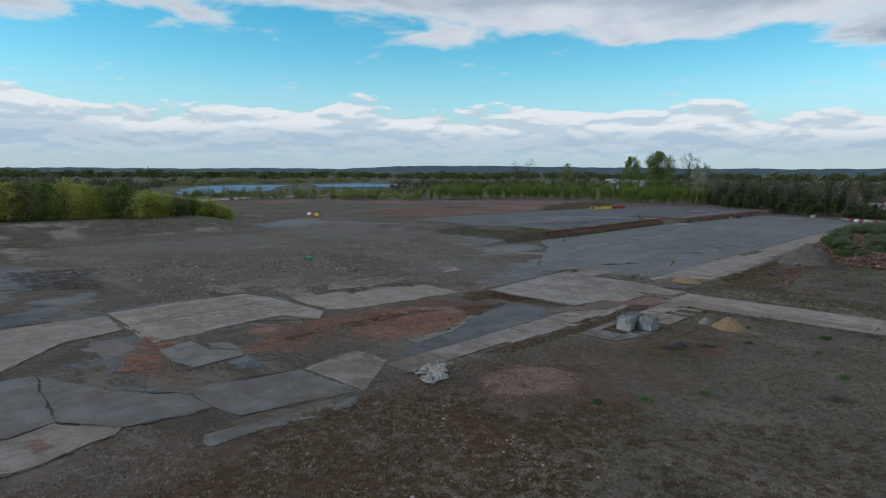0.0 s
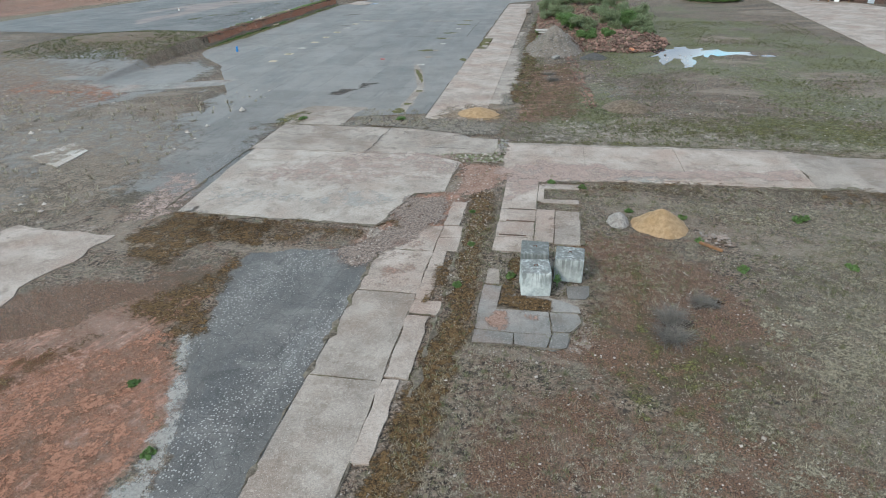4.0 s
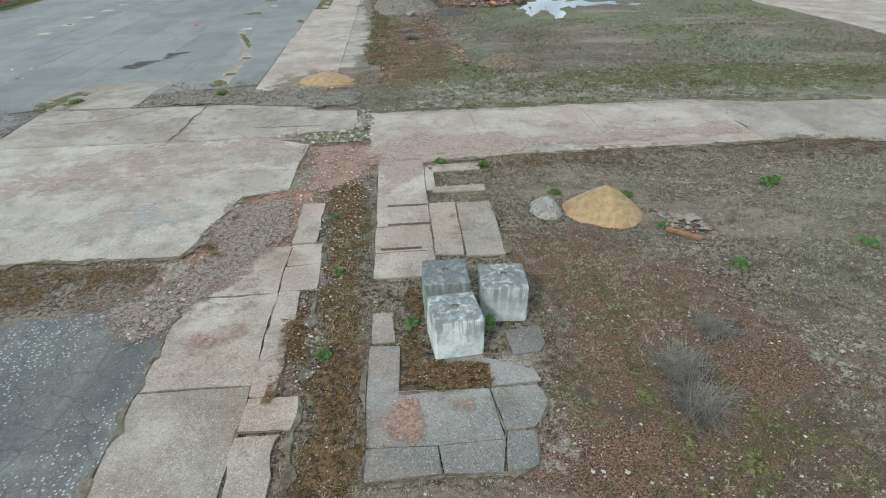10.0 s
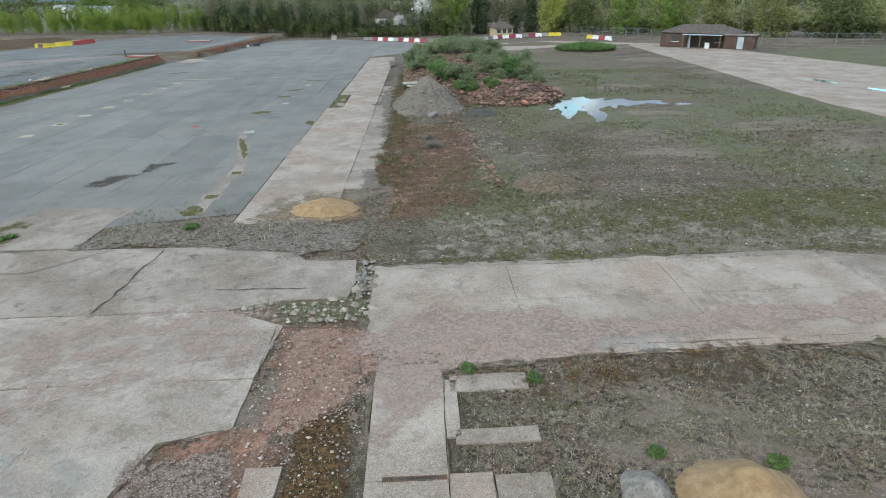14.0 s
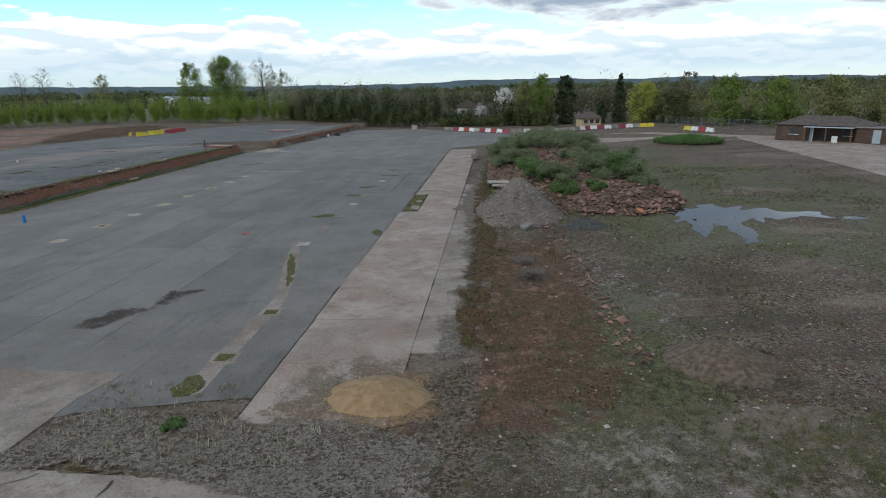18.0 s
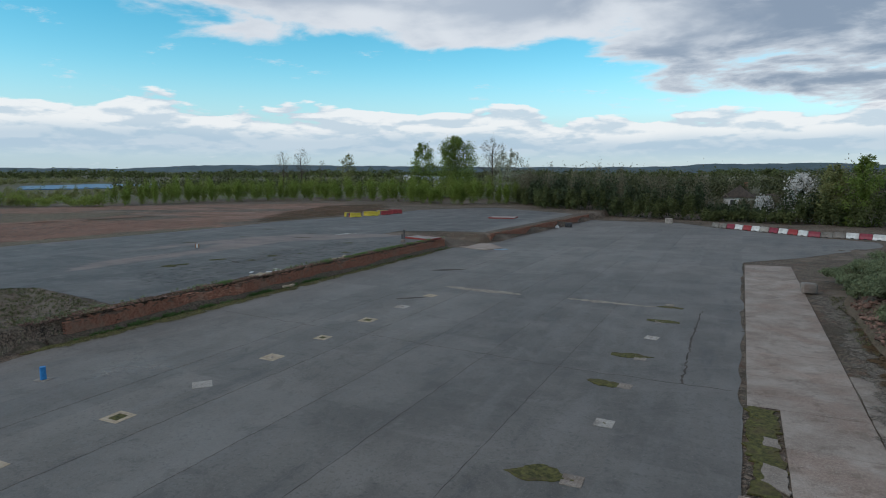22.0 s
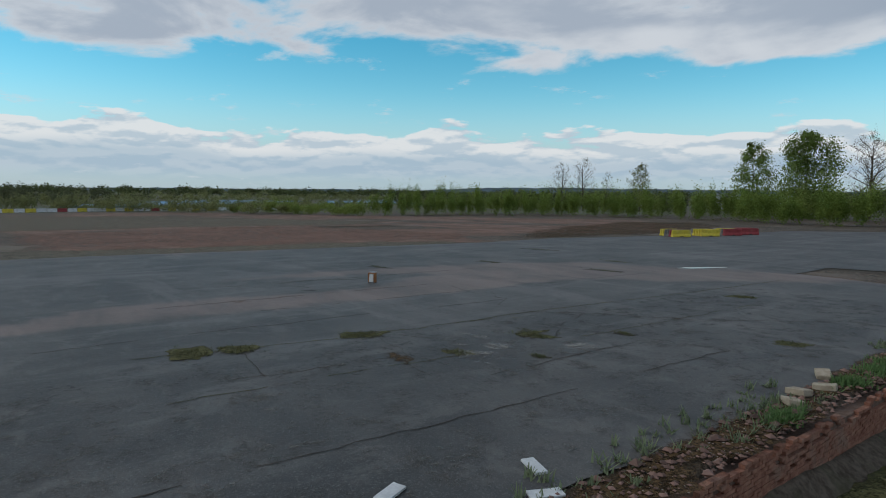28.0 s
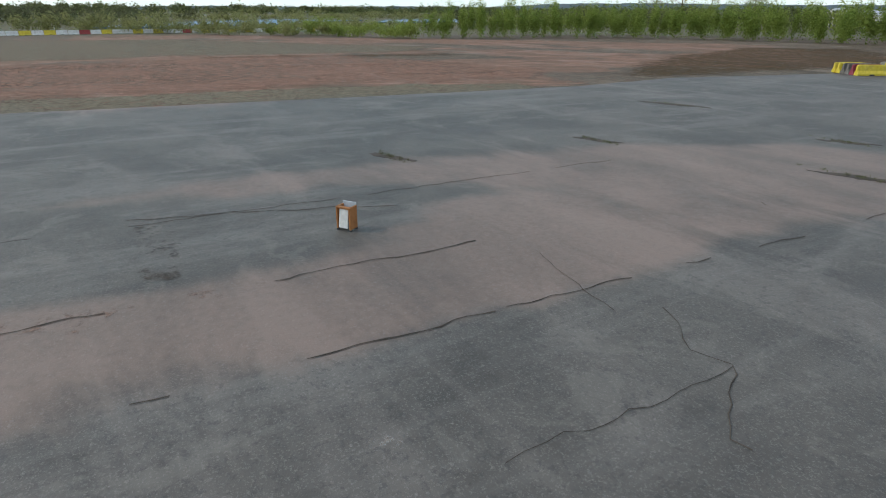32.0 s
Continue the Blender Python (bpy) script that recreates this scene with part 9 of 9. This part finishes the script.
for i, (x, y, w, h) in enumerate(((1.6, 4.0, 0.9, 0.5), (0.9, 18.5, 0.8, 0.5), (2.0, 22, 1.2, 0.7), (1.3, 10.6, 1.0, 0.5), (1.0, 7.4, 0.6, 0.35), (1.2, 13.6, 0.8, 0.45), (1.1, 26, 0.9, 0.6))):
    shrub(x, y, 0.1, w, h, "leaf_weed", i + 40, "leafy green weed by the spoil heap")
for i, (x, y, w, h) in enumerate(((9.6, -38.9, 0.5, 0.25), (7.0, -36.2, 0.6, 0.3), (9.3, -36.6, 0.6, 0.3), (14.3, -36.4, 1.0, 0.45), (14.8, -40.6, 0.8, 0.3), (-0.2, -37.2, 0.4, 0.2), (0.2, -40.5, 0.4, 0.2), (0.1, -43.8, 0.5, 0.25), (2.0, -42.9, 0.5, 0.3),
                                  (10.8, -41.2, 0.7, 0.3), (-6.5, -53.0, 0.5, 0.2), (-8.6, -50.6, 0.5, 0.2), (10.4, -56, 0.9, 0.4), (8.8, -58, 0.8, 0.35), (12.2, -53, 0.8, 0.35), (-14.6, -22.4, 1.0, 0.4), (-7.4, -22.0, 0.9, 0.35), (3.4, -33.0, 0.5, 0.3), (5.0, -33.6, 0.6, 0.3), (17, -45, 0.8, 0.3))):
    shrub(x, y, float(terrain(x, y)), w * 0.75, h * 0.6, "leaf_weed", i + 60, "small green weed clump on bare earth", "weeds on the earth")
ob = thing("weed", "thin green weed growing beside a block", "weed", 3.75, -43.45, 0.0)
bm = bmesh.new()
for k in range(5):
    tube(bm, (0, 0, 0), (0.12 * math.cos(k * 1.3), 0.12 * math.sin(k * 1.3), 0.55 + 0.1 * (k % 3)), 0.008, 0.004, 4)
part("stem", bm, "leaf_weed", ob)
part("foliage", crown_mesh("foliage", [(110, (0, 0, 0.4), (0.16, 0.16, 0.26))], 0.045, "leaf_weed", 5), "leaf_weed", ob)


def dead_bush(x, y, w, h, seed, turn):
    """A flattened bundle of dry grey stalks."""
    rng = np.random.default_rng(seed)
    out = []
    for k in range(3):
        n = 190
        a = rng.normal(0.9 * k, 0.5, n) + np.pi * rng.integers(0, 2, n)
        ln = rng.uniform(0.3, 1.0, n) * w
        x0, y0 = rng.normal(0, 0.26 * w, n), rng.normal(0.15 * k * w, 0.2 * w, n)
        dx, dy = np.cos(a) * ln, np.sin(a) * ln
        z1 = rng.uniform(0.05, 1, n) * h
        ox, oy = -np.sin(a) * 0.0055, np.cos(a) * 0.0055
        zero = rng.uniform(0, 0.25, n) * h
        out.append(np.stack([np.stack([x0 - ox, y0 - oy, zero], -1), np.stack([x0 + ox, y0 + oy, zero], -1), np.stack([x0 + dx + ox * 0.4, y0 + dy + oy * 0.4, z1], -1), np.stack([x0 + dx - ox * 0.4, y0 + dy - oy * 0.4, z1], -1)], 1).reshape(-1, 3))
    ob = new("dead_bush", data_mesh("dead_bush", np.concatenate(out), None, "dead_twig"))
    ob.matrix_basis = pose(x, y, float(terrain(x, y)), 0, 0, turn)
    tagged(ob, "flattened dry grey bundle of dead stalks", "dead bush", "dead bushes on the earth")


dead_bush(7.6, -45.0, 0.75, 0.4, 1, 60), dead_bush(7.5, -45.9, 0.85, 0.35, 2, 160), dead_bush(8.9, -43.7, 0.6, 0.2, 3, 130), dead_bush(3.2, -8.6, 1.0, 0.4, 4, 20), dead_bush(2.9, -6.2, 0.8, 0.35, 5, 100)
dead_bush(17.5, -49, 1.0, 0.35, 6, 20)


# ---- buildings ----
def gable_roof(bm, sx, sy, z0, z1, over=0.4, hip=0.0):
    x, y = sx / 2 + over, sy / 2 + over
    e = [bm.verts.new(p) for p in ((-x, -y, z0), (x, -y, z0), (x, y, z0), (-x, y, z0))]
    r = [bm.verts.new((-x + hip, 0, z1)), bm.verts.new((x - hip, 0, z1))]
    for f in ((e[0], e[1], r[1], r[0]), (e[2], e[3], r[0], r[1]), (e[1], e[2], r[1]), (e[3], e[0], r[0]), (e[3], e[2], e[1], e[0])):
        bm.faces.new(f)


def window(parent, x, y, z, w, h, rz=0):
    ob = part("window", new_box(x, y, z, w, 0.06, h, rz), "dark_metal", parent, "dark window pane")
    part("sill", new_box(x, y - 0.05, z - 0.06, w + 0.15, 0.14, 0.06, rz), "white_wall", ob)


shed = thing("brick_shed", "derelict red brick shed with sagging tiled roof", "shed", 50.2, 58.6, 0.0, -36)
for nm, a in (("wall", (0, -3.6, 0, 11.6, 0.25, 2.3)), ("wall", (0, 3.6, 0, 11.6, 0.25, 2.3)), ("wall", (-5.7, 0, 0, 0.25, 7.0, 2.3)), ("wall", (5.7, 0, 0, 0.25, 7.0, 2.3))):
    part(nm, new_box(*a, 0, 0.01), "brick_dark", shed)
bm = bmesh.new()
gable_roof(bm, 11.8, 7.4, 2.25, 3.5, 0.35, 3.2)
bmesh.ops.subdivide_edges(bm, edges=bm.edges[:], cuts=3)
for v in bm.verts:
    v.co.z += 0.12 * noise.noise(v.co * 0.9)
part("roof", bm, "roof_tile", shed, "sagging brown tiled roof with gaps")
part("canopy", new_box(1.2, -5.0, 2.0, 6.0, 2.6, 0.14, 0, 0.02, (-3, 0)), "grey_sheet", shed, "pale flat canopy roof")
for px in (-1.6, 1.0, 4.0):
    part("canopy_post", new_box(px, -6.1, 0, 0.12, 0.12, 2.0), "timber", shed)
part("door", new_box(-1.0, -4.5, 0, 0.12, 1.8, 1.95, 20), "grey_sheet", shed, "blue-grey open door")
part("door", new_box(0.6, -3.76, 0, 1.1, 0.08, 1.95), "dark_metal", shed)
part("fridge", new_box(2.0, -5.2, 0, 0.7, 0.6, 0.9, 10, 0.02), "white_plastic", shed, "white dumped appliance")
annex = part("annex", new_box(6.6, -3.4, 0, 4.4, 3.0, 2.1, 0, 0.02), "brick_dark", shed, "flat-roofed brick annex")
part("annex_roof", new_box(6.6, -3.4, 2.1, 4.8, 3.4, 0.12, 0, 0.02), "concrete_grey", annex)
part("annex_door", new_box(6.8, -4.92, 0.1, 0.9, 0.06, 1.8), "grey_sheet", annex)
window(shed, -3.4, -3.75, 0.9, 1.2, 0.9)
window(shed, 3.4, -3.75, 0.9, 1.0, 0.9)

house = thing("house", "white gabled house behind the hedge", "house", -6.6, 136.5, 0.0, 0)
bm = bmesh.new()
box(bm, 0, 0, 0, 6.0, 9.0, 3.9)
part("wall", bm, "white_wall", house)
bm = bmesh.new()
gable_roof(bm, 9.0, 6.0, 3.8, 6.4, 0.35)
bmesh.ops.rotate(bm, verts=bm.verts[:], cent=(0, 0, 0), matrix=Matrix.Rotation(radians(90), 3, "Z"))
part("roof", bm, "roof_tile", house)
bm = bmesh.new()
f = [bm.verts.new(p) for p in ((-3.0, -4.56, 3.8), (3.0, -4.56, 3.8), (0, -4.56, 6.15))]
b2 = [bm.verts.new(p) for p in ((-3.0, -4.5, 3.8), (3.0, -4.5, 3.8), (0, -4.5, 6.15))]
bm.faces.new(f), bm.faces.new(b2[::-1])
for i in range(3):
    bm.faces.new((f[i], b2[i], b2[(i + 1) % 3], f[(i + 1) % 3]))
part("gable", bm, "white_wall", house)
part("chimney", new_box(1.2, 2.0, 5.4, 0.7, 0.7, 1.6, 0, 0.02), "brick", house)
bm = bmesh.new()
box(bm, 6.2, 1.0, 0, 6.5, 5.0, 3.0)
wing = part("wing", bm, "white_wall", house, "low white wing")
bm = bmesh.new()
gable_roof(bm, 6.5, 5.0, 3.0, 4.6, 0.3)
bmesh.ops.translate(bm, verts=bm.verts[:], vec=(6.2, 1.0, 0))
part("wing_roof", bm, "roof_tile", wing)
window(house, -1.2, -4.55, 2.2, 0.9, 1.1), window(house, 1.2, -4.55, 2.2, 0.9, 1.1), window(house, 6.0, -1.56, 1.4, 1.0, 1.0)


cabin = thing("cabin", "small tan cabin with a dark hipped roof", "cabin", 21.8, 101.5, 0.0, 15)
part("wall", new_box(0, 0, 0, 4.4, 3.6, 1.9, 0, 0.02), "tan_wall", cabin)
bm = bmesh.new()
gable_roof(bm, 4.4, 3.6, 1.9, 3.1, 0.35, 1.6)
part("roof", bm, "roof_tile", cabin)
for wx in (-1.6, 0, 1.6):
    window(cabin, wx * 0.85, -1.83, 0.75, 0.85, 0.85)


def warehouse(x, y, sx, sy, h, rz, mat, label):
    ob = thing("warehouse", label, "warehouse", x, y, 0.0, rz)
    part("wall", new_box(0, 0, 0, sx, sy, h, 0, 0.05), mat, ob)
    bm = bmesh.new()
    gable_roof(bm, sx, sy, h, h + sy * 0.1, 0.3)
    part("roof", bm, "grey_sheet", ob)
    for k in range(4):
        part("bay_door", new_box(-sx * 0.36 + k * sx * 0.24, -sy / 2 - 0.03, 0, sx * 0.12, 0.1, h * 0.6), "dark_metal", ob)


warehouse(-175, 330, 40, 18, 6.5, -20, "white_wall", "far pale warehouse beyond the trees")
warehouse(-205, 338, 9, 8, 8.5, -20, "white_wall", "far white silo building")


# ---- fence ----
def fence_panel():
    ob = thing("fence_panel", "grey steel mesh site fence panel", "fence", 57.8, 57.2, 0.0, -33, "site fence panels")
    for px in (-1.7, 1.7):
        bm = bmesh.new()
        tube(bm, (px, 0, 0.05), (px, 0, 2.0), 0.025, 0.025, 6)
        part("post", bm, "galvanised", ob)
        part("foot", new_box(px, 0, 0, 0.22, 0.6, 0.14, 0, 0.02), "concrete_grey", ob)
    for z in (0.2, 1.1, 1.98):
        bm = bmesh.new()
        tube(bm, (-1.7, 0, z), (1.7, 0, z), 0.02, 0.02, 6)
        part("rail", bm, "galvanised", ob)
    bm = bmesh.new()
    for k in range(16):
        tube(bm, (-1.6 + k * 0.213, 0, 0.2), (-1.6 + k * 0.213, 0, 1.98), 0.008, 0.008, 3)
    part("mesh", bm, "galvanised", ob)
    return ob


first = fence_panel()
for k in range(1, 12):
    copy_thing(first, pose(57.8 + k * 2.95, 57.2 - k * 1.9, 0, 0, 0, -33))
for k in range(9):
    copy_thing(first, pose(38.2 + k * 1.5, 96.0 - k * 3.1, 0, 0, 0, -64))


# ---- lay everything on the leaning ground ----
def lean():
    seen = set()
    for ob in list(scene.objects):
        if ob.type not in {"MESH", "EMPTY"}:
            continue
        if ob.parent is None and ob.location.length > 0.01:
            ob.location.z += float(fall(ob.location.x, ob.location.y))
        elif ob.type == "MESH":
            top = ob
            while top.parent:
                top = top.parent
            if top.location.length < 0.01 and ob.data.name not in seen:
                seen.add(ob.data.name)
                co = np.empty(len(ob.data.vertices) * 3, np.float32)
                ob.data.vertices.foreach_get("co", co)
                co = co.reshape(-1, 3)
                co[:, 2] += fall(co[:, 0], co[:, 1])
                ob.data.vertices.foreach_set("co", co.ravel())
                ob.data.update()


lean()
